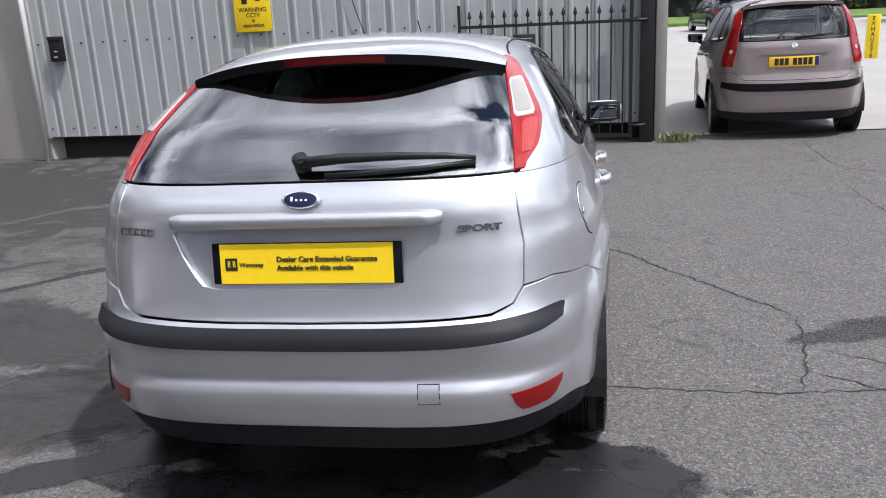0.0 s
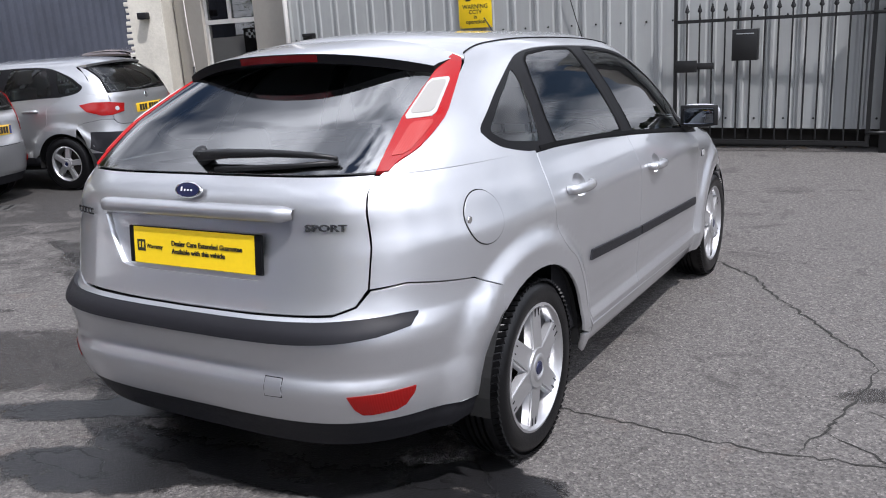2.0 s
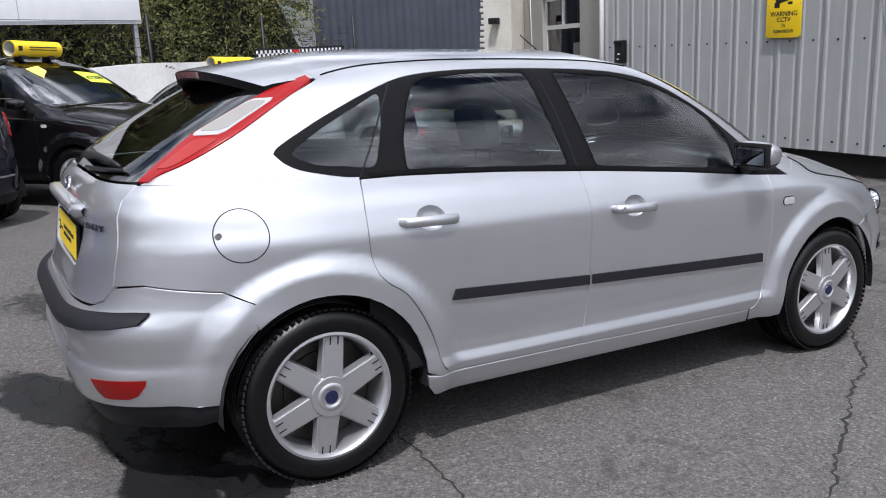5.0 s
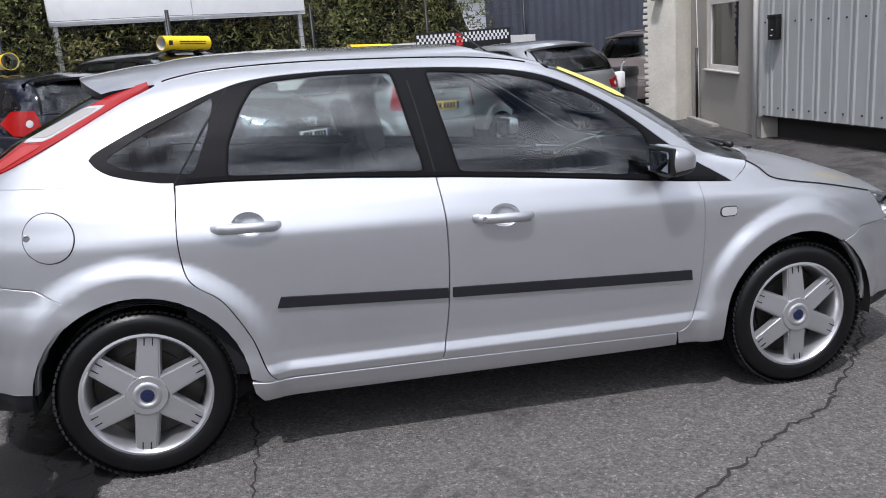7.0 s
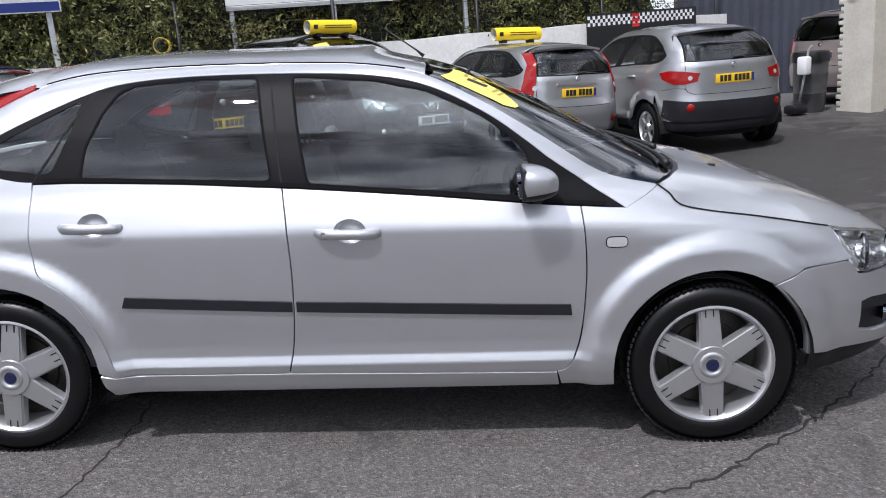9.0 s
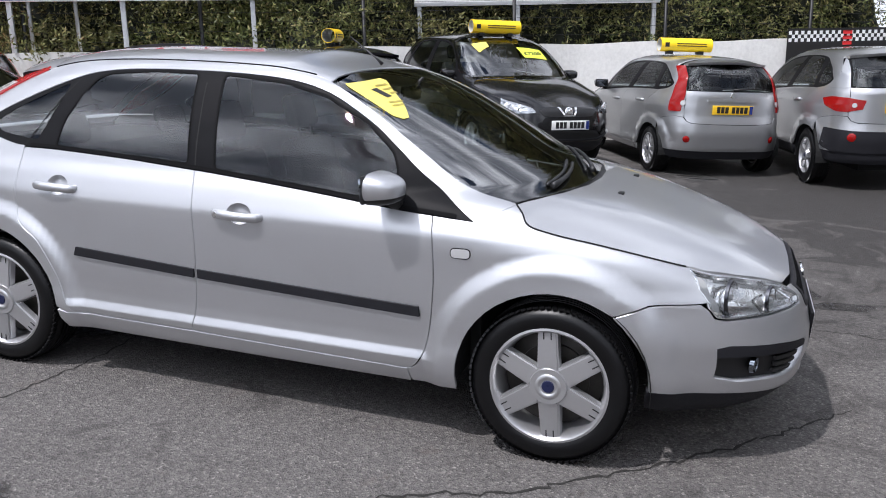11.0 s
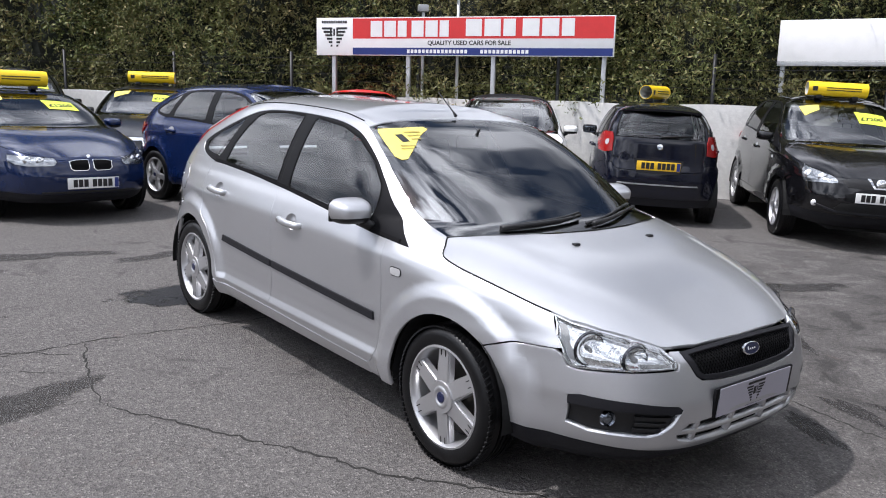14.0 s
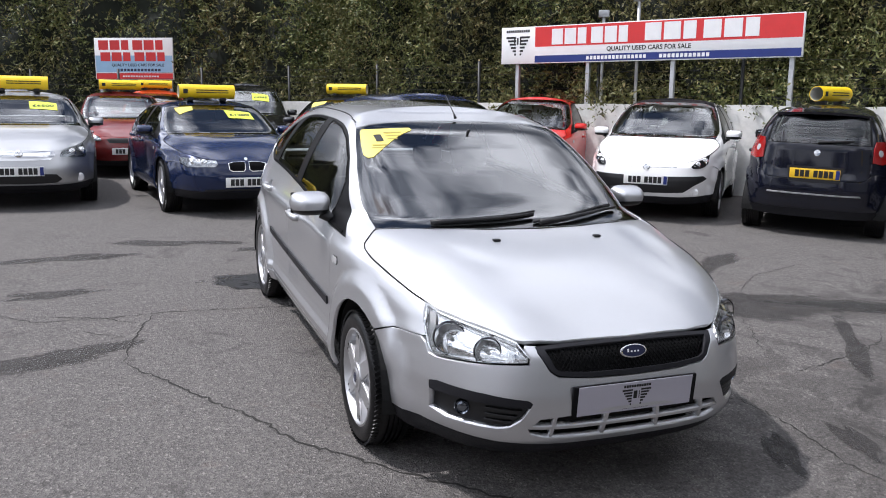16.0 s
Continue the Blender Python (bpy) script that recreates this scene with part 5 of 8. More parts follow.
part("tow_cover_gap", sheets(S.panel("rear", tow_o, .03, 0, 0, .0006)), M_TRIM, rb)
part("tow_cover", sheets(S.panel("rear", tow, .03, 0, .002, .002)), M_SILVER, rb)

# front: lamps, grille, bumper
lamp_r = [("y", 1.775, .784), ("y", 1.84, .765), ("x", .62, .7445), ("x", .53, .7205), ("x", .468, .6985), ("x", .442, .655), ("x", .448, .632), ("x", .55, .626), ("x", .66, .616), ("y", 1.93, .608), ("y", 1.895, .612), ("y", 1.865, .645), ("y", 1.815, .715)]
M_BOWL = plain("bright lamp bowl", (0.86, 0.86, 0.87), 0.12, metal=0.9, var=0.22, scale=22, bump=0.004, bscale=26, rvar=0.04)
M_BEZEL = plain("dark chrome bezel", (0.10, 0.10, 0.11), 0.2, metal=1.0, var=0.1)
for s in (1, -1):
    lo = S.outline("front", lamp_r)
    lo = lo if s > 0 else flip(lo)
    hl = part("headlamp", sheets(S.panel("front", lo, .03, .001, .01, .001)), M_CLEAR, car, "clear headlamp with chrome reflectors")
    part("lamp_bowl", sheets(S.panel("front", shrunk(lo, .002), .025, 0, 0, -.034)), M_BOWL, hl)
    part("lamp_edge", sheets(S.panel("front", lo, .03, .001, .035, -.002, [shrunk(lo, .005)[::-1]])), M_BOWL, hl)
    for x, z, r, d in ((.69, .690, .060, .034), (.580, .672, .050, .028)):
        a = S.angle(z, 1, x=x * s)
        p = on_body("front", a, z, -.024)
        q = Vector((s * .28, 1, .05)).normalized().to_track_quat("Z", "Y").to_matrix().to_4x4()
        q.translation = p
        bowl = lathe([(0, -d), (r * .35, -d * .9), (r * .7, -d * .4), (r * .93, 0), (r, .006), (r * 1.04, .002)], 28, "z")
        b = part("reflector", bowl, M_CHROME, hl, m=q)
        part("reflector_rim", lathe([(r * 1.0, .004), (r * 1.02, .009), (r * 1.09, .007), (r * 1.13, -.004)], 28, "z"), M_BEZEL, b)
        part("bulb", lathe([(0, .012), (.008, .010), (.010, 0), (.010, -d)], 14, "z"), M_WHITELENS, b)
    ind = S.outline("front", [("y", 1.80, .765), ("y", 1.835, .70), ("y", 1.88, .635), ("y", 1.905, .628), ("y", 1.865, .70), ("y", 1.83, .762)])
    part("indicator_bulb", sheets(S.panel("front", ind if s > 0 else flip(ind), .03, 0, .006, -.022)), M_WHITELENS, hl, "pale amber indicator")
grille_half = [("x", 0, .693), ("x", .30, .690), ("x", .408, .684), ("x", .40, .665), ("x", .362, .602), ("x", .335, .585), ("x", .2, .572), ("x", 0, .567)]
gr_in = [("x", 0, .684), ("x", .28, .681), ("x", .375, .676), ("x", .345, .612), ("x", .32, .600), ("x", .2, .590), ("x", 0, .586)]
gf_ = part("grille", sheets(S.panel("front", S.outline("front", mirrored(grille_half)), .05, 0, .02, .002, [S.outline("front", mirrored(gr_in)[::-1])])), M_TRIM, car, "black mesh grille with an oval badge")
# near-black sheet: the shade behind the mesh, put into its colour
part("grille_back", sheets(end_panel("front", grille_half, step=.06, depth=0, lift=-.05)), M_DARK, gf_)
mesh_bm = bmesh.new()
for k in range(-21, 22):
    for sl in (.75, -.75):
        run = []
        for j in range(8):
            z = .588 + .094 * j / 7
            x = k * .0185 + sl * (z - .635)
            if abs(x) < .335 + (z - .6) * .45:
                run.append(on_body("front", S.angle(z, 1, x=x), z, -.012))
        if len(run) > 2:
            tube(mesh_bm, run, .0030, 5, caps=False)
part("grille_mesh", smooth_by_angle(mesh_bm), M_SEAL, gf_)
fz = .652
nose_m = Matrix.Translation(on_body("front", math.pi / 2, fz, .0)) @ Matrix.Rotation(math.pi, 4, "Z") @ Matrix.Rotation(radians(72), 4, "X")
oval_badge(gf_, nose_m, .062, .027)
farc = [("y", 1.535, .603), ("y", 1.572, .568), ("y", 1.60, .535), ("y", 1.63, .495), ("y", 1.656, .45), ("y", 1.675, .39), ("y", 1.681, .325)]
under_lamp = [("x", .40, .688), ("x", .446, .690), ("x", .436, .650), ("x", .443, .626), ("x", .55, .620), ("x", .66, .610), ("y", 1.925, .602), ("y", 1.885, .608), ("y", 1.862, .640), ("y", 1.83, .663), ("y", 1.654, .650)]
fb_half = [("x", 0, .563), ("x", .2, .568), ("x", .335, .580), ("x", .366, .600), ("x", .404, .666)] + under_lamp + farc + [("y", 1.76, .322), ("x", .68, .316), ("x", .55, .306), ("x", .35, .300), ("x", 0, .296)]
intake = [("x", 0, .432), ("x", .27, .430), ("x", .405, .418), ("x", .447, .374), ("x", .435, .350), ("x", .38, .334), ("x", .2, .326), ("x", 0, .323)]
fogh = [("x", .748, .500), ("x", .728, .511), ("x", .60, .507), ("x", .455, .494), ("x", .435, .481), ("x", .475, .410), ("x", .51, .378), ("x", .55, .366), ("x", .70, .366), ("x", .742, .385)]
hole_r = S.outline("front", fogh)
fb = part("front_bumper", sheets(S.panel("front", S.outline("front", mirrored(fb_half)), .045, .0018, .03, 0, [S.outline("front", mirrored(intake)[::-1]), hole_r[::-1], flip(hole_r)])), M_SILVER, car)
# near-black sheet coloured as the shade inside the intake
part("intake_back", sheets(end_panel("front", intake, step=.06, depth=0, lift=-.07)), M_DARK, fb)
bar = [("x", 0, .378), ("x", .44, .382), ("x", .44, .370), ("x", 0, .366)]
part("intake_bar", sheets(end_panel("front", bar, step=.05, depth=.03, lift=-.006)), M_SILVER, fb)
for x in (-.34, -.115, .115, .34):
    b = S.outline("front", [("x", x - .006, .432), ("x", x + .006, .432), ("x", x + .012 * (1 if x > 0 else -1) + .006, .325), ("x", x + .012 * (1 if x > 0 else -1) - .006, .325)])
    part("intake_post", sheets(S.panel("front", b, .05, 0, .03, -.008)), M_SILVER, fb)
for s in (1, -1):
    fx = lambda p: p if s > 0 else flip(p)
    fs = part("fog_surround", sheets(S.panel("front", fx(hole_r), .04, .001, 0, -.028)), M_BLACK, fb, "black ribbed fog lamp surround")
    shelf = S.outline("front", [("x", .747, .500), ("x", .728, .510), ("x", .60, .506), ("x", .455, .493), ("x", .436, .480), ("x", .445, .462), ("x", .60, .466), ("x", .72, .464), ("x", .746, .462)])
    part("surround_lip", sheets(S.panel("front", fx(shelf), .04, .0015, .03, 0)), M_TRIM, fs)
    for k in range(3):
        z = .446 - .026 * k
        rib = S.outline("front", [("x", .475 + .016 * k, z), ("x", .60, z + .002), ("x", .60, z - .012), ("x", .485 + .016 * k, z - .012)])
        part("rib", sheets(S.panel("front", fx(rib), .04, 0, .016, -.012)), M_BLACK, fs)
    p = on_body("front", S.angle(.425, 1, x=.665 * s), .425, -.012)
    q = Vector((s * .35, 1, 0)).to_track_quat("Z", "Y").to_matrix().to_4x4()
    q.translation = p
    part("fog_lamp", lathe([(0, .002), (.016, .001), (.022, -.004), (.028, .003), (.032, -.012)], 24, "z"), M_MIRROR, fs, m=q)
lip_half = [("x", 0, .297), ("x", .35, .301), ("x", .55, .307), ("x", .68, .317), ("y", 1.76, .323), ("y", 1.677, .324), ("y", 1.672, .25), ("y", 1.76, .222), ("x", .55, .205), ("x", 0, .198)]
part("front_lip", sheets(end_panel("front", lip_half, step=.05, depth=.04, lift=-.003)), M_TRIM, fb, "dark grey chin spoiler")
fm = Matrix.Translation((0, 2.252, .482)) @ Matrix.Rotation(radians(-3), 4, "X")
sh = part("show_plate", smooth_by_angle(box(bmesh.new(), -.285, .285, -.014, 0, -.062, .062, .003)), M_GLOSSBLACK, car, "silver show plate with a winged black emblem", m=fm)
part("plate_face", box(bmesh.new(), -.262, .262, 0, .003, -.060, .060), M_SILVERPLATE, sh)
wing_bm = bmesh.new()
for s in (1, -1):
    for k in range(6):
        box(wing_bm, s * .020, s * (.066 - .008 * k), .003, .0042, .026 - .012 * k - .0035, .026 - .012 * k + .0035) if s > 0 else box(wing_bm, -.066 + .008 * k, -.020, .003, .0042, .026 - .012 * k - .0035, .026 - .012 * k + .0035)
for k in range(11):
    box(wing_bm, -.063 + .0115 * k, -.054 + .0115 * k, .003, .0042, .038, .048)
for k in range(14):
    box(wing_bm, -.060 + .0087 * k, -.054 + .0087 * k, .003, .0040, -.052, -.047)
part("plate_emblem", wing_bm, M_INK, sh)
shd = bmesh.new()
for k in range(2):
    box(shd, -.014 + .016 * k, -.011 + .016 * k, .003, .0042, -.010, .022)
    box(shd, -.003 + .016 * k, .0, .003, .0042, -.010, .022)
part("emblem_mark", shd, M_INK, sh)

# black mouldings along the roof's edges
for s in (1, -1):
    run = [(s * (S.side(y, z) - .006), y, z + .004) for y, z in L["rail"] if -1.18 < y < .24]
    part("roof_moulding", smooth_by_angle(tube(bmesh.new(), run, .0035, 6)), M_GLOSSBLACK, car, "thin black roof moulding")

# wipers, jets, aerial, window sticker
for s, x0, x1 in ((1, .50, -.06), (-1, -.05, -.60)):
    arm = bmesh.new()
    pts = [Vector((x0 + (x1 - x0) * t, 0, 0)) for t in np.linspace(0, 1, 7)]
    run, blade = [], []
    for i, p in enumerate(pts):
        t = i / 6
        yy = 1.285 - .27 * p.x * p.x - .10 * t
        zz = S.top(p.x, yy)
        run.append(Vector((p.x, yy, zz + .016)))
        blade.append(Vector((p.x - .02 * s, yy - .03, S.top(p.x, yy - .03) + .008)))
    tube(arm, run, .010, 6, taper=[1.5, 1.2, 1, 1, .9, .8, .7])
    tube(arm, blade, .008, 6)
    part("wiper", smooth_by_angle(arm), M_BLACK, car)
for s in (1, -1):
    z = S.top(.265, 1.457)
    part("washer_jet", smooth_by_angle(box(bmesh.new(), -.018, .018, -.012, .014, -.004, .009, .005)), M_BLACK, car, m=Matrix.Translation((s * .265, 1.457, z)))
aer = tube(bmesh.new(), [(0, .25, 1.440), (0, .22, 1.466), (0, .08, 1.565)], .0045, 6, taper=[2.2, 1, .7])
part("aerial", smooth_by_angle(aer), M_BLACK, car)
tri = S.outline("front", [("x", .612, 1.362), ("x", .598, 1.374), ("x", .335, 1.389), ("x", .328, 1.380), ("x", .615, 1.252), ("x", .640, 1.248), ("x", .652, 1.260)])
stk = part("window_sticker", sheets(S.panel("front", tri, .05, 0, 0, .0012)), M_STICKER, car, "yellow triangular sticker inside the screen")
for k, (xa, xb, za, zb) in enumerate(((.560, .520, 1.352, 1.322), (.50, .40, 1.366, 1.361), (.50, .42, 1.352, 1.347), (.50, .44, 1.338, 1.333), (.59, .51, 1.308, 1.303), (.60, .54, 1.296, 1.291))):
    sm_ = S.outline("front", [("x", xa, za), ("x", xb, za + .004), ("x", xb, zb + .004), ("x", xa, zb)])
    part("sticker_print", sheets(S.panel("front", sm_, .05, 0, 0, .0028)), M_INK if k == 0 else M_FADED, stk)
cowl_half = [(.0, 1.34), (.25, 1.325), (.5, 1.27), (.69, 1.185), (.74, 1.12), (.60, 1.10), (.3, 1.16), (0, 1.18)]
part("scuttle", sheets(S.panel("top", cowl_half + [(-x, y) for x, y in reversed(cowl_half[1:-1])], .06, 0, 0, -.012)), M_BLACK, car, "black plastic scuttle under the screen")

# inside and underneath
for s in (1, -1):
    cap_ = [(s * (S.side(y, z) - .034), y, z + .004) for y, z in L["dlo_low"] if -1.14 < y < .80]
    part("door_capping", smooth_by_angle(tube(bmesh.new(), cap_, .022, 8)), M_DASH, car, "dark door capping")
for side in ("side", "left"):
    trim_o = [(-1.16, .34), (.9, .32), (.9, .90), (.2, .96), (-.6, 1.01), (-1.3, 1.03), (-1.6, 1.04), (-1.6, .7), (-1.16, .7)]
    part("door_trim", sheets(S.panel(side, trim_o, .09, 0, 0, -.05)), M_DASH, car)
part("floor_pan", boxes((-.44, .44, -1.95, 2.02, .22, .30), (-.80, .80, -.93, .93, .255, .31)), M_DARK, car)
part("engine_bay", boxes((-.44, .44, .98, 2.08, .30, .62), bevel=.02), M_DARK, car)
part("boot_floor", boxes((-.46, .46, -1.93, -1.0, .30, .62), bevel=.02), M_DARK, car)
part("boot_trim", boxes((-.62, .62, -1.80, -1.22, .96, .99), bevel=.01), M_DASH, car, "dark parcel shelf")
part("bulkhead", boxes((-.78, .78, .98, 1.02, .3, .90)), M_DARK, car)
part("tail_lining", sheets(end_panel("rear", [("x", 0, 1.04), ("x", .6, 1.04), ("x", .63, .75), ("x", .6, .35), ("x", 0, .34)], step=.1, depth=0, lift=-.05)), M_DARK, car)
lin = [(.50, .16), (.53, -.2), (.53, -.9), (.48, -1.15)]
part("roof_lining", sheets(S.panel("top", lin + [(-x, y) for x, y in reversed(lin)], .1, 0, 0, -.035)), M_CREAM, car)
for x in (.37, -.37):
    seat(car, x, .02, .34, .50, .60)
seat(car, 0, -.86, .36, 1.25, .56, rest=False, tilt=18)
for x in (.40, -.40):
    hr = box(bmesh.new(), -.12, .12, -.04, .04, 0, .15, .04)
    part("headrest", smooth_by_angle(hr), M_CLOTH, car, m=Matrix.Translation((x, -1.27, 1.0)) @ Matrix.Rotation(radians(14), 4, "X"))
dashboard(car, .93, .91, .68, 1)
bm = box(bmesh.new(), -.11, .11, -.012, .012, -.035, .035, .012)
tube(bm, [(0, .01, .02), (0, .06, .075)], .008)
part("interior_mirror", smooth_by_angle(bm), M_BLACK, car, m=Matrix.Translation((0, .40, 1.31)))
car.matrix_world = pose(0, 0, 0, 0, -0.7, 0) @ pose(0, 0, 0, -2.5, 0, 0)
tagged(car, "silver metallic five-door hatchback parked on the asphalt yard", "car")

# ---- the other cars ----


def far_car(name, paint, spec, pos, label, roof_sign=None, price=None, twist=0.0):
    """Another make on the same plan: its ends, lamps, plates and trim as the spec says."""
    car, S, Y, Z, kx, wp, fw, rw, st, L, sp = build_car(name, paint, spec, 0.55)
    half = lambda kind, pts, **kw: S.panel(kind, (fw if kind == "front" else rw)(mirrored(pts)), **kw)
    one = lambda kind, pts, s: (fw if kind == "front" else rw)(pts) if s > 0 else [(math.pi - a, z) for a, z in (fw if kind == "front" else rw)(pts)]
    add_wheels(car, sp["style"], sp["tyre"], sp["rim"], sp["width"] / 2 - .035, (Y(1.32), Y(-1.32)))
    # nose
    farc = [("y", 1.59, .606), ("y", 1.64, .50), ("y", 1.672, .40), ("y", 1.675, .325)]
    nose = [("x", 0, .702), ("x", .30, .700), ("x", .46, .698), ("x", .60, .738), ("y", 1.775, .780), ("y", 1.81, .72), ("y", 1.80, .664), ("y", 1.654, .648)] + farc + [("x", .66, .31), ("x", .4, .30), ("x", 0, .30)]
    fb = part("front_bumper", sheets(half("front", nose, step=.08, gap=.001, depth=.02)), paint, car)
    chin = [("x", 0, .302), ("x", .4, .302), ("x", .66, .312), ("y", 1.675, .326), ("y", 1.67, .22), ("x", .6, .20), ("x", 0, .195)]
    part("chin", sheets(half("front", chin, step=.1, depth=.03, lift=-.004)), sp["chin"] if "chin" in sp else M_TRIM, fb)
    for pts, m, lift in sp.get("nose_bits", ()):
        part("grille", sheets(half("front", pts, step=.08, depth=.02, lift=lift)), m, fb)
    for s in (1, -1):
        h = part("headlamp", sheets(S.panel("front", one("front", sp["head"], s), .05, 0, .012, .008)), M_CLEAR, car)
        part("lamp_bowl", sheets(S.panel("front", shrunk(one("front", sp["head"], s), .004), .05, 0, .004, .003)), sp.get("bowl", M_LAMPBOWL), h)
        for x, z, r in sp.get("bulbs", ((.70, .69, .05), (.59, .68, .045))):
            a = S.angle(Z(z), 1, x=x * kx * s)
            p = Vector(S.place("front", a, Z(z))) + .004 * Vector(S.normal("front", a, Z(z)))
            q = Vector((s * .35, 1, .12)).to_track_quat("Z", "Y").to_matrix().to_4x4()
            q.translation = p
            part("reflector", lathe([(0, .004), (r * .4, .003), (r * .45, .008), (r * .9, .004), (r, .0)], 18, "z"), M_CHROME, h, m=q)
        for pts, m, lift in sp.get("pair_bits", ()):
            part("grille", sheets(S.panel("front", one("front", pts, s), .05, 0, .015, lift)), m, fb)
        if sp.get("fog"):
            x, z, r = sp["fog"]
            a = S.angle(Z(z), 1, x=x * kx * s)
            q = Vector((s * .3, 1, 0)).to_track_quat("Z", "Y").to_matrix().to_4x4()
            q.translation = Vector(S.place("front", a, Z(z))) + .004 * Vector(S.normal("front", a, Z(z)))
            part("fog_lamp", lathe([(0, .010), (r * .7, .008), (r, .004), (r * 1.15, .0)], 18, "z"), M_REFLECT, fb, m=q)
    z = Z(sp.get("fp_z", .46))
    if sp["front_plate"]:
        plate(fb, Matrix.Translation((0, S.at(z)[1] + .008, z)), M_PLATEW)
    if sp.get("crest"):
        zc, r = sp["crest"]
        part("badge", lathe([(0, .010), (r * .8, .008), (r, 0)], 24, "z"), M_CHROME, fb, m=Matrix.Translation((0, S.at(Z(zc))[1] + .006, Z(zc))) @ Matrix.Rotation(radians(-75), 4, "X"))
    # tail
    gate_h = [("x", 0, 1.050), ("x", .3, 1.050), ("x", .618, 1.053), ("x", .628, .95), ("x", .642, .80), ("x", .640, .735), ("x", .61, .688), ("x", .55, .666), ("x", 0, .654)]
    tg = part("tailgate", sheets(half("rear", gate_h, step=.08, gap=.0015, depth=.014)), paint, car)
    arc = [("y", -1.555, .668), ("y", -1.62, .57), ("y", -1.668, .42), ("y", -1.676, .345)]
    bump = [("x", 0, .650), ("x", .55, .662), ("x", .615, .686), ("x", .650, .731), ("y", -1.87, .743), ("y", -1.65, .713)] + arc + [("x", .76, .33), ("x", 0, .32)]
    rb = part("rear_bumper", sheets(half("rear", bump, step=.08, gap=.001, depth=.02)), sp.get("rear_bumper", paint), car)
    val = [("x", 0, .321), ("x", .76, .331), ("y", -1.676, .346), ("y", -1.69, .26), ("x", .7, .23), ("x", 0, .22)]
    part("rear_valance", sheets(half("rear", val, step=.1, depth=.03, lift=-.004)), M_TRIM, rb)
    for pts, m, lift in sp.get("tail_bits", ()):
        part("tail_trim", sheets(half("rear", pts, step=.08, depth=.02, lift=lift)), m, tg)
    inner = [(1.058, .618), (1.12, .612), (1.20, .598), (1.28, .578), (1.34, .560), (1.385, .545)]
    glass_h = [("x", 0, 1.392), ("x", .3, 1.392), ("x", .50, 1.390)] + [("x", x, z) for z, x in reversed(inner)] + [("x", .3, 1.054), ("x", 0, 1.054)]
    rg = part("rear_window", sheets(half("rear", [(h, v * .965, z * .99 + .014) for h, v, z in glass_h], step=.08, gap=.0, depth=.004, lift=.003)), sp["glass"], car)
    part("window_frame", sheets(S.panel("rear", rw(mirrored(glass_h)), .08, 0, .006, 0, [rw(mirrored([(h, v * .92, z * .96 + .047) for h, v, z in glass_h]))[::-1]])), sp.get("gate_frame", M_GLOSSBLACK), rg)
    off = ((1.372, .17), (1.292, .175), (1.192, .18), (1.118, .15), (1.085, .117), (1.052, .10))
    for s in (1, -1):
        pil = [(S.angle(Z(z), -1, x=x * kx), Z(z)) for z, x in inner] + [(S.angle(Z(z), -1, y=S.at(Z(z))[2] + d), Z(z)) for z, d in off]
        pil = pil if s > 0 else [(math.pi - a, z) for a, z in pil]
        part("tail_pillar", sheets(S.panel("rear", pil, .06, 0, .012)), paint, car)
        for pts, m in sp["tail"]:
            part("tail_lamp", sheets(S.panel("rear", one("rear", pts, s), .05, 0, .015, .012)), m, car)
        if sp.get("eye_lamp"):
            x, z, r = sp["eye_lamp"]
            a = S.angle(Z(z), -1, x=x * kx * s)
            n = Vector(S.normal("rear", a, Z(z)))
            q = n.to_track_quat("Z", "Y").to_matrix().to_4x4()
            q.translation = Vector(S.place("rear", a, Z(z))) + .012 * n
            part("lamp_ring", lathe([(0, .004), (r * .5, .005), (r, .004), (r * 1.05, 0)], 18, "z"), M_WHITELENS, car, m=q)
        if sp.get("bumper_eye"):
            x, z, r = sp["bumper_eye"]
            a = S.angle(Z(z), -1, x=x * kx * s)
            n = Vector(S.normal("rear", a, Z(z)))
            q = n.to_track_quat("Z", "Y").to_matrix().to_4x4()
            q.translation = Vector(S.place("rear", a, Z(z))) + .004 * n
            part("fog_lamp", lathe([(0, .010), (r * .8, .008), (r, .004), (r * 1.2, 0)], 18, "z"), M_RED, rb, m=q)
    z = Z(sp.get("rp_z", .82))
    if sp["rear_plate"]:
        plate(tg, Matrix.Translation((0, S.at(z)[2] - .010, z)) @ Matrix.Rotation(math.pi, 4, "Z"), M_PLATEY)
    arm = bmesh.new()
    tube(arm, [Vector(S.place("rear", S.angle(Z(1.075 + .02 * t), -1, x=(.0 + .42 * t) * kx), Z(1.075 + .03 * t))) + Vector((0, -.03, 0)) for t in (0, .3, .6, 1)], .010, 6, taper=[1.6, 1.1, .9, .6])
    part("rear_wiper", smooth_by_angle(arm), M_BLACK, rg)
    yb_ = S.at(Z(sp.get("badge_z", .99)))[2]
    part("badge", lathe([(0, .008), (.03, .006), (.036, 0)], 20, "z"), M_CHROME, tg, m=Matrix.Translation((0, yb_ - .002, Z(sp.get("badge_z", .99)))) @ Matrix.Rotation(radians(80), 4, "X"))
    lip = bmesh.new()
    V = []
    for x in np.linspace(-.55, .55, 13):
        u = (abs(x) / .55) ** 2
        y0 = edge_y(S, Z, x * kx)
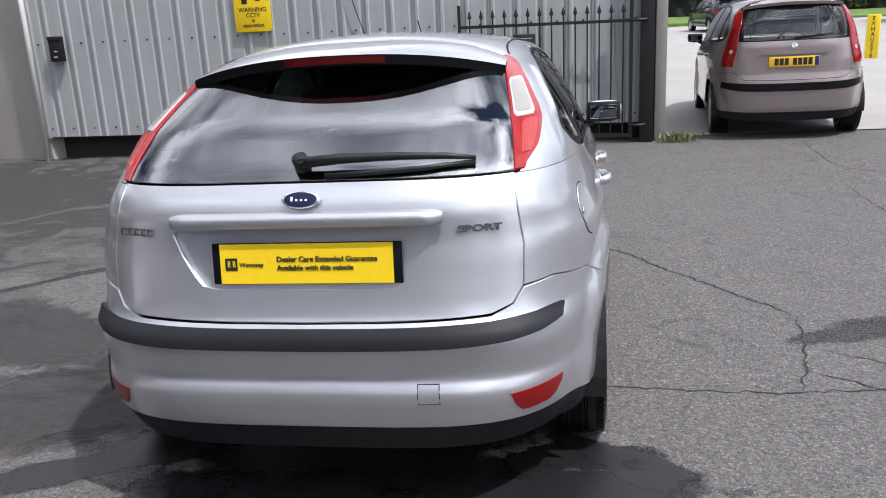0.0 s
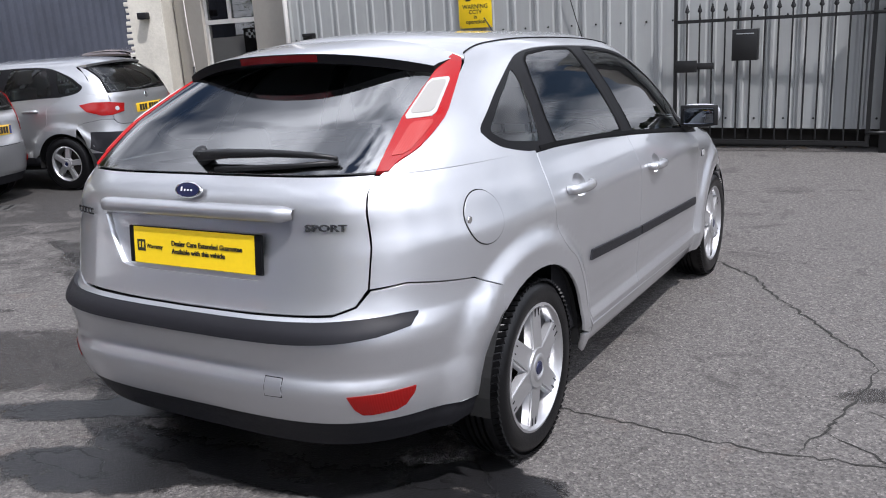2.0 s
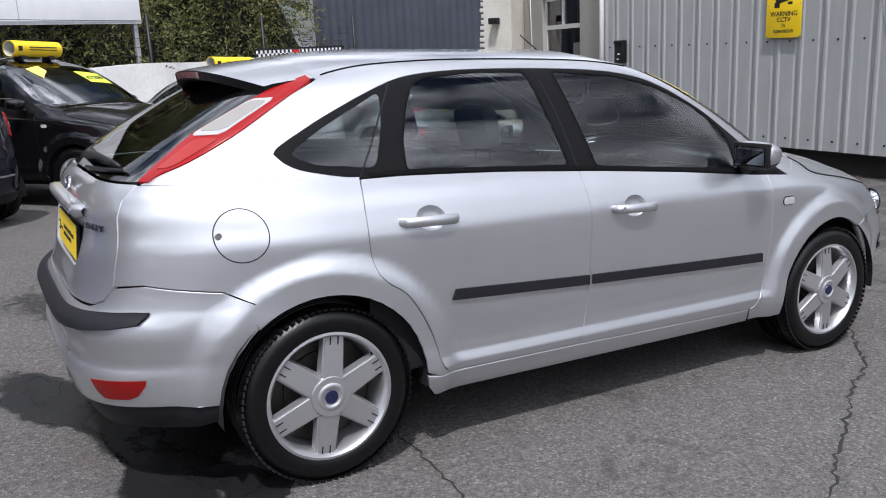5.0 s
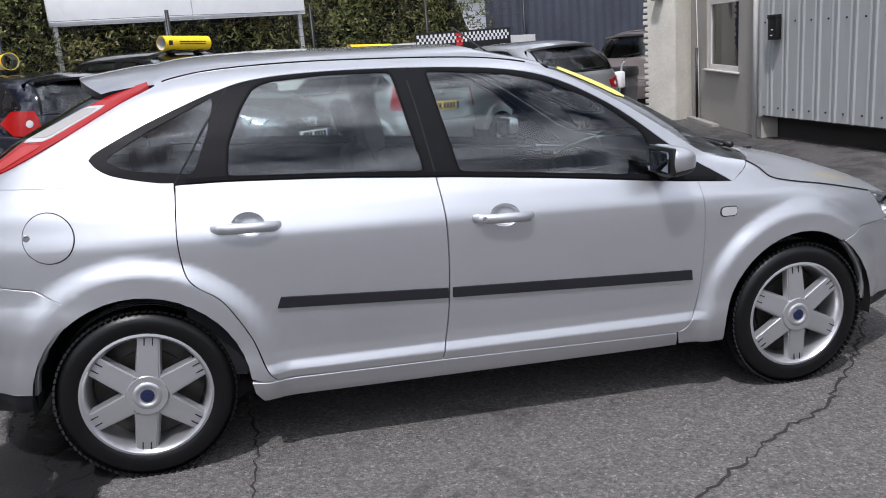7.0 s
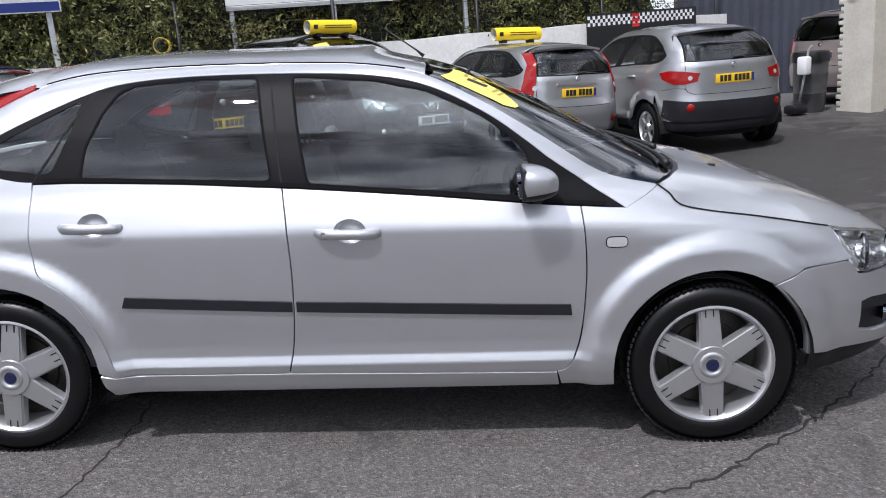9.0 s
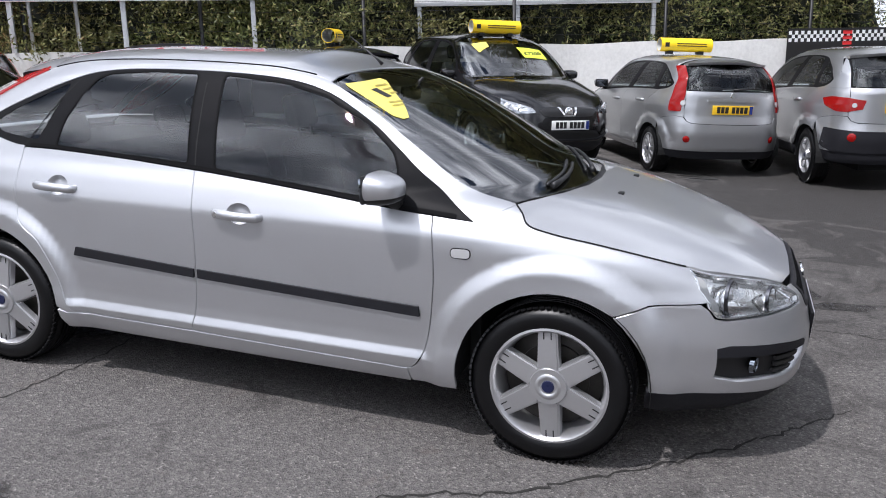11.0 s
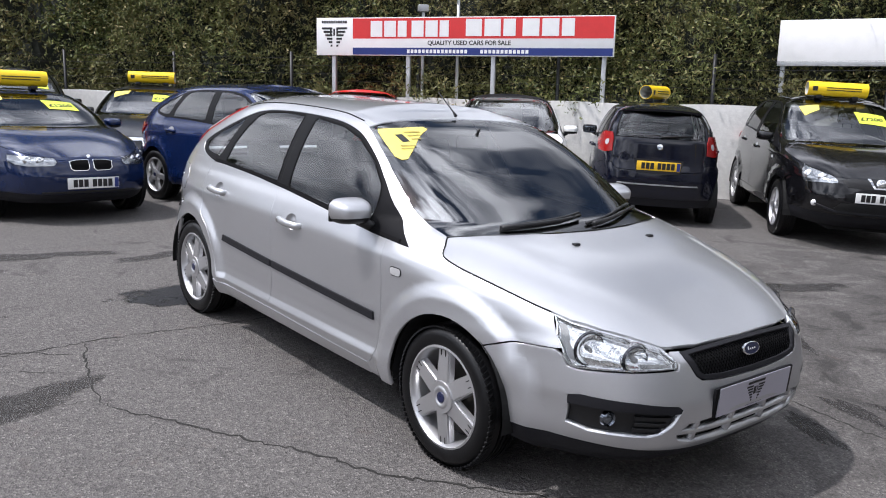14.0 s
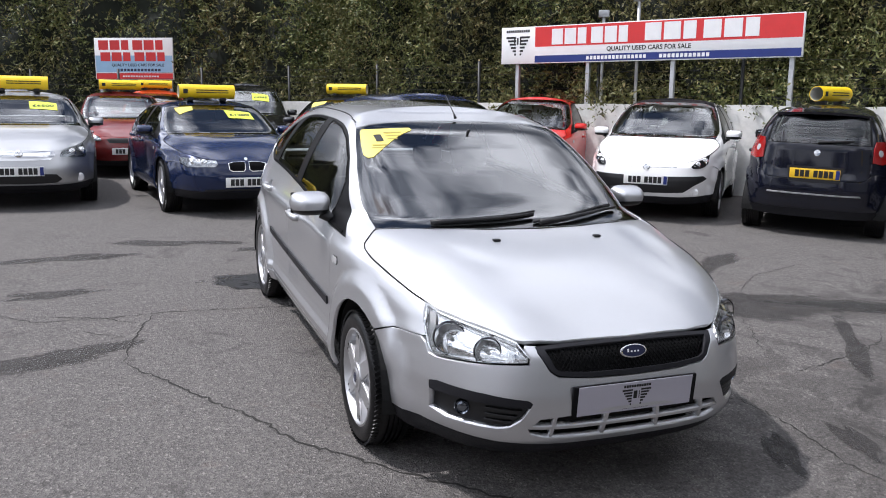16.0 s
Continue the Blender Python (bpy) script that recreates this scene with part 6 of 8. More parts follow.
        V.append([lip.verts.new((x * kx, y0 + .10, S.top(x * kx, y0 + .10) + .004)), lip.verts.new((x * kx, y0 - sp["spoiler"] * (.5 - .3 * u), Z(1.425) - .03 * u)), lip.verts.new((x * kx, y0 - sp["spoiler"] * (.5 - .3 * u) + .015, Z(1.395) - .03 * u)), lip.verts.new((x * kx, y0 + .06, Z(1.38) - .02 * u))])
    for a, b in zip(V, V[1:]):
        for k in range(4):
            lip.faces.new((a[k], b[k], b[(k + 1) % 4], a[(k + 1) % 4]))
    lip.faces.new(V[0])
    lip.faces.new(V[-1][::-1])
    bmesh.ops.recalc_face_normals(lip, faces=lip.faces)
    part("roof_spoiler", smooth_by_angle(lip, 40), paint, car)
    # inside and below
    w2 = sp["width"] / 2
    part("floor_pan", boxes((-w2 * .48, w2 * .48, Y(-1.9), Y(2.0), .22, .32), (-w2 * .86, w2 * .86, Y(-.93), Y(.93), .26, .33)), M_DARK, car)
    part("engine_bay", boxes((-w2 * .48, w2 * .48, Y(.98), Y(2.02), .3, Z(.62))), M_DARK, car)
    part("boot_floor", boxes((-w2 * .5, w2 * .5, Y(-1.9), Y(-1.0), .3, Z(.9))), M_DARK, car)
    part("bulkhead", boxes((-w2 * .84, w2 * .84, Y(.98), Y(1.02), .3, Z(.88))), M_DARK, car)
    for side in ("side", "left"):
        part("door_trim", sheets(S.panel(side, wp([(-1.5, .72), (-1.1, .72), (-.95, .36), (.88, .34), (.88, .88), (.2, .95), (-.6, 1.0), (-1.5, 1.02)]), .12, 0, 0, -.05)), M_DASH, car)
    for x in (.36 * kx, -.36 * kx):
        seat(car, x, Y(.0), Z(.36), .48, Z(.60))
    seat(car, 0, Y(-.86), Z(.38), 1.2 * kx, Z(.56), rest=False, tilt=16)
    dashboard(car, Y(.93), Z(.97), .68 * kx)
    car.matrix_world = pos
    tagged(car, label, "car", "cars parked in the yard")
    if roof_sign is not None:
        zt = S.top(0, Yzero(S, roof_sign))
        roof_tube(pos @ Matrix.Translation((0, roof_sign, zt + .031)) @ Matrix.Rotation(radians(twist), 4, "Z"))
    if price:
        a0 = [("x", -.12, 1.33), ("x", -.46, 1.30), ("x", -.47, 1.19), ("x", -.13, 1.215)]
        st_ = part("price_card", sheets(S.panel("front", fw(a0), .06, 0, 0, .003)), M_LIME, car, "lime price card inside the screen")
        n = Vector(S.normal("front", math.pi / 2, Z(1.26)))
        a = S.angle(Z(1.258), 1, x=-.295 * kx)
        p = Vector(S.place("front", a, Z(1.258)))
        n = Vector(S.normal("front", a, Z(1.258)))
        up = (Vector((0, 0, 1)) - n * n.z).normalized()
        q = Matrix((up.cross(n), up, n)).transposed().to_4x4()
        q.translation = p + n * .005
        part("price_writing", text_mesh(price, .105, "CENTER", .0008, .002), M_INK, st_, m=q)
        b0 = [("x", .53, 1.355), ("x", .28, 1.385), ("x", .30, 1.33), ("x", .50, 1.26)]
        part("window_sticker", sheets(S.panel("front", fw(b0), .06, 0, 0, .003)), M_STICKER, car)
    return car


def Yzero(S, y):
    return y


def edge_y(S, Z, x):
    return S.at(Z(1.405))[2] + .06 * (abs(x) / .55) ** 2


M_ROLLEND = plain("pale grey plastic", (0.55, 0.55, 0.52), 0.5)
M_LIME = plain("lime price card", (0.62, 0.74, 0.06), 0.5, var=0.06)
M_LAMPBOWL = plain("silvered lamp bowl", (0.42, 0.43, 0.45), 0.16, metal=0.9, var=0.5, scale=18, bump=0.006, bscale=22)


def roof_tube(m, length=.74, r=.092):
    """A yellow advertising roll on its two feet, across the roof."""
    bm = bmesh.new()
    seg = 28
    ring = [[bm.verts.new((s * length / 2, rr * math.cos(a), r + rr * math.sin(a))) for a in (2 * math.pi * k / seg for k in range(seg))] for rr, s in ((r, -1), (r, 1), (r - .006, 1), (r - .006, -1))]
    for a, b in zip(ring, ring[1:] + ring[:1]):
        for k in range(seg):
            bm.faces.new((a[k], a[(k + 1) % seg], b[(k + 1) % seg], b[k]))
    bmesh.ops.recalc_face_normals(bm, faces=bm.faces)
    t = part("roof_roll", smooth_by_angle(bm, 40), M_YELLOW, m=m)
    lin_ = bmesh.new()
    ring = [[lin_.verts.new((e * (length / 2 - .001), (r - .0065) * math.cos(a), r + (r - .0065) * math.sin(a))) for a in (2 * math.pi * k / seg for k in range(seg))] for e in (-1, 1)]
    for k in range(seg):
        lin_.faces.new((ring[0][k], ring[1][k], ring[1][(k + 1) % seg], ring[0][(k + 1) % seg]))
    part("roll_lining", smooth_by_angle(lin_), M_ROLLEND, t, "pale grey inside of the roll")
    for x in (-.22, .22):
        part("roll_foot", boxes((x - .04, x + .04, -.06, .06, -.034, .012), bevel=.01), M_BLACK, t)
    for s in (1, -1):
        base = Matrix.Translation((0, s * (r + .001), r)) @ Matrix.Rotation(math.pi / 2, 4, "X") @ (Matrix.Identity(4) if s < 0 else Matrix.Rotation(math.pi, 4, "Y"))
        b = bmesh.new()
        box(b, -.32, -.26, -.028, .030, -.002, .0012)
        for k in range(2):
            x = -.15
            for n in range(9):
                box(b, x, x + .045, .012 - .03 * k, .024 - .03 * k, -.003, .0008)
                x += .048
        tagged(part("roll_print", b, M_INK, t, m=base), kind="stuff")
    tagged(t, "yellow plastic roll-shaped advertising sign on a car roof", "roof sign", "roof signs")
    return t

PAINTS = {
    "silver2": car_paint("pale silver paint", (0.47, 0.475, 0.485), 0.85, 0.36, 0.03),
    "black": car_paint("black paint", (0.004, 0.004, 0.005), 0.0, 0.25, 0.004),
    "ink": car_paint("dark navy paint", (0.004, 0.005, 0.012), 0.0, 0.25, 0.004),
    "white": car_paint("white paint", (0.80, 0.80, 0.79), 0.0, 0.3),
    "red": car_paint("bright red paint", (0.55, 0.018, 0.012), 0.0, 0.3),
    "blue": car_paint("deep blue metallic paint", (0.005, 0.015, 0.068), 0.2, 0.25, 0.008),
    "blue2": car_paint("dark blue metallic paint", (0.005, 0.014, 0.055), 0.2, 0.25, 0.008),
    "mauve": car_paint("beige-mauve metallic paint", (0.33, 0.28, 0.27), 0.6, 0.35),
    "maroon": car_paint("maroon paint", (0.16, 0.012, 0.012), 0.2, 0.3),
    "grey": car_paint("charcoal paint", (0.018, 0.019, 0.022), 0.3, 0.3, 0.01),
    "orange": car_paint("orange-red paint", (0.60, 0.07, 0.01), 0.0, 0.3),
}


def spec(front, rear, wf, wr, width, height, **kw):
    """Proportions: ends and axles along the car, width, height."""
    d = dict(Y=((-2.1, -1.32, 1.32, 2.255), (rear, wr, wf, front)), width=width, Z=((0, .2, .31, 1.0, 1.5), (0, kw.get("low", .2), kw.get("sillz", .31), kw.get("belt", 1.0), height)), strip=False, style="five", tyre=.305, rim=.205, nose_bits=(), tail_bits=(), head=HEAD, tail=((TAIL_LOW, M_RED),))
    d.update(kw)
    return d


def upright(rear, h, belt, top_in=.22, belt_in=.05):
    """A steep tail: rear y by height."""
    return [(0.0, rear + .10), (.2, rear + .08), (.35, rear + .02), (.55, rear), (.66, rear + .01), (.75, rear + .03), (belt, rear + belt_in), (belt + (h - belt) * .5, rear + belt_in + (top_in - belt_in) * .45), (belt + (h - belt) * .78, rear + top_in),
            (belt + (h - belt) * .90, rear + top_in + .09), (h - .02, rear + top_in + .32), (h, rear + top_in + .6)]


HEAD = [("y", 1.775, .784), ("y", 1.84, .765), ("x", .62, .741), ("x", .53, .716), ("x", .465, .690), ("x", .442, .650), ("x", .448, .632), ("x", .55, .626), ("x", .66, .616), ("y", 1.93, .608), ("y", 1.865, .645), ("y", 1.815, .715)]
HEAD_FLAT = [("y", 1.83, .722), ("x", .72, .722), ("x", .55, .710), ("x", .36, .692), ("x", .345, .645), ("x", .38, .608), ("x", .60, .602), ("y", 1.97, .618), ("y", 1.87, .655)]
HEAD_SWEPT = [("y", 1.70, .80), ("y", 1.78, .788), ("x", .70, .765), ("x", .60, .72), ("x", .55, .665), ("x", .58, .64), ("x", .66, .64), ("y", 1.93, .66), ("y", 1.83, .71)]
TAIL_LOW = [("x", .47, .915), ("x", .645, .945), ("x", .76, .955), ("x", .815, .93), ("x", .815, .85), ("x", .74, .79), ("x", .65, .785), ("x", .50, .815)]
TAIL_HIGH = [("x", .550, 1.36), ("x", .583, 1.22), ("x", .620, 1.06), ("x", .650, .92), ("x", .680, .80), ("x", .785, .80), ("x", .770, .92), ("x", .725, 1.06), ("x", .672, 1.20), ("x", .618, 1.35)]
TAIL_CORNER = [("x", .655, 1.10), ("x", .640, 1.02), ("x", .645, .87), ("x", .74, .85), ("x", .825, .86), ("x", .83, .98), ("x", .765, 1.10)]
BLACK_MOUTH = [("x", 0, .44), ("x", .40, .43), ("x", .46, .37), ("x", .40, .33), ("x", 0, .32)]
SLOT = [("x", 0, .675), ("x", .30, .672), ("x", .36, .655), ("x", .32, .60), ("x", 0, .592)]

far_car("silver_small_hatchback", PAINTS["silver2"], spec(2.02, -1.87, 1.243, -1.243, 1.68, 1.47, r=upright(-1.87, 1.47, 1.0, .26), Yup=((-1.435, -1.205, 1.32, 2.255), (-1.55, -1.36, 1.20, 2.02)), style="ten", tyre=.29, rim=.195,
        tail=((TAIL_HIGH, M_RED),), eye_lamp=(.655, .90, .032), bumper_eye=(.60, .47, .035), rp_z=.83, badge_z=1.0,
        tail_bits=(([("x", 0, .955), ("x", .35, .952), ("x", .36, .93), ("x", 0, .925)], PAINTS["silver2"], .015),), nose_bits=((SLOT, M_BLACK, .004),)),
        on_ground(-8.75, .98, 117), "silver five-door small hatchback with tall red tail lamps", roof_sign=-.25)
far_car("silver_crossover", PAINTS["silver2"], spec(2.27, -2.05, 1.315, -1.315, 1.78, 1.61, low=.27, sillz=.42, belt=1.10, r=upright(-2.05, 1.61, 1.1, .42, .06), Yup=((-1.435, -1.205, 1.32, 2.255), (-1.62, -1.45, 1.25, 2.2)), tyre=.335, rim=.212, sill=M_TRIM,
        tail=((TAIL_LOW, M_RED),), eye_lamp=(.585, .86, .026), bumper_eye=(.60, .50, .04), rp_z=.83, badge_z=.985,
        tail_bits=(([("x", 0, .90), ("x", .36, .90), ("x", .33, .76), ("x", 0, .755)], PAINTS["silver2"], .004), ([("x", 0, .565), ("x", .60, .575), ("x", .80, .60), ("y", -1.72, .60), ("y", -1.70, .40), ("x", .76, .33), ("x", 0, .32)], M_TRIM, .006))),
        on_ground(-8.70, 3.22, 104), "silver crossover with black lower bumpers", )
far_car("black_crossover", PAINTS["black"], spec(2.27, -2.05, 1.315, -1.315, 1.80, 1.69, low=.27, sillz=.42, belt=1.13, Yup=((-1.435, -1.205, 1.32, 2.255), (-1.62, -1.45, 1.25, 2.2)), r=upright(-2.05, 1.69, 1.13, .42, .06), tyre=.34, rim=.225,
        pair_bits=(([("x", .105, .695), ("x", .135, .695), ("x", .075, .598), ("x", .0, .598), ("x", .0, .612), ("x", .06, .612)], M_CHROME, .010),), fog=(.64, .40, .03), crest=(.655, .055), fp_z=.50, head=HEAD,
        nose_bits=((([("x", 0, .69), ("x", .34, .685), ("x", .40, .66), ("x", .34, .60), ("x", 0, .59)]), M_BLACK, .004), (BLACK_MOUTH, M_DARK, .004), ([("x", 0, .335), ("x", .42, .345), ("x", .62, .40), ("x", .66, .40), ("x", .45, .33), ("x", 0, .318)], M_TRIM, .012))),
        on_ground(-7.95, -1.52, -48), "black crossover facing the yard with a lime price card", roof_sign=.10, price="£7200")
far_car("dark_city_car", PAINTS["ink"], spec(1.80, -1.72, 1.18, -1.18, 1.60, 1.47, r=upright(-1.72, 1.47, 1.02, .24), Yup=((-1.435, -1.205, 1.32, 2.255), (-1.42, -1.27, 1.05, 1.8)), tyre=.28, rim=.185, style="seven",
        tail=((TAIL_CORNER, M_RED),), eye_lamp=(.715, .97, .036), rp_z=.72, badge_z=.95,
        tail_bits=(([("x", 0, .80), ("x", .34, .80), ("x", .30, .63), ("x", 0, .62)], M_TRIM, .003), ([("x", 0, .498), ("x", .55, .503), ("x", .56, .488), ("x", 0, .483)], PAINTS["silver2"], .006))),
        on_ground(-6.64, -3.38, 131.5), "dark navy small city car with corner tail lamps", roof_sign=-.15, twist=-114)
far_car("white_hatchback", PAINTS["white"], spec(2.10, -1.95, 1.255, -1.255, 1.69, 1.49, r=upright(-1.95, 1.49, 1.0, .40), Yup=((-1.435, -1.205, 1.32, 2.255), (-1.50, -1.32, 1.2, 2.1)), tyre=.30, rim=.205, roof=M_GLOSSBLACK, head=HEAD_SWEPT, bowl=M_TRIM, fp_z=.50, crest=(.655, .04), fog=(.62, .36, .04), bulbs=((.70, .72, .045), (.63, .685, .035)),
        nose_bits=(([("x", 0, .545), ("x", .45, .55), ("x", .70, .555), ("x", .74, .52), ("x", .60, .44), ("x", .48, .36), ("x", 0, .345)], M_BLACK, .004), ([("x", 0, .665), ("x", .38, .668), ("x", .38, .655), ("x", 0, .65)], M_CHROME, .004))),
        on_ground(-5.53, -5.08, -44), "white hatchback with black lower grille")
far_car("red_hatchback", PAINTS["red"], spec(1.85, -1.75, 1.2, -1.2, 1.65, 1.50, r=upright(-1.75, 1.5, 1.0, .3), Yup=((-1.435, -1.205, 1.32, 2.255), (-1.42, -1.27, 1.1, 1.85)), tyre=.29, rim=.195, nose_bits=((SLOT, M_BLACK, .004), (BLACK_MOUTH, M_BLACK, .004))),
        on_ground(-4.95, -8.1, -40), "bright red small hatchback near the white wall")
far_car("blue_saloon", PAINTS["blue2"], spec(2.23, -2.20, 1.36, -1.36, 1.74, 1.34, belt=.94, tyre=.315, rim=.225, head=HEAD_FLAT, bulbs=((.60, .67, .040), (.50, .665, .036)), fp_z=.42, crest=(.705, .022),
        pair_bits=(([("x", .022, .672), ("x", .16, .670), ("x", .228, .656), ("x", .222, .58), ("x", .19, .555), ("x", .05, .552), ("x", .022, .58)], M_CHROME, .006), ([("x", .030, .665), ("x", .155, .663), ("x", .219, .651), ("x", .214, .583), ("x", .185, .562), ("x", .052, .559), ("x", .030, .583)], M_SEAL, .011)), nose_bits=(([("x", 0, .335), ("x", .5, .33), ("x", .5, .31), ("x", 0, .31)], M_BLACK, .006),)),
        on_ground(.70, -7.05, 6), "dark blue saloon facing the yard with a lime price card", roof_sign=.05, price="£1200")
far_car("silver_saloon", PAINTS["silver2"], spec(2.35, -2.34, 1.35, -1.35, 1.81, 1.42, tyre=.325, rim=.215, fp_z=.47, fog=(.66, .38, .045), crest=(.665, .05), front_plate=True,
        nose_bits=(([("x", 0, .70), ("x", .38, .695), ("x", .40, .65), ("x", .34, .60), ("x", 0, .595)], M_CHROME, .004), (BLACK_MOUTH, M_BLACK, .004))),
        on_ground(3.10, -8.3, 4), "silver family saloon facing the yard with a lime price card", roof_sign=.05, price="£6500")
far_car("blue_hatchback", PAINTS["blue"], spec(2.255, -2.1, 1.32, -1.32, 1.84, 1.48, style="five", tyre=.316, rim=.21, nose_bits=((SLOT, M_BLACK, .004),)),
        on_ground(-1.87, -5.33, 10), "deep blue hatchback parked across the yard")
far_car("charcoal_hatchback", PAINTS["grey"], spec(2.2, -2.0, 1.3, -1.3, 1.72, 1.46, tyre=.30, rim=.205, nose_bits=(([("x", 0, .69), ("x", .34, .685), ("x", .36, .65), ("x", 0, .64)], M_CHROME, .004), (BLACK_MOUTH, M_BLACK, .004))),
        on_ground(-2.10, -10.11, -30), "charcoal hatchback with a price card by the wall", roof_sign=.0, price="£1450")
far_car("mauve_minivan", PAINTS["mauve"], spec(2.10, -2.0, 1.30, -1.30, 1.72, 1.60, belt=1.05, tyre=.315, rim=.2, r=upright(-2.0, 1.60, 1.05, .22), Yup=((-1.435, -1.205, 1.32, 2.255), (-1.66, -1.50, 1.25, 2.1)),
        tail=((TAIL_HIGH, M_RED),), eye_lamp=(.69, .95, .022), rp_z=.84, badge_z=1.0, tail_bits=(([("x", 0, .955), ("x", .36, .952), ("x", .37, .915), ("x", 0, .91)], PAINTS["mauve"], .018), ([("x", 0, .62), ("x", .6, .63), ("y", -1.80, .64), ("y", -1.80, .58), ("x", .6, .55), ("x", 0, .54)], M_GLOSSBLACK, .008))),
        on_ground(3.32, 7.63, -4), "beige-mauve tall hatchback waiting in the gateway")
far_car("grey_estate", PAINTS["mauve"], spec(2.2, -2.1, 1.32, -1.32, 1.76, 1.62, belt=1.05, r=upright(-2.1, 1.62, 1.05, .2), Yup=((-1.435, -1.205, 1.32, 2.255), (-1.7, -1.55, 1.25, 2.1)), tail=((TAIL_CORNER, M_RED),)),
        on_ground(-12.3, 8.2, 33), "grey estate car behind the cream pillar")
far_car("maroon_hatchback", PAINTS["maroon"], spec(2.1, -1.95, 1.28, -1.28, 1.72, 1.47, r=upright(-1.95, 1.47, 1.0, .35), tyre=.3, rim=.2, nose_bits=((SLOT, M_BLACK, .004),)),
        on_ground(1.75, -12.3, 2), "maroon hatchback in the far row", roof_sign=.0)
far_car("black_offroader", PAINTS["black"], spec(2.2, -2.0, 1.3, -1.3, 1.80, 1.70, belt=1.1, low=.27, sillz=.42, r=upright(-2.0, 1.7, 1.1, .25), tyre=.34, rim=.22, nose_bits=((SLOT, M_CHROME, .004),)),
        on_ground(-.75, -13.4, -8), "black off-road car in the far row with a price card", price="£4995")
far_car("black_hatchback", PAINTS["grey"], spec(2.1, -1.95, 1.28, -1.28, 1.72, 1.50, r=upright(-1.95, 1.5, 1.0, .35), tyre=.3, rim=.2, nose_bits=((SLOT, M_BLACK, .004),)),
        on_ground(3.75, -12.6, 2), "dark hatchback in the far row")
far_car("orange_hatchback", PAINTS["orange"], spec(1.9, -1.8, 1.2, -1.2, 1.66, 1.56, r=upright(-1.8, 1.56, 1.0, .3), tyre=.29, rim=.19, nose_bits=((SLOT, M_BLACK, .004),)),
        on_ground(.95, -16.0, -4), "orange-red small hatchback by the far wall", roof_sign=.0)

# ---- boundary wall, building, gate ----
M_RENDER = plain("white-painted rough wall", (0.72, 0.71, 0.68), 0.8, var=0.14, scale=1.4, bump=0.012, bscale=14)
M_WALL2 = plain("cream-painted render", (0.36, 0.335, 0.295), 0.75, var=0.08, scale=1.1, bump=0.004, bscale=30)
M_FRAME = plain("white window frame", (0.62, 0.60, 0.57), 0.45, var=0.05)
M_BARS = plain("black painted iron", (0.006, 0.006, 0.0065), 0.5, bump=0.001, bscale=90)
M_SLATE = plain("blue-grey sheeting", (0.045, 0.050, 0.068), 0.5, var=0.22, scale=1.5)
M_CONC = plain("pale concrete", (0.27, 0.255, 0.235), 0.85, var=0.15, scale=1.2, bump=0.003, bscale=60)
M_GALV = plain("galvanised steel", (0.45, 0.46, 0.47), 0.45, metal=0.6, var=0.15)
# near-black colour stands for unlit rooms and the shade under the sheeting
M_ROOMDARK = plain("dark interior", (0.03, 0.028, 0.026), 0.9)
M_PALEBLUE = plain("pale blue print", (0.30, 0.48, 0.66), 0.5, var=0.08)
M_DIRT = plain("soil and leaf litter", (0.06, 0.045, 0.03), 0.95, var=0.4, scale=8, bump=0.02, bscale=30)


def weathered_cladding():
    m = plain("weathered grey cladding", (0.33, 0.342, 0.338), 0.75, metal=0.0, var=0.05, scale=0.8)
    nt = m.node_tree
    p = nt.nodes["Principled BSDF"]
    tc = nt.nodes.new("ShaderNodeTexCoord").outputs["Object"]
    mp = nt.nodes.new("ShaderNodeMapping")
    mp.inputs["Scale"].default_value = (9, 9, 0.7)
    nt.links.new(tc, mp.inputs["Vector"])
    st = noise_of(nt, mp.outputs["Vector"], 1.0, 6, 0.6)
    old = p.inputs["Base Color"].links[0].from_socket
    nt.links.new(mixed(nt, ramp_of(nt, st, [(0.40, (0, 0, 0)), (0.75, (0.6, 0.6, 0.6))]), old, (0.27, 0.27, 0.265)), p.inputs["Base Color"])
    return m


M_CLAD = weathered_cladding()


def along(a, b, t):
    return (a[0] + (b[0] - a[0]) * t, a[1] + (b[1] - a[1]) * t)


def wall_run(bm, pts, thick, z0, z1):
    """A wall of even thickness along points; z0 and z1 as functions of place."""
    n = len(pts)
    ring = []
    for i, p in enumerate(pts):
        a, b = pts[max(i - 1, 0)], pts[min(i + 1, n - 1)]
        d = Vector((b[0] - a[0], b[1] - a[1])).normalized()
        o = Vector((-d.y, d.x)) * thick
        ring.append([bm.verts.new((p[0], p[1], z0(*p))), bm.verts.new((p[0], p[1], z1(*p))), bm.verts.new((p[0] + o.x, p[1] + o.y, z1(*p))), bm.verts.new((p[0] + o.x, p[1] + o.y, z0(*p)))])
    for a, b in zip(ring, ring[1:]):
        for k in range(4):
            bm.faces.new((a[k], b[k], b[(k + 1) % 4], a[(k + 1) % 4]))
    bm.faces.new(ring[0][::-1])
    bm.faces.new(ring[-1])
    bmesh.ops.recalc_face_normals(bm, faces=bm.faces)
    return bm


WALL = [(-13.6, 5.6), (-13.1, 4.75), (-12.0, 2.5), (-10.2, -.9), (-8.5, -3.6), (-6.6, -6.6), (-4.1, -10.5), (-1.2, -14.5), (1.6, -17.6), (5.5, -20.5), (11, -23.5), (22, -27)]
fine_wall = []
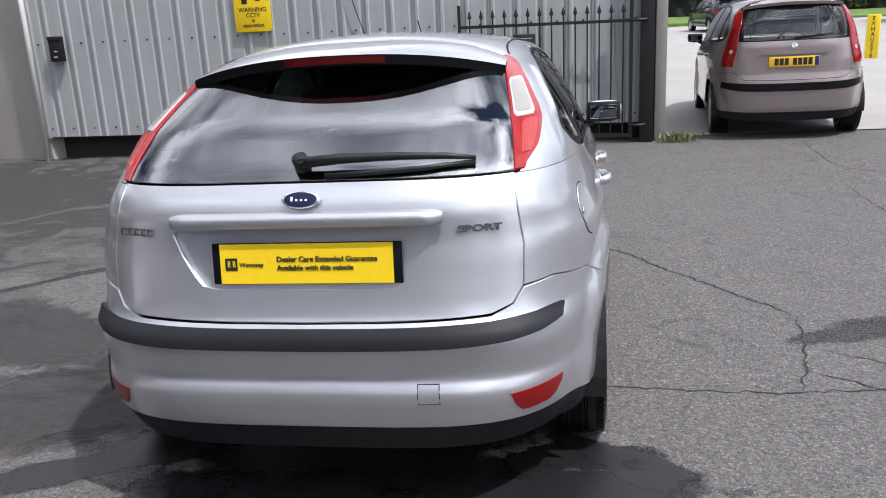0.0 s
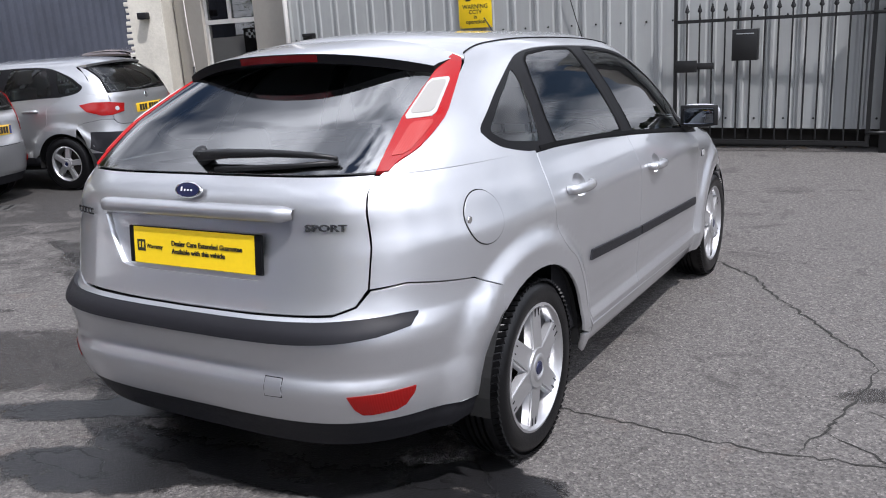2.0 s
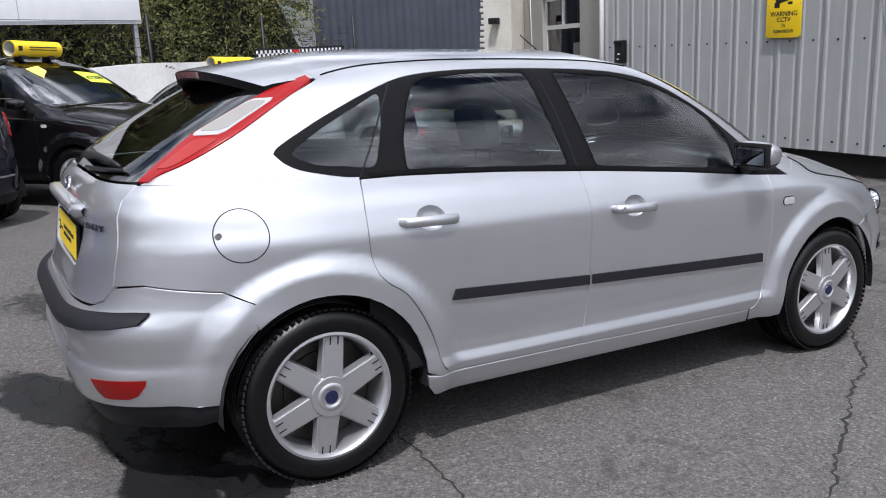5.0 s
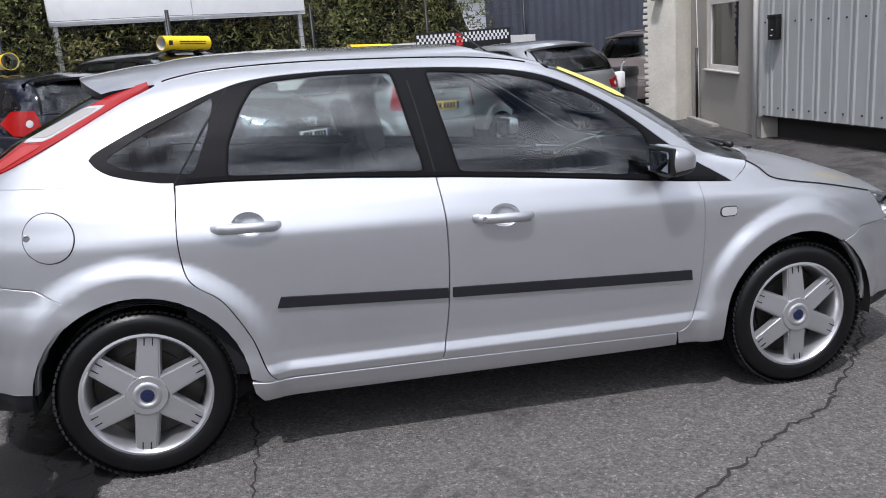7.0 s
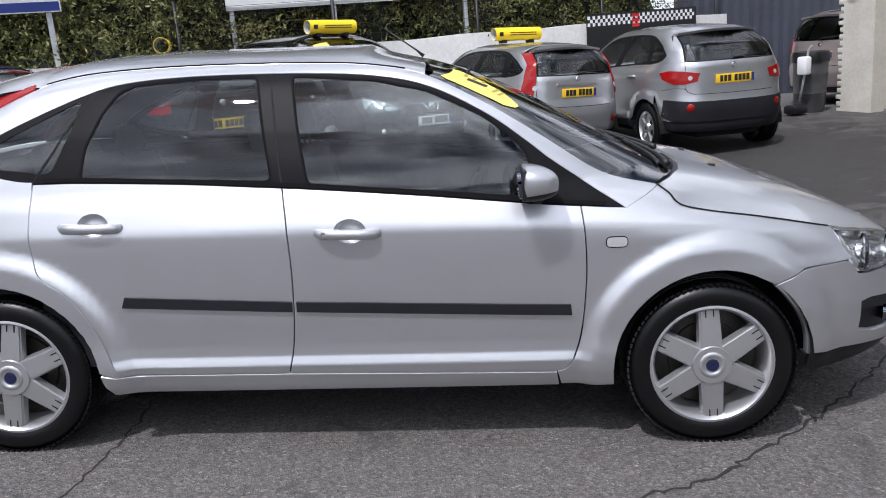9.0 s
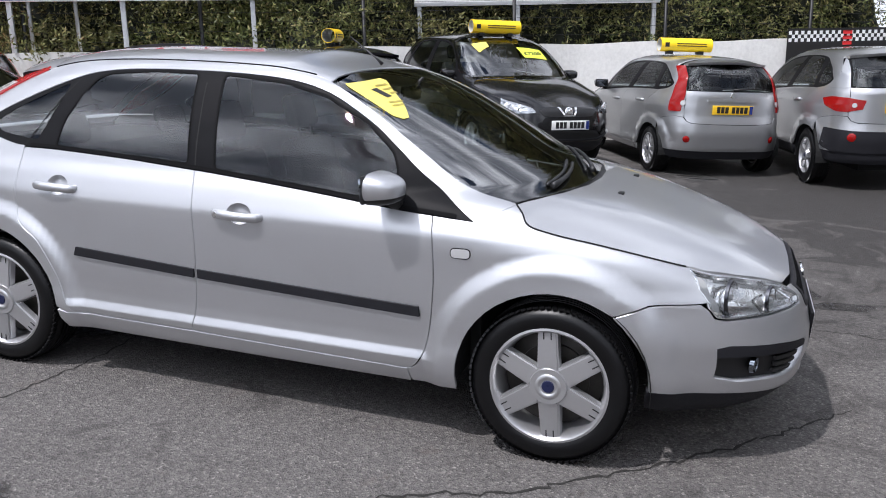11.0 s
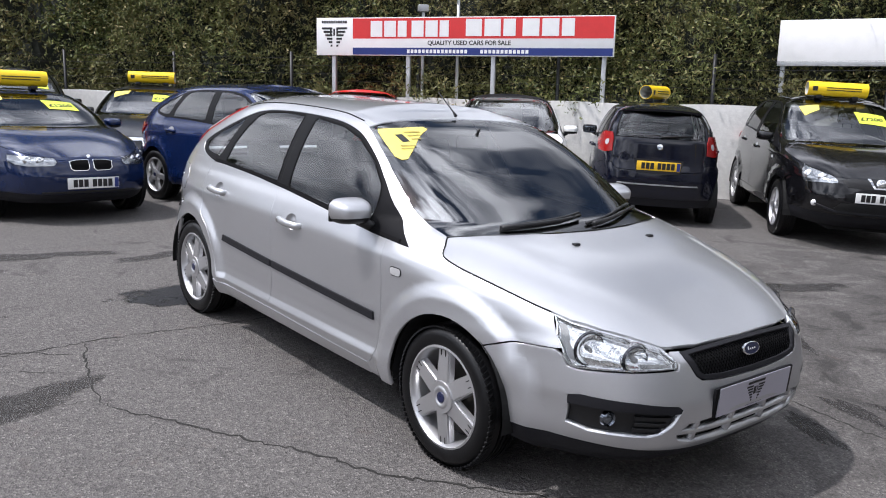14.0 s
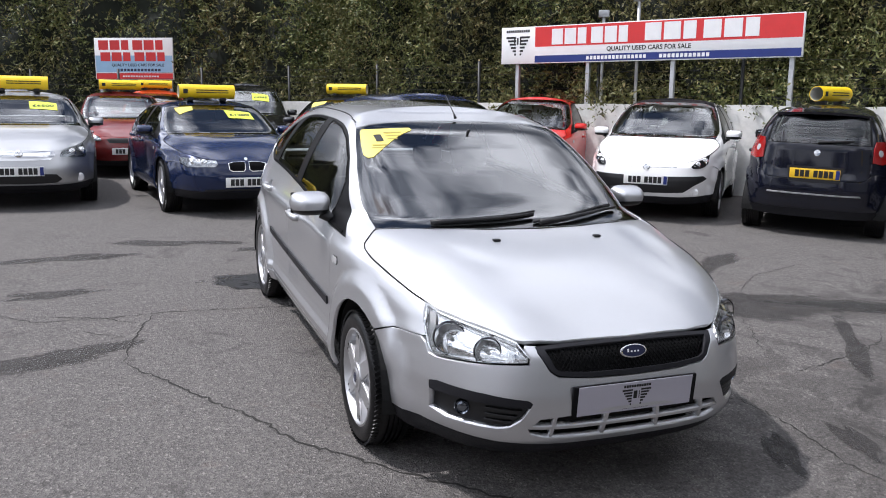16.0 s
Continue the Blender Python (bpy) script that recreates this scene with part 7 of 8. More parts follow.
for a, b in zip(WALL, WALL[1:]):
    k = max(1, int(math.hypot(b[0] - a[0], b[1] - a[1]) / .35))
    fine_wall += [along(a, b, i / k) for i in range(k)]
fine_wall.append(WALL[-1])
rng = random.Random(3)
wall_top = lambda x, y: 1.47 + .02 * math.sin(x * 1.7 + y) + .015 * math.sin(y * 3.1) - (.25 if y < -16 else 0)
bw = wall_run(bmesh.new(), fine_wall, -.22, lambda x, y: ground_z(x, y) - .3, wall_top)
tagged(part("wall_west", bw, M_RENDER), "low white-painted boundary wall with flaking render", "wall", kind="structure")

# corrugated steel shed beside the gate
X0, X1, YW = -6.2, 1.68, 6.03
V, F = [], []
prof = []
pitch = .305
x = X0
while x < X1 - .01:
    for dx, dy in ((0, 0), (.115, 0), (.135, .012), (.155, .012), (.165, 0), (.185, 0), (.205, -.018), (.232, -.018), (.247, 0)):
        if x + dx <= X1:
            prof.append((x + dx, YW + dy))
    x += pitch
prof.append((X1, YW))
bm = bmesh.new()
rows = [[bm.verts.new((a, b, z)) for a, b in prof] for z in (.19, 1.05, 2.2, 3.6)]
for r0, r1 in zip(rows, rows[1:]):
    for k in range(len(prof) - 1):
        bm.faces.new((r0[k], r0[k + 1], r1[k + 1], r1[k]))
back = [[bm.verts.new((a, YW + .10, z)) for a in (X0, X1)] for z in (.19, 3.6)]
bm.faces.new((back[0][0], back[1][0], back[1][1], back[0][1]))
bm.faces.new((back[0][0], rows[0][0], rows[1][0], rows[2][0], rows[3][0], back[1][0]))
bm.faces.new((back[0][1], back[1][1], rows[3][-1], rows[2][-1], rows[1][-1], rows[0][-1]))
bm.faces.new([back[0][1]] + rows[0][::-1] + [back[0][0]])
for f in bm.faces:
    f.smooth = False
shed = tagged(part("wall_north", bm, M_CLAD), "weathered grey corrugated steel shed wall", "wall", kind="structure")
screws = bmesh.new()
x = X0 + .06
while x < X1:
    for z in (.30, 1.40):
        bmesh.ops.create_cone(screws, cap_ends=True, segments=8, radius1=.013, radius2=.009, depth=.012, matrix=Matrix.Translation((x, YW - .006, z)) @ Matrix.Rotation(math.pi / 2, 4, "X"))
    x += pitch
tagged(part("screw", screws, M_BARS, shed), kind="stuff")
part("edge_trim", boxes((X0 - .09, X0 + .02, YW - .045, YW + .12, .17, 3.6), bevel=.006), M_CLAD, shed)
part("downpipe", smooth_by_angle(tube(bmesh.new(), [(X0 - .02, YW - .09, ground_z(X0, YW) - .02), (X0 - .02, YW - .09, 3.6)], .034, 12)), M_FRAME, shed, "white plastic downpipe")
# box whose dark colour paints the shade of the void under the sheeting
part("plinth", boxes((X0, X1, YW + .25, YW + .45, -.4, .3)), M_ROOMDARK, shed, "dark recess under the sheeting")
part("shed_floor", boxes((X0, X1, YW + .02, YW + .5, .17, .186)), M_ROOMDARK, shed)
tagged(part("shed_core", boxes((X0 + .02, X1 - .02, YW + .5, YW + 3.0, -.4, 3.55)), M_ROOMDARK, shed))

# letter and key boxes, warning sign, cable
bxm = Matrix.Translation((-5.84, YW - .03, 1.33))
kb = part("key_box", smooth_by_angle(box(bmesh.new(), -.085, .085, -.085, 0, -.15, .15, .008)), M_BARS, m=bxm)
part("box_lid", smooth_by_angle(box(bmesh.new(), -.088, .088, -.10, -.002, .11, .165, .01)), M_BLACK, kb)
part("box_label", boxes((-.03, .02, -.088, -.0865, -.10, -.085), (-.015, .03, -.088, -.0865, -.03, -.015)), M_WHITE, kb)
tagged(kb, "black steel letter box on the grey cladding", "letter box")


def cctv_sign():
    m = Matrix.Translation((-3.15, YW - .045, 1.80))
    s = part("warning_sign", smooth_by_angle(box(bmesh.new(), -.235, .235, -.004, 0, -.36, .36, .004)), M_YELLOW, m=m)
    base = Matrix.Translation((0, -.0045, 0)) @ Matrix.Rotation(math.pi / 2, 4, "X")
    for words, z, size in (("WARNING", -.10, .075), ("CCTV", -.165, .07), ("in", -.225, .065), ("operation", -.285, .07)):
        letter(s, words, size, 0, z, M_INK, .0008, base, "CENTER", .0015)
    pic = bmesh.new()
    box(pic, -.10, .06, -.0055, -.004, .03, .10, m=Matrix.Rotation(radians(-12), 4, "Y"))
    box(pic, -.13, -.06, -.0055, -.004, -.03, .03)
    box(pic, .05, .11, -.0055, -.004, .0, .03)
    part("sign_picture", pic, M_INK, s)
    scr = bmesh.new()
    for a in (-.215, .215):
        for b in (-.34, .0, .34):
            bmesh.ops.create_cone(scr, cap_ends=True, segments=8, radius1=.008, radius2=.006, depth=.006, matrix=Matrix.Translation((a, -.006, b)) @ Matrix.Rotation(math.pi / 2, 4, "X"))
    tagged(part("screw", scr, M_GALV, s), kind="stuff")
    tagged(s, "yellow CCTV warning sign on grey cladding", "sign")


cctv_sign()
cab = tube(bmesh.new(), [(-2.02, YW - .05, 2.6), (-1.92, YW - .055, 1.9), (-1.80, YW - .05, 1.5), (-1.70, YW - .05, 1.2)], .006, 6)
tagged(part("cable", smooth_by_angle(cab), M_BARS), "thin black cable on the cladding", "cable")

# iron gate
GY = 5.86
gate_g = new("iron_gate")
gz = lambda x: ground_z(x, GY)
part("top_rail", boxes((-.56, 1.43, GY - .012, GY + .012, 1.36, 1.395)), M_BARS, gate_g)
part("bottom_rail", boxes((-.56, 1.43, GY - .015, GY + .015, .04, .085)), M_BARS, gate_g)
bar_bm = bmesh.new()
tube(bar_bm, [(0, 0, .06), (0, 0, 1.47)], .009, 8)
tip = bmesh.ops.create_cone(bar_bm, cap_ends=True, segments=4, radius1=.026, radius2=.001, depth=.085, matrix=Matrix.Translation((0, 0, 1.525)) @ Matrix.Diagonal((1, .45, 1, 1)))
bmesh.ops.create_cone(bar_bm, cap_ends=True, segments=4, radius1=.006, radius2=.026, depth=.022, matrix=Matrix.Translation((0, 0, 1.472)) @ Matrix.Diagonal((1, .45, 1, 1)))
bar_me = bpy.data.meshes.new("bar")
smooth_by_angle(bar_bm).to_mesh(bar_me)
bar_bm.free()
bar_me.materials.append(M_BARS)
for k in range(14):
    part("bar", bar_me, None, gate_g, m=Matrix.Translation((-.445 + .1365 * k, GY, 0)))
part("hanging_stile", boxes((1.40, 1.44, GY - .02, GY + .02, .03, 1.62)), M_BARS, gate_g)
part("closing_stile", boxes((-.585, -.55, GY - .018, GY + .018, .03, 1.63)), M_BARS, gate_g)
part("bolt", smooth_by_angle(box(bmesh.new(), -.56, -.14, GY - .035, GY - .012, .86, .93, .004)), M_BARS, gate_g)
part("padlock_plate", boxes((-.56, -.32, GY - .05, GY - .03, .83, .96), bevel=.004), M_BARS, gate_g)
for z in (.18, 1.38):
    part("hinge", smooth_by_angle(tube(bmesh.new(), [(1.40, GY - .02, z), (1.50, GY - .03, z), (1.60, GY - .03, z + .005)], .018, 8)), M_BARS, gate_g)
tagged(gate_g, "black iron gate with spear-topped bars", "gate")
gb = part("gate_box", smooth_by_angle(box(bmesh.new(), .065, .325, GY - .13, GY - .012, .95, 1.275, .006)), M_BARS)
part("box_slot", boxes((.11, .29, GY - .132, GY - .1295, 1.225, 1.235)), M_GALV, gb)
tagged(gb, "black steel letter box fixed to the iron gate", "letter box")
pst = part("gate_post", smooth_by_angle(box(bmesh.new(), 1.53, 1.68, GY - .02, GY + .13, ground_z(1.6, GY) - .05, 3.2, .004)), M_BARS)
tagged(pst, "square black steel gate post", "post")
pst2 = part("concrete_post", smooth_by_angle(box(bmesh.new(), 1.70, 1.83, GY + .05, GY + .25, ground_z(1.8, GY) - .05, 3.4, .01)), M_CONC)
tagged(pst2, "pale concrete post behind the gate post", "post")

# cream building behind the yard's corner
CORN, JOINT = (-6.22, 6.05), (-9.55, 6.95)
wd = Vector((JOINT[0] - CORN[0], JOINT[1] - CORN[1])).normalized()
wlen = math.hypot(JOINT[0] - CORN[0], JOINT[1] - CORN[1])
wm = Matrix(((wd.x, -wd.y, 0, CORN[0]), (wd.y, wd.x, 0, CORN[1]), (0, 0, 1, 0), (0, 0, 0, 1)))
# local frame: x along the wall to the west, y out to the yard is negative side
WX0, WX1, WZ0, WZ1 = .98, 2.55, .72, 2.25
inward = -1 if (Matrix(((wd.x, -wd.y), (wd.y, wd.x))) @ Vector((0, 1))).y < 0 else 1
y_out, y_in = 0.0, .22 * inward
ya, yb2 = min(y_out, y_in), max(y_out, y_in)
bw2 = part("wall_building", boxes((0, WX0, ya, yb2, -.5, 3.8), (WX1, wlen, ya, yb2, -.5, 3.8), (WX0, WX1, ya, yb2, -.5, WZ0), (WX0, WX1, ya, yb2, WZ1, 3.8)), M_WALL2, m=wm)
tagged(bw2, "cream-painted rendered building wall", "wall", kind="structure")
win = part("window_1", boxes((WX0, WX0 + .07, y_in * .35 - .03, y_in * .35 + .03, WZ0, WZ1), (WX1 - .07, WX1, y_in * .35 - .03, y_in * .35 + .03, WZ0, WZ1), (WX0, WX1, y_in * .35 - .03, y_in * .35 + .03, WZ0, WZ0 + .07),
                             (WX0, WX1, y_in * .35 - .03, y_in * .35 + .03, WZ1 - .07, WZ1), (WX0, WX1, y_in * .35 - .03, y_in * .35 + .03, 1.72, 1.79), ((WX0 + WX1) / 2 - .04, (WX0 + WX1) / 2 + .04, y_in * .35 - .03, y_in * .35 + .03, 1.75, WZ1)), M_FRAME, m=wm)
tagged(win, "white-framed window with two small top lights", "window", kind="structure")
part("pane", boxes((WX0 + .06, WX1 - .06, y_in * .35 - .004, y_in * .35 + .004, WZ0 + .06, 1.73)), M_GLASSDARK, win)
part("pane", boxes((WX0 + .06, (WX0 + WX1) / 2 - .03, y_in * .35 - .004, y_in * .35 + .004, 1.78, WZ1 - .06)), M_GLASSDARK, win)
part("pane", boxes(((WX0 + WX1) / 2 + .03, WX1 - .06, y_in * .35 - .004, y_in * .35 + .004, 1.78, WZ1 - .06)), M_GLASSDARK, win)
part("window_sill", boxes((WX0 - .06, WX1 + .06, -.01 * inward - .015, -.01 * inward + .05, WZ0 - .025, WZ0 - .002), bevel=.004), M_FRAME, win)
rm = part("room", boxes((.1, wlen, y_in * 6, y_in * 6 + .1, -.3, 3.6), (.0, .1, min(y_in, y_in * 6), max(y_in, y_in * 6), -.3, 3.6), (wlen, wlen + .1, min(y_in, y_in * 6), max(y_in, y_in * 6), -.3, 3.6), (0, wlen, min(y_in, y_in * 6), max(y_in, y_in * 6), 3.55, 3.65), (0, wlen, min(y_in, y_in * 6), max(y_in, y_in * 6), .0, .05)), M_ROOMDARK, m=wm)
tagged(rm, "dark room behind the window", "room", kind="structure")
desk = part("office_printer", smooth_by_angle(box(bmesh.new(), 1.05, 1.45, y_in * 2.0 - .15, y_in * 2.0 + .15, .62, .92, .02)), M_TRIM, m=wm)
part("printer_top", smooth_by_angle(box(bmesh.new(), 1.12, 1.38, y_in * 2.0 - .1, y_in * 2.0 + .1, .92, 1.05, .02)), M_YELLOW, desk)
tagged(desk, "grey office machine with a yellow box behind the window", "printer")
cabt = part("low_shelf", boxes((1.0, 1.6, y_in * 2.0 - .2, y_in * 2.0 + .2, .05, .62)), M_TRIM, m=wm)
tagged(cabt, "dark low shelf behind the window", "shelf")
pipe = part("drain_pipe", smooth_by_angle(tube(bmesh.new(), [(2.95, -.05 * inward, -.25), (2.95, -.05 * inward, 1.05)], .022, 8)), M_BARS, m=wm)
tagged(pipe, "thin black pipe on the cream wall", "pipe")
cb2 = part("wall_cable", smooth_by_angle(tube(bmesh.new(), [(2.88, -.03 * inward, -.2), (2.93, -.03 * inward, .8), (3.02, -.03 * inward, 1.7), (3.08, -.03 * inward, 3.0)], .010, 6)), M_FRAME, m=wm)
tagged(cb2, "pale cable hanging down the cream wall", "cable")
stp = part("door_step", smooth_by_angle(box(bmesh.new(), 1.8, 3.25, -.14 if inward > 0 else .02, -.02 if inward > 0 else .14, ground_z(-8.7, 6.4) - .1, ground_z(-8.7, 6.4) + .05, .01)), M_CONC, m=wm)
tagged(stp, "low pale concrete step along the wall", "step")
pl = bmesh.new()
pts = [(-9.46, 6.59), (-10.02, 6.36), (-10.25, 6.85), (-9.70, 7.15)]
lowv, upv = [pl.verts.new((*p, -.5)) for p in pts], [pl.verts.new((*p, 3.9)) for p in pts]
for k in range(4):
    pl.faces.new((lowv[k], lowv[(k + 1) % 4], upv[(k + 1) % 4], upv[k]))
pl.faces.new(upv)
bmesh.ops.recalc_face_normals(pl, faces=pl.faces)
bmesh.ops.bevel(pl, geom=pl.edges[:], offset=.012, segments=2, affect="EDGES")
M_PILLAR = plain("pale flaking paint", (0.60, 0.57, 0.50), 0.8, var=0.14, scale=2.0, bump=0.01, bscale=18)
pil = part("wall_pillar", smooth_by_angle(pl), M_PILLAR)
tagged(pil, "cream-painted pillar with a ragged brick edge", "pillar", kind="structure")
rag = bmesh.new()
r3 = random.Random(11)
for k in range(30):
    z = -.2 + k * .105
    d = r3.uniform(.0, .05)
    box(rag, -.05 - d, .05, -.04, .06, z, z + .07, .008, m=Matrix.Translation((-10.04, 6.40, 0)) @ Matrix.Rotation(radians(22), 4, "Z"))
tagged(part("brick_edge", smooth_by_angle(rag), M_PILLAR, pil), kind="stuff")
tap = part("wall_lamp", smooth_by_angle(box(bmesh.new(), -.10, .06, -.16, 0, -.05, .06, .015)), M_TRIM, m=Matrix.Translation((-9.72, 6.47, 1.93)) @ Matrix.Rotation(radians(-157), 4, "Z") @ Matrix.Rotation(radians(180), 4, "Z"))
tagged(tap, "small dark lamp bracket on the cream pillar", "lamp")

# blue-grey sheeting at the end of the yard
a, b = Vector((-14.2, 4.7)), Vector((-14.0, 11.0))
d = (b - a).normalized()
o = Vector((-d.y, d.x)) * .05
n = int((b - a).length / .10)
bm = bmesh.new()
rows = []
for z in (-.4, 3.9):
    rows.append([bm.verts.new((a.x + d.x * .10 * k + (d.y * .022 if k % 2 else 0), a.y + d.y * .10 * k - (d.x * .022 if k % 2 else 0), z)) for k in range(n + 1)])
for k in range(n):
    bm.faces.new((rows[0][k], rows[0][k + 1], rows[1][k + 1], rows[1][k]))
bs = part("wall_sheeting", bm, M_SLATE)
tagged(bs, "dark blue-grey corrugated sheeting", "wall", kind="structure")

# chequered banner on the white wall
p0, p1 = Vector((-12.02, 2.60)), Vector((-13.10, 4.84))
d = (p1 - p0).normalized()
bl = (p1 - p0).length
nrm = Vector((d.y, -d.x)) if (Vector((d.y, -d.x)) @ Vector((1, -.2))) > 0 else Vector((-d.y, d.x))
bmat = Matrix(((d.x, nrm.x, 0, p0.x + nrm.x * .03), (d.y, nrm.y, 0, p0.y + nrm.y * .03), (0, 0, 1, 0), (0, 0, 0, 1)))
ban = part("banner", boxes((0, bl, 0, .012, .62, 1.66)), M_INK, m=bmat)
tagged(ban, "black banner with a chequered upper band", "banner")
sq = bmesh.new()
for i in range(int(bl / .055) - 1):
    for j in range(3):
        if (i + j) % 2 == 0:
            box(sq, .02 + i * .055, .02 + i * .055 + .055, .012, .014, 1.44 + .06 * j, 1.44 + .06 * j + .06)
tagged(part("check", sq, M_WHITE, ban), kind="stuff")
red = bmesh.new()
for i in range(3):
    box(red, bl * .40, bl * .40 + .16, .014, .016, 1.38 + .09 * i, 1.44 + .09 * i, .01)
part("banner_emblem", red, M_REDPRINT, ban)
wr = bmesh.new()
for i in range(6):
    box(wr, bl * .30 + i * .085, bl * .30 + i * .085 + .06, .012, .014, 1.02, 1.10)
part("banner_writing", wr, M_WHITE, ban)


# ---- sign boards on posts ----
def board(a, b, z0, z1, name, label, cat, posts, thick=.05):
    """A board between two places in plan; returns it with its length. Its face looks along its own -y."""
    A, B = Vector(a), Vector(b)
    d = (B - A).normalized()
    up = Vector((-d.y, d.x))
    m = Matrix(((d.x, up.x, 0, A.x), (d.y, up.y, 0, A.y), (0, 0, 1, 0), (0, 0, 0, 1)))
    L_ = (B - A).length
    bo = part(name, smooth_by_angle(box(bmesh.new(), 0, L_, 0, thick, z0, z1, .006)), M_WHITE, m=m)
    for t in posts:
        part("post", smooth_by_angle(box(bmesh.new(), L_ * t - .035, L_ * t + .035, thick, thick + .07, -.1, z1 - .03, .004)), M_GALV, bo)
    tagged(bo, label, cat)
    return bo, L_


def flat_bars(n, x0, x1, z0, z1, gap=.28, y=-.004, slant=0.0):
    bm = bmesh.new()
    w = (x1 - x0) / n
    for k in range(n):
        box(bm, x0 + w * k, x0 + w * (k + 1 - gap), y, y + .003, z0, z1)
    return bm


def word_blocks(parent, n, x0, x1, z0, z1, material):
    """Stroke-built blocks in place of a trade name."""
    w = (x1 - x0) / n
    for k in range(n):
        part("name_block", box(bmesh.new(), x0 + w * k, x0 + w * (k + .86 - .22 * (k % 3 == 2)), -.005, -.001, z0, z1), material, parent)


main_b, ml = board((-4.90, -9.47), (-7.69, -4.94), 2.21, 2.86, "sign_board", "red, white and blue dealer sign board on posts", "sign", (.06, .33, .62, .97))
part("red_field", boxes((ml * .135, ml - .02, -.0012, .002, 2.50, 2.845)), M_REDPRINT, main_b)
part("blue_field", boxes((ml * .135, ml - .02, -.0012, .002, 2.225, 2.345)), M_BLUE, main_b)
word_blocks(main_b, 6, ml * .20, ml * .49, 2.53, 2.80, M_WHITE)
word_blocks(main_b, 6, ml * .53, ml * .90, 2.54, 2.82, M_WHITE)
sb = Matrix.Translation((0, -.002, 0)) @ Matrix.Rotation(math.pi / 2, 4, "X")
letter(main_b, "QUALITY USED CARS FOR SALE", .105, ml * .54, 2.425, M_INK, .001, sb, "CENTER", .002)
tagged(part("address_print", flat_bars(16, ml * .33, ml * .54, 2.255, 2.315, .3), M_WHITE, main_b), kind="stuff")
tagged(part("phone_print", flat_bars(12, ml * .58, ml * .74, 2.255, 2.315, .3), M_WHITE, main_b), kind="stuff")
wb = bmesh.new()
for s in (1, -1):
    for k in range(6):
        x0, x1 = (.04, .25 - .035 * k)
        cx = ml * .067
        box(wb, cx + (x0 if s > 0 else -x1), cx + (x1 if s > 0 else -x0), -.003, .001, 2.66 - .06 * k, 2.695 - .06 * k)
for k in range(11):
    box(wb, ml * .067 - .25 + .046 * k, ml * .067 - .215 + .046 * k, -.003, .001, 2.765, 2.81)
part("emblem", wb, M_INK, main_b)
part("emblem_mark", boxes((ml * .067 - .085, ml * .067 - .055, -.004, .001, 2.55, 2.67), (ml * .067 - .02, ml * .067 + .01, -.004, .001, 2.55, 2.67), (ml * .067 + .04, ml * .067 + .07, -.004, .001, 2.55, 2.67)), M_INK, main_b)
for t, h in ((.375, 3.02), (.495, 3.25)):
    q = Vector((-4.90 + (-2.79) * t, -9.47 + 4.53 * t, 0))
    lp = part("flood_lamp", smooth_by_angle(box(bmesh.new(), -.09, .09, -.09, .06, h - .06, h + .06, .015)), M_GALV, m=Matrix.Translation((q.x - .12, q.y - .08, 0)) @ Matrix.Rotation(radians(-30), 4, "Z"))
    part("lamp_pole", smooth_by_angle(tube(bmesh.new(), [(0, .02, 1.2), (0, .02, h - .05)], .028, 8)), M_GALV, lp)
    tagged(lp, "small grey floodlight above the sign board", "floodlight")

blank, bl2 = board((-9.75, -3.30), (-11.30, .55), 2.13, 2.84, "blank_board", "blank white sign board on posts", "sign", (.02, .42, .98))
part("board_joint", boxes((bl2 * .52 - .006, bl2 * .52 + .006, -.002, .003, 2.13, 2.84)), M_GALV, blank)
part("board_rail", boxes((0, bl2, -.012, .0, 2.15, 2.19)), M_GALV, blank)
small, sl = board((2.25, -18.75), (.40, -17.75), 2.02, 3.06, "small_sign_board", "red and pale blue dealer sign board", "sign", (.05, .95))
part("blue_field", boxes((.02, sl - .02, -.0012, .002, 2.20, 2.62)), M_PALEBLUE, small)
part("red_field", boxes((.02, sl - .02, -.0012, .002, 2.03, 2.18)), M_REDPRINT, small)
word_blocks(small, 6, .12, sl * .93, 2.76, 3.00, M_REDPRINT)
word_blocks(small, 6, .16, sl * .95, 2.48, 2.70, M_REDPRINT)
sb2 = Matrix.Translation((0, -.003, 0)) @ Matrix.Rotation(math.pi / 2, 4, "X")
letter(small, "QUALITY USED CARS FOR SALE", .10, sl * .55, 2.38, M_NAVY, .001, sb2, "CENTER", .002)
tagged(part("phone_print", flat_bars(13, sl * .28, sl * .85, 2.23, 2.29, .3), M_NAVY, small), kind="stuff")
tagged(part("address_print", flat_bars(14, sl * .35, sl * .82, 2.08, 2.12, .3), M_WHITE, small), kind="stuff")

# wire fence behind the wall
fence = new("wire_fence")
fx = [fine_wall[i] for i in range(0, len(fine_wall), 7)]
for i, p in enumerate(fx):
    a, b = fx[max(i - 1, 0)], fx[min(i + 1, len(fx) - 1)]
    d = Vector((b[0] - a[0], b[1] - a[1])).normalized()
    q = (p[0] - abs(d.y) * .30, p[1] - abs(d.x) * .30)
    fx[i] = q
    part("fence_post", smooth_by_angle(tube(bmesh.new(), [(q[0], q[1], .2), (q[0], q[1], 2.28)], .03, 8)), M_BARS, fence)
for z in (1.62, 1.76, 1.90, 2.04, 2.18):
    part("wire", tube(bmesh.new(), [(x, y, z + .015 * math.sin(x * 3)) for x, y in fx], .0035, 5, caps=False), M_BARS, fence)
tagged(fence, "dark posts with strands of wire above the wall", "fence")

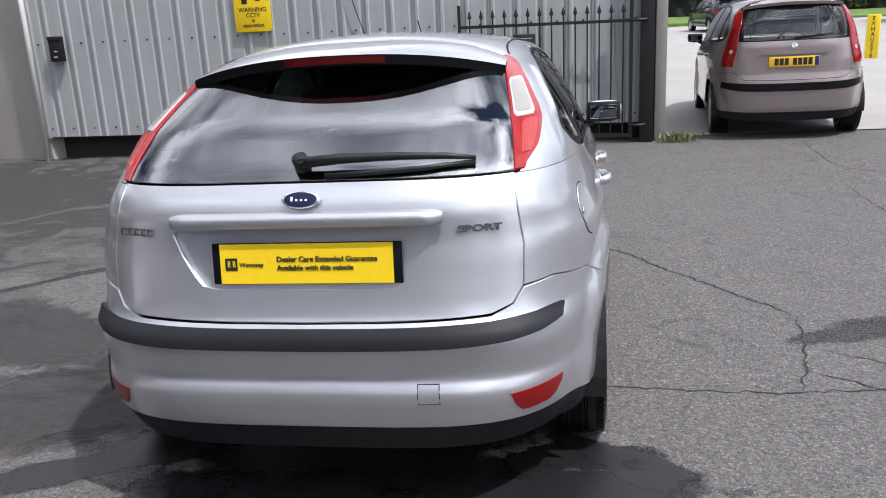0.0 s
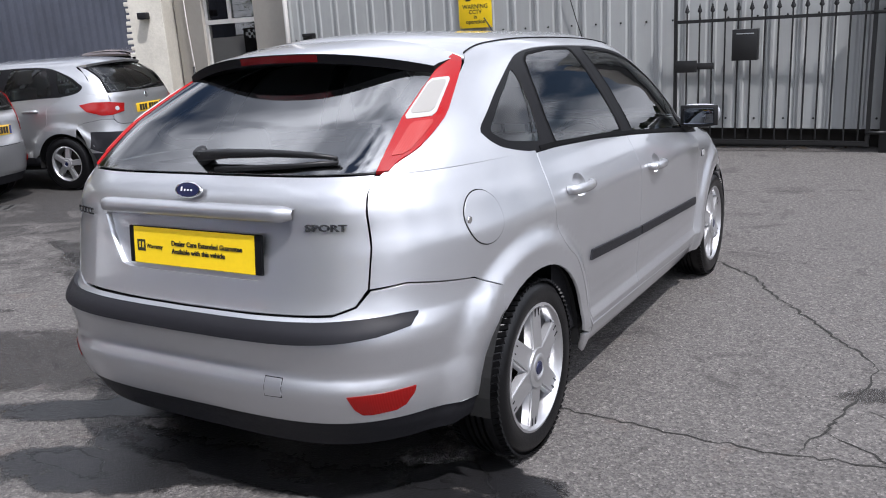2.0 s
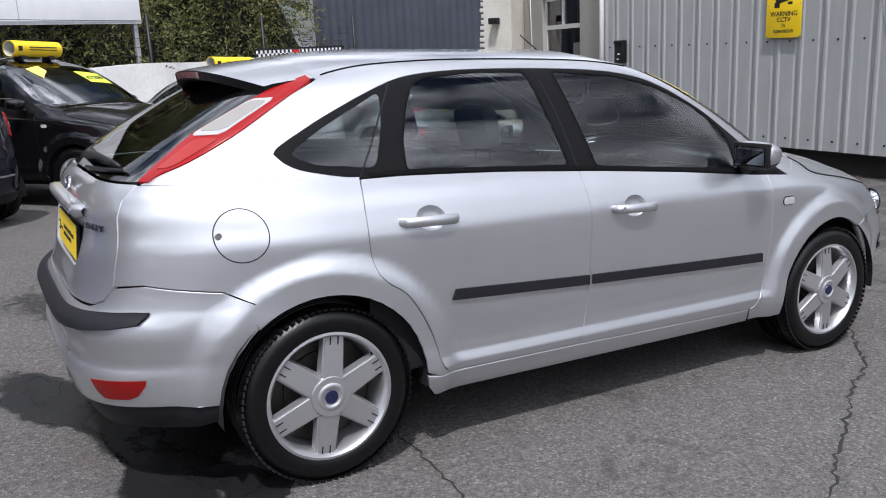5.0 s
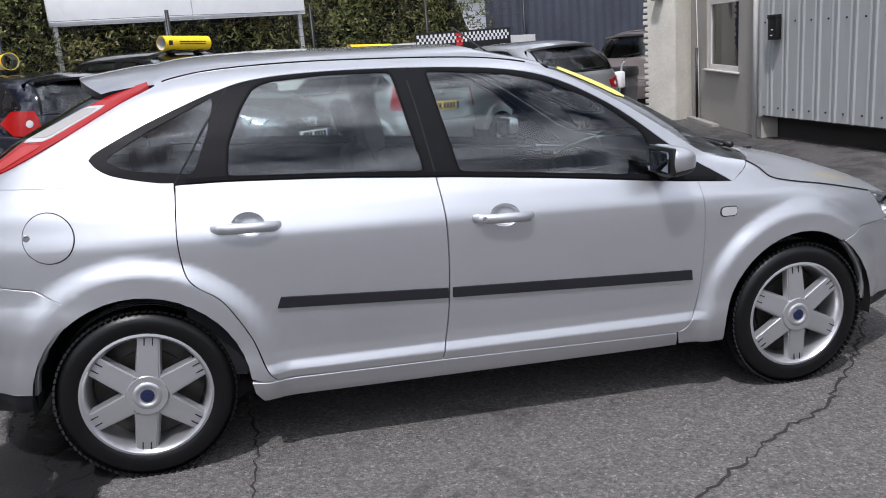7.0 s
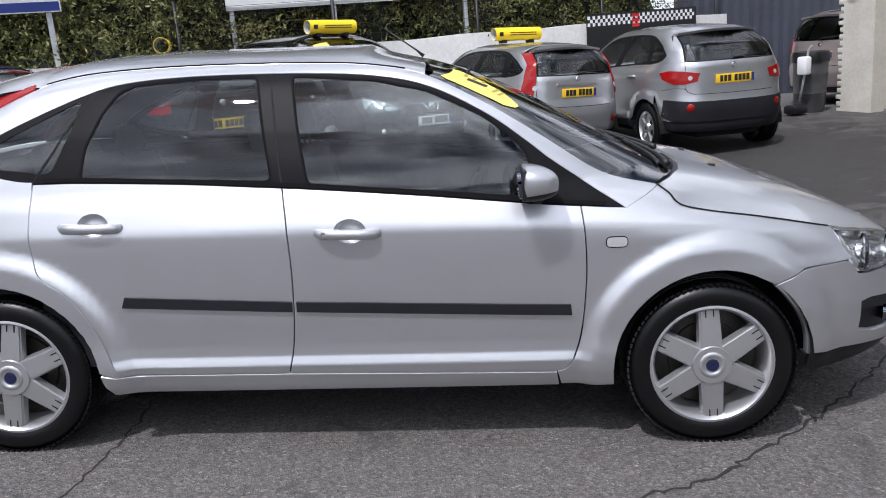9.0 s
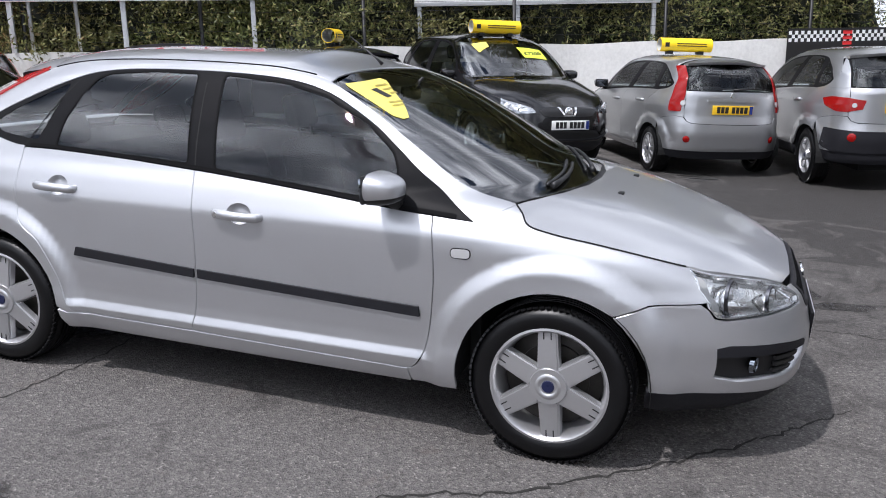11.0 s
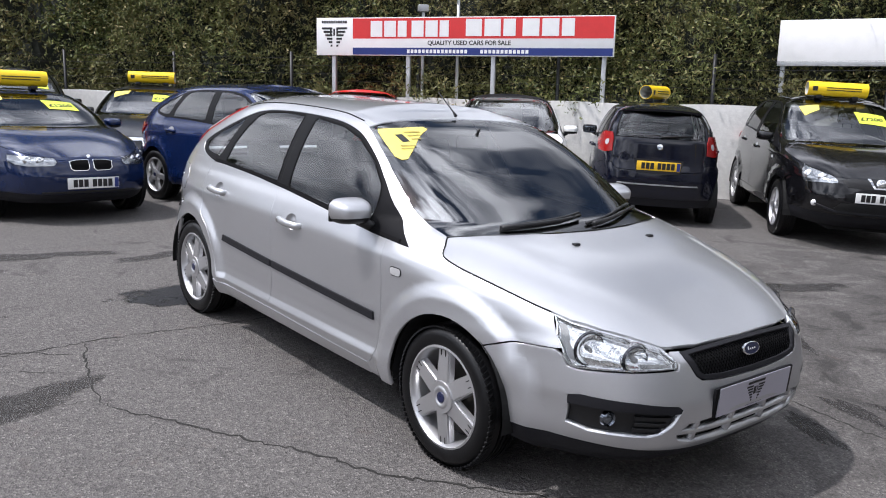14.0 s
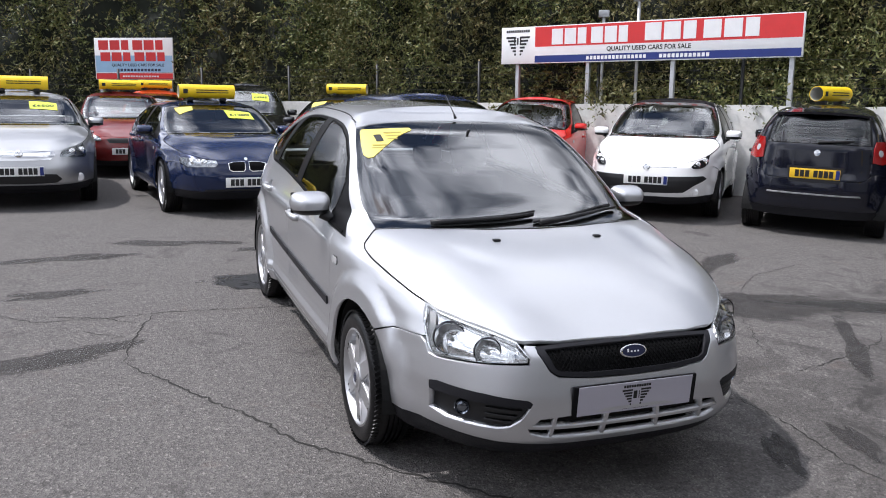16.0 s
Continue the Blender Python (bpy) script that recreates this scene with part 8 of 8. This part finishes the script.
# bushes behind the wall
def leaf_mat():
    m = bpy.data.materials.new("bush leaves")
    m.use_nodes = True
    nt = m.node_tree
    p = nt.nodes["Principled BSDF"]
    g = nt.nodes.new("ShaderNodeNewGeometry")
    tc = nt.nodes.new("ShaderNodeTexCoord").outputs["Object"]
    c = ramp_of(nt, g.outputs["Random Per Island"], [(0.0, (0.034, 0.048, 0.014)), (0.45, (0.095, 0.118, 0.032)), (0.8, (0.17, 0.18, 0.055)), (1.0, (0.27, 0.215, 0.095))])
    c = mixed(nt, ramp_of(nt, noise_of(nt, tc, 0.45, 3), [(0.4, (0, 0, 0)), (0.7, (0.55, 0.55, 0.55))]), c, (0.14, 0.105, 0.048))
    nt.links.new(c, p.inputs["Base Color"])
    p.inputs["Specular IOR Level"].default_value = 0.3
    p.inputs["Roughness"].default_value = 0.55
    p.inputs["Subsurface Weight"].default_value = 0.0
    return m


M_LEAF = leaf_mat()
# near-black: shade deep in the bushes, put into the colour
M_LEAFSHADE = plain("painted shade between leaves", (0.008, 0.011, 0.005), 0.9, var=0.5, scale=6)


CLEAR = (((-4.90, -9.47), (-7.69, -4.94), 2.21, 2.86), ((-9.75, -3.30), (-11.30, .55), 2.13, 2.84), ((2.25, -18.75), (.40, -17.75), 2.02, 3.06))


def bush_mass(line, depth0, base, heights, count, seed, name, label, leaf=(.05, .13)):
    """A thicket along a line in plan: sprays of narrow leaves over a lumpy sheet coloured dark as shade."""
    rs = np.random.RandomState(seed)
    P = np.array(line)
    seg = np.linalg.norm(np.diff(P, axis=0), axis=1)
    cum = np.r_[0, np.cumsum(seg)]
    tot = cum[-1]

    def at(s):
        i = np.clip(np.searchsorted(cum, s) - 1, 0, len(seg) - 1)
        t = (s - cum[i]) / seg[i]
        d = (P[i + 1] - P[i]) / seg[i][:, None]
        return P[i] + (P[i + 1] - P[i]) * t[:, None], np.stack([-np.abs(d[:, 1]), -np.abs(d[:, 0])], 1)

    def lump(s, z):
        return .35 * np.sin(s * 1.3 + 1.7 * np.sin(z * .9)) + .25 * np.sin(s * 2.9 + z * 1.8) + .18 * np.sin(s * 5.3 - z * 3.1) + .12 * np.sin(s * 9.1 + z * 6.3)

    top = lambda s: heights[0] + heights[1] * (.5 + .5 * np.sin(s * .55 + seed)) + .4 * np.sin(s * 1.9) + .25 * np.sin(s * 4.3)
    # heart: a lumpy near-black sheet, its colour standing for the shade between leaves
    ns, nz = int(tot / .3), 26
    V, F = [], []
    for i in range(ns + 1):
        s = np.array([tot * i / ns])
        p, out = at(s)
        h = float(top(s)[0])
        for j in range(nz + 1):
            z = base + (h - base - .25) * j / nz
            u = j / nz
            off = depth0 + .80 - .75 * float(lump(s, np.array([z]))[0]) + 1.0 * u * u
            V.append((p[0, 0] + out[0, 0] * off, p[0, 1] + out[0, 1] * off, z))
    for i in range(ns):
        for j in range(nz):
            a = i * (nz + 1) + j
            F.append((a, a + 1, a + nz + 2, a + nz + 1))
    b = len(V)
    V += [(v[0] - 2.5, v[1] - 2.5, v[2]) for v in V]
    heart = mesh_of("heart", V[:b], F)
    # sprays
    nsp = count // 14
    s = rs.uniform(0, tot, nsp)
    z = base + (top(s) - base) * rs.uniform(0, 1, nsp) ** .85
    p, out = at(s)
    u = (z - base) / (top(s) - base)
    off = depth0 + .38 - .75 * lump(s, z) + 1.0 * u * u + rs.uniform(-.32, .52, nsp)
    C = np.stack([p[:, 0] + out[:, 0] * off, p[:, 1] + out[:, 1] * off, z], 1)
    fwd = np.stack([-out[:, 0], -out[:, 1], np.zeros(nsp)], 1)
    D = fwd * rs.uniform(.2, 1, (nsp, 1)) + rs.normal(0, .7, (nsp, 3)) + np.array([0, 0, .25])
    D /= np.linalg.norm(D, axis=1)[:, None]
    ln = rs.uniform(.25, .6, nsp)
    k = 14
    t = np.tile(np.linspace(.05, 1, k), nsp)
    idx = np.repeat(np.arange(nsp), k)
    A = C[idx] + D[idx] * (ln[idx] * t)[:, None] - np.array([0, 0, .22]) * (ln[idx] * t * t)[:, None]
    L_ = D[idx] * .5 + rs.normal(0, .75, (nsp * k, 3))
    L_ /= np.linalg.norm(L_, axis=1)[:, None]
    W_ = np.cross(L_, rs.normal(0, 1, (nsp * k, 3)))
    W_ /= np.maximum(np.linalg.norm(W_, axis=1)[:, None], 1e-6)
    sz = rs.uniform(leaf[0], leaf[1], nsp * k)[:, None]
    a0, a1, a2, a3 = A, A + L_ * sz * .5 + W_ * sz * .17, A + L_ * sz, A + L_ * sz * .5 - W_ * sz * .17
    keep = np.ones(len(A), bool)
    for (ax, ay), (bx, by), z0, z1 in CLEAR:      # cut back in front of the sign boards
        dx, dy = bx - ax, by - ay
        ln_ = math.hypot(dx, dy)
        sx = ((A[:, 0] - ax) * dx + (A[:, 1] - ay) * dy) / ln_
        of = ((A[:, 0] - ax) * dy - (A[:, 1] - ay) * dx) / ln_
        keep &= ~((sx > -.05) & (sx < ln_ + .05) & (of > -.12) & (of < 1.5) & (A[:, 2] > z0 - .12) & (A[:, 2] < z1 + .1))
    VV = np.stack([a0, a1, a2, a3], 1)[keep].reshape(-1, 3)
    n = len(VV) // 4
    me = bpy.data.meshes.new(name)
    me.vertices.add(len(VV))
    me.vertices.foreach_set("co", VV.ravel())
    me.loops.add(len(VV))
    me.loops.foreach_set("vertex_index", np.arange(len(VV), dtype=np.int32))
    me.polygons.add(n)
    me.polygons.foreach_set("loop_start", np.arange(0, len(VV), 4, dtype=np.int32))
    me.polygons.foreach_set("loop_total", np.full(n, 4, dtype=np.int32))
    me.update()
    me.validate()
    ob = tagged(part(name, me, M_LEAF), label, "bushes", kind="stuff")
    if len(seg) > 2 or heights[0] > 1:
        tagged(part("bush_heart", heart, M_LEAFSHADE, ob), kind="stuff")
    return ob


near_line = [p for p in WALL]
bush_mass(near_line[1:8], .55, .8, (4.6, 2.6), 250000, 5, "bushes", "tangled green bushes with narrow leaves behind the wall", (.04, .10))
bush_mass(near_line[6:], .8, .6, (5.5, 3.0), 130000, 9, "far_bushes", "tall tangled bushes and young trees behind the wall", (.06, .14))
spill = [along(near_line[4], near_line[5], .2), along(near_line[5], near_line[6], .05), along(near_line[5], near_line[6], .9)]
bush_mass(spill, -.12, 1.35, (1.55, .45), 9000, 21, "spilling_bushes", "green shoots spilling over the white wall", (.05, .11))


# ---- street beyond the gateway ----
M_PALE = plain("pale worn tarmac", (0.30, 0.285, 0.265), 0.9, var=0.12, scale=0.5, bump=0.003, bscale=60)
M_GRASS = plain("verge grass", (0.10, 0.17, 0.03), 0.9, var=0.35, scale=3, bump=0.03, bscale=40)
fore = bmesh.new()
xs, ys = np.linspace(1.9, 60, 40), np.linspace(6.2, 60, 40)
grid = [[fore.verts.new((x, y, ground_z(x, y) + .012)) for x in xs] for y in ys]
for r0, r1 in zip(grid, grid[1:]):
    for k in range(len(xs) - 1):
        fore.faces.new((r0[k], r0[k + 1], r1[k + 1], r1[k]))
tagged(part("road", fore, M_PALE), "pale worn tarmac forecourt beyond the gateway", "road", kind="structure")
ver = bmesh.new()
box(ver, -30, 60, 44, 58, -.3, .22, .05)
tagged(part("verge", ver, M_GRASS), "green grass verge across the street", "grass", kind="structure")
bush_mass([(60, 56), (30, 58), (5, 60), (-25, 62)], .0, .2, (6.5, 2.0), 14000, 31, "street_trees", "dark trees across the street", (.3, .8))
# hedge behind the camera path, added to darken low reflections in the side glass
bush_mass([(17, 40), (16.5, 15), (17, -5), (18, -28)], .0, .2, (1.7, 0.8), 9000, 37, "yard_hedge", "dark hedge along the open side of the yard", (.2, .45))
for src, x, y, h, lab in (("white_hatchback", 8.1, 29.5, 15, "white car parked far across the street"), ("charcoal_hatchback", 7.1, 36, 10, "dark car parked far across the street"),
                          ("black_hatchback", 15.4, 26.0, 40, "dark car parked beside the street"), ("silver_small_hatchback", 13.2, 19.5, 75, "silver car parked across the street")):
    tagged(copy_thing(bpy.data.objects[src], on_ground(x, y, h, .012)), lab)
ex = part("street_sign", smooth_by_angle(box(bmesh.new(), -.14, .14, -.02, .02, .02, .98, .01)), M_YELLOW, m=Matrix.Translation((7.39, 16.33, ground_z(7.39, 16.33) + .012)) @ Matrix.Rotation(radians(-28), 4, "Z"))
base = Matrix.Translation((0, -.0205, 0)) @ Matrix.Rotation(math.pi / 2, 4, "X")
for k, ch in enumerate("EXHAUSTS"):
    letter(ex, ch, .12, 0, .90 - .118 * k, M_INK, .001, base, "CENTER", .003)
tagged(ex, "yellow upright sign with black letters", "sign")
mh = part("manhole_cover", smooth_by_angle(box(bmesh.new(), -.33, .33, -.33, .33, -.02, .008, .004)), M_CONC, m=on_ground(3.0, 5.72, 8))
part("cover_plate", smooth_by_angle(box(bmesh.new(), -.18, .18, -.18, .18, .008, .011, .002)), M_BARS, mh)
tagged(mh, "concrete manhole surround with an iron cover", "manhole")
M_DRAIN = plain("worn iron", (0.05, 0.048, 0.046), 0.7, var=0.3, scale=9, bump=0.003, bscale=60)
dr = part("drain_cover", smooth_by_angle(box(bmesh.new(), -.42, .42, -.20, .20, -.02, .004, .004)), M_DRAIN, m=on_ground(-7.07, 1.37, 42))
for k in range(7):
    part("drain_bar", smooth_by_angle(box(bmesh.new(), -.36 + .12 * k - .02, -.36 + .12 * k + .02, -.16, .16, .004, .009, .002)), M_BARS, dr)
tagged(dr, "dark iron drain cover set in the asphalt", "drain")

M_BIN = plain("dull bin steel", (0.10, 0.10, 0.105), 0.4, metal=0.5, var=0.25)
# bin and floor cleaner by the pillar
bn = part("waste_bin", smooth_by_angle(lathe([(0, 0), (.22, 0), (.235, .05), (.25, .30), (.255, .31), (.25, .33), (.262, .60), (.268, .62), (.262, .64), (.27, .90), (.28, .92), (.25, .91), (.22, .1)], 28, "z")), M_BIN, m=Matrix.Translation((-10.2, 5.95, ground_z(-10.2, 5.95))))
part("bin_liner", smooth_by_angle(lathe([(.285, .80), (.29, .90), (.27, .96), (.20, .93), (.10, .88), (0, .87)], 20, "z")), M_BLACK, bn)
tagged(bn, "round metal bin with a black liner", "bin")
cl = part("floor_cleaner", smooth_by_angle(box(bmesh.new(), -.13, .13, -.13, .17, .02, .17, .05)), M_BLACK, m=Matrix.Translation((-9.75, 5.55, ground_z(-9.75, 5.55))) @ Matrix.Rotation(radians(30), 4, "Z"))
part("cleaner_handle", smooth_by_angle(tube(bmesh.new(), [(0, .1, .2), (0, .2, .6), (0, .28, 1.0), (.06, .28, 1.06)], .018, 8)), M_GALV, cl)
part("cleaner_tank", smooth_by_angle(box(bmesh.new(), -.09, .09, .12, .26, .62, .90, .03)), M_WHITE, cl)
tagged(cl, "upright floor cleaner with a white tank", "cleaner")

# ---- cracks and damp in the asphalt ----
M_CRACK = plain("dirt-filled crack", (0.018, 0.017, 0.015), 0.95, var=0.4, scale=30)
M_DAMP = plain("damp asphalt", (0.030, 0.028, 0.027), 0.75, var=0.45, scale=5, bump=0.004, bscale=110, rvar=0.2)
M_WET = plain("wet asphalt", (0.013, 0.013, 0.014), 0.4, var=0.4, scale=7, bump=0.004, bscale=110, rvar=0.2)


def crack(pts, width, seed, label="dark jagged crack in the asphalt"):
    r = random.Random(seed)
    P = []
    for a, b in zip(pts, pts[1:]):
        n = max(2, int(math.hypot(b[0] - a[0], b[1] - a[1]) / .035))
        for i in range(n):
            t = i / n
            P.append((a[0] + (b[0] - a[0]) * t + r.gauss(0, .009), a[1] + (b[1] - a[1]) * t + r.gauss(0, .009)))
    P.append(pts[-1])
    V, F = [], []
    for i, p in enumerate(P):
        a, b = P[max(i - 1, 0)], P[min(i + 1, len(P) - 1)]
        d = Vector((b[0] - a[0], b[1] - a[1])).normalized()
        w = width * r.uniform(.35, 1.25) * (.3 + .7 * min(1, i / 6, (len(P) - 1 - i) / 6))
        for s in (-1, 1):
            x, y = p[0] - d.y * w * s * .5, p[1] + d.x * w * s * .5
            V.append((x, y, ground_z(x, y) + .0025))
        if i:
            F.append((2 * i - 2, 2 * i - 1, 2 * i + 1, 2 * i))
    tagged(part("crack", mesh_of("crack", V, F), M_CRACK, ground), kind="stuff")


CRACKS = [
    ([(1.88, -.05), (1.77, .16), (1.57, .49), (1.41, .76), (1.28, .97), (1.14, 1.29), (.97, 1.47), (.80, 1.68), (.65, 1.83), (.43, 2.05), (.28, 2.18), (-.1, 2.5)], .022),
    ([(1.88, -.05), (1.87, -.22), (1.81, -.47), (1.76, -.75), (1.69, -.98)], .016),
    ([(2.65, -1.2), (2.42, -.98), (2.05, -.97), (1.70, -1.01), (1.5, -1.02), (1.25, -1.0), (.92, -.97), (.57, -.96), (.2, -1.0)], .013),
    ([(2.18, -.73), (1.88, -.53)], .012),
    ([(-1.05, 1.3), (-1.26, 1.46), (-1.27, 1.82), (-1.21, 2.23), (-1.25, 2.6), (-1.1, 3.3)], .012),
    ([(1.73, -.77), (1.85, -.86), (2.0, -.97), (2.4, -1.1)], .014),
    ([(1.83, -.11), (2.05, -.13), (2.28, -.15), (3.0, -.2)], .008),
    ([(3.28, 5.5), (3.29, 4.5), (3.4, 4.2), (3.9, 3.9)], .014),
    ([(3.19, 3.6), (3.18, 2.58), (3.6, 2.0)], .014),
    ([(-3.15, .69), (-3.0, .85), (-2.64, 1.01), (-1.9, 1.2)], .012),
    ([(-2.4, 3.4), (-1.4, 3.7), (-.2, 3.9), (1.2, 4.1), (2.6, 4.4)], .010),
    ([(-2.0, .8), (-2.6, -.2), (-3.4, -.9), (-4.3, -1.2)], .010),
    ([(-.5, -3.2), (.4, -3.6), (1.6, -3.7), (2.8, -4.1)], .010),
]
for i, (pts, w) in enumerate(CRACKS):
    crack(pts, w * .70, 40 + i)


def soft_stain(m, most):
    """Lets a stain's edge fray into the dry asphalt."""
    nt = m.node_tree
    p, out = nt.nodes["Principled BSDF"], nt.nodes["Material Output"]
    at = nt.nodes.new("ShaderNodeAttribute")
    at.attribute_name = "depth"
    tc = nt.nodes.new("ShaderNodeTexCoord").outputs["Object"]
    ad = nt.nodes.new("ShaderNodeMath")
    ad.operation = "MULTIPLY_ADD"
    nt.links.new(noise_of(nt, tc, 7.0, 8, 0.7), ad.inputs[0])
    ad.inputs[1].default_value = 1.5
    nt.links.new(at.outputs["Fac"], ad.inputs[2])
    tr, mx = nt.nodes.new("ShaderNodeBsdfTransparent"), nt.nodes.new("ShaderNodeMixShader")
    nt.links.new(ramp_of(nt, ad.outputs[0], [(0.0, (0, 0, 0)), (0.58, (0, 0, 0)), (0.86, (most, most, most))]), mx.inputs[0])
    nt.links.new(tr.outputs["BSDF"], mx.inputs[1])
    nt.links.new(p.outputs["BSDF"], mx.inputs[2])
    nt.links.new(mx.outputs["Shader"], out.inputs["Surface"])


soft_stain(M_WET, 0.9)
soft_stain(M_DAMP, 0.55)


def damp(cx, cy, rx, ry, turn, seed):
    """A stain with a ragged edge."""
    r = random.Random(seed)
    ph = [r.uniform(0, 6.28) for _ in range(6)]
    n = 40
    V, F, dep = [(cx, cy, ground_z(cx, cy) + .0015)], [], [1.0]
    c, s = math.cos(radians(turn)), math.sin(radians(turn))
    for u, dp in ((.5, .55), (1.0, .1), (1.45, -.4)):
        for k in range(n):
            a = 2 * math.pi * k / n
            q = u * (1 + .22 * math.sin(2 * a + ph[0]) + .17 * math.sin(3 * a + ph[1]) + .12 * math.sin(5 * a + ph[2]))
            x, y = rx * q * math.cos(a), ry * q * math.sin(a)
            x, y = cx + c * x - s * y, cy + s * x + c * y
            V.append((x, y, ground_z(x, y) + .0015 + seed * .00001))
            dep.append(dp)
    F = [(0, 1 + k, 1 + (k + 1) % n) for k in range(n)]
    for b in (1, 1 + n):
        F += [(b + k, b + n + k, b + n + (k + 1) % n, b + (k + 1) % n) for k in range(n)]
    me = mesh_of("damp", V, F)
    me.attributes.new("depth", "FLOAT", "POINT").data.foreach_set("value", dep)
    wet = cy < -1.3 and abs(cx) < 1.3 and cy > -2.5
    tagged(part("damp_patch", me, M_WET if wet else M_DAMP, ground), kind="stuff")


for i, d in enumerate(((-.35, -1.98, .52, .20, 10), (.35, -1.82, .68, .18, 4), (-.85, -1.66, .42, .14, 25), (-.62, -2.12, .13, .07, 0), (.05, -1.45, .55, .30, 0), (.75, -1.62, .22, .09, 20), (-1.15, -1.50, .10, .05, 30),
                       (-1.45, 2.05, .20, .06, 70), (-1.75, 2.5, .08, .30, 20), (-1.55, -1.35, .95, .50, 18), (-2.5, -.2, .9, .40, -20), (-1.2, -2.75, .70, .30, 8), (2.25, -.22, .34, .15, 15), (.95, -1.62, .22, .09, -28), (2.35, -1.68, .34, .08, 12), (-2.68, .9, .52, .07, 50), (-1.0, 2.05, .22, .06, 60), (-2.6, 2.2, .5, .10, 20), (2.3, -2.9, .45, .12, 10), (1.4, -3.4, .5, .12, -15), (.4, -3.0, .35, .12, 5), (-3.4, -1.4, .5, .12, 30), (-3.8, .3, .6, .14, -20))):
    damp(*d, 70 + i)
lit = random.Random(8)
bm = bmesh.new()
for k in range(160):
    x = lit.uniform(-6.2, 1.5)
    y = YW - abs(lit.gauss(0, .10)) + .10
    a = lit.uniform(0, 6.28)
    s = lit.uniform(.015, .05)
    z = ground_z(x, y) + .004
    vs = [bm.verts.new((x + s * math.cos(a + t), y + s * .6 * math.sin(a + t), z + lit.uniform(0, .02))) for t in (0, 1.6, 3.1, 4.7)]
    bm.faces.new(vs)
tagged(part("leaf_litter", bm, M_DIRT), "dry leaves and dirt along the shed", "litter", kind="stuff")
wd = random.Random(55)
bm = bmesh.new()
for k in range(150):
    x, y = 1.95 + wd.gauss(0, .14), 5.78 + wd.gauss(0, .05)
    z = ground_z(x, y)
    a, h = wd.uniform(0, 6.28), wd.uniform(.03, .13)
    dx, dy = math.cos(a) * h * .6, math.sin(a) * h * .6
    vs = [bm.verts.new(p) for p in ((x, y, z), (x + dx * .5 - dy * .18, y + dy * .5 + dx * .18, z + h * .6), (x + dx, y + dy, z + h), (x + dx * .5 + dy * .18, y + dy * .5 - dx * .18, z + h * .6))]
    bm.faces.new(vs)
tagged(part("weeds", bm, M_LEAF), "small green weeds growing at the gate post", "weeds", kind="stuff")
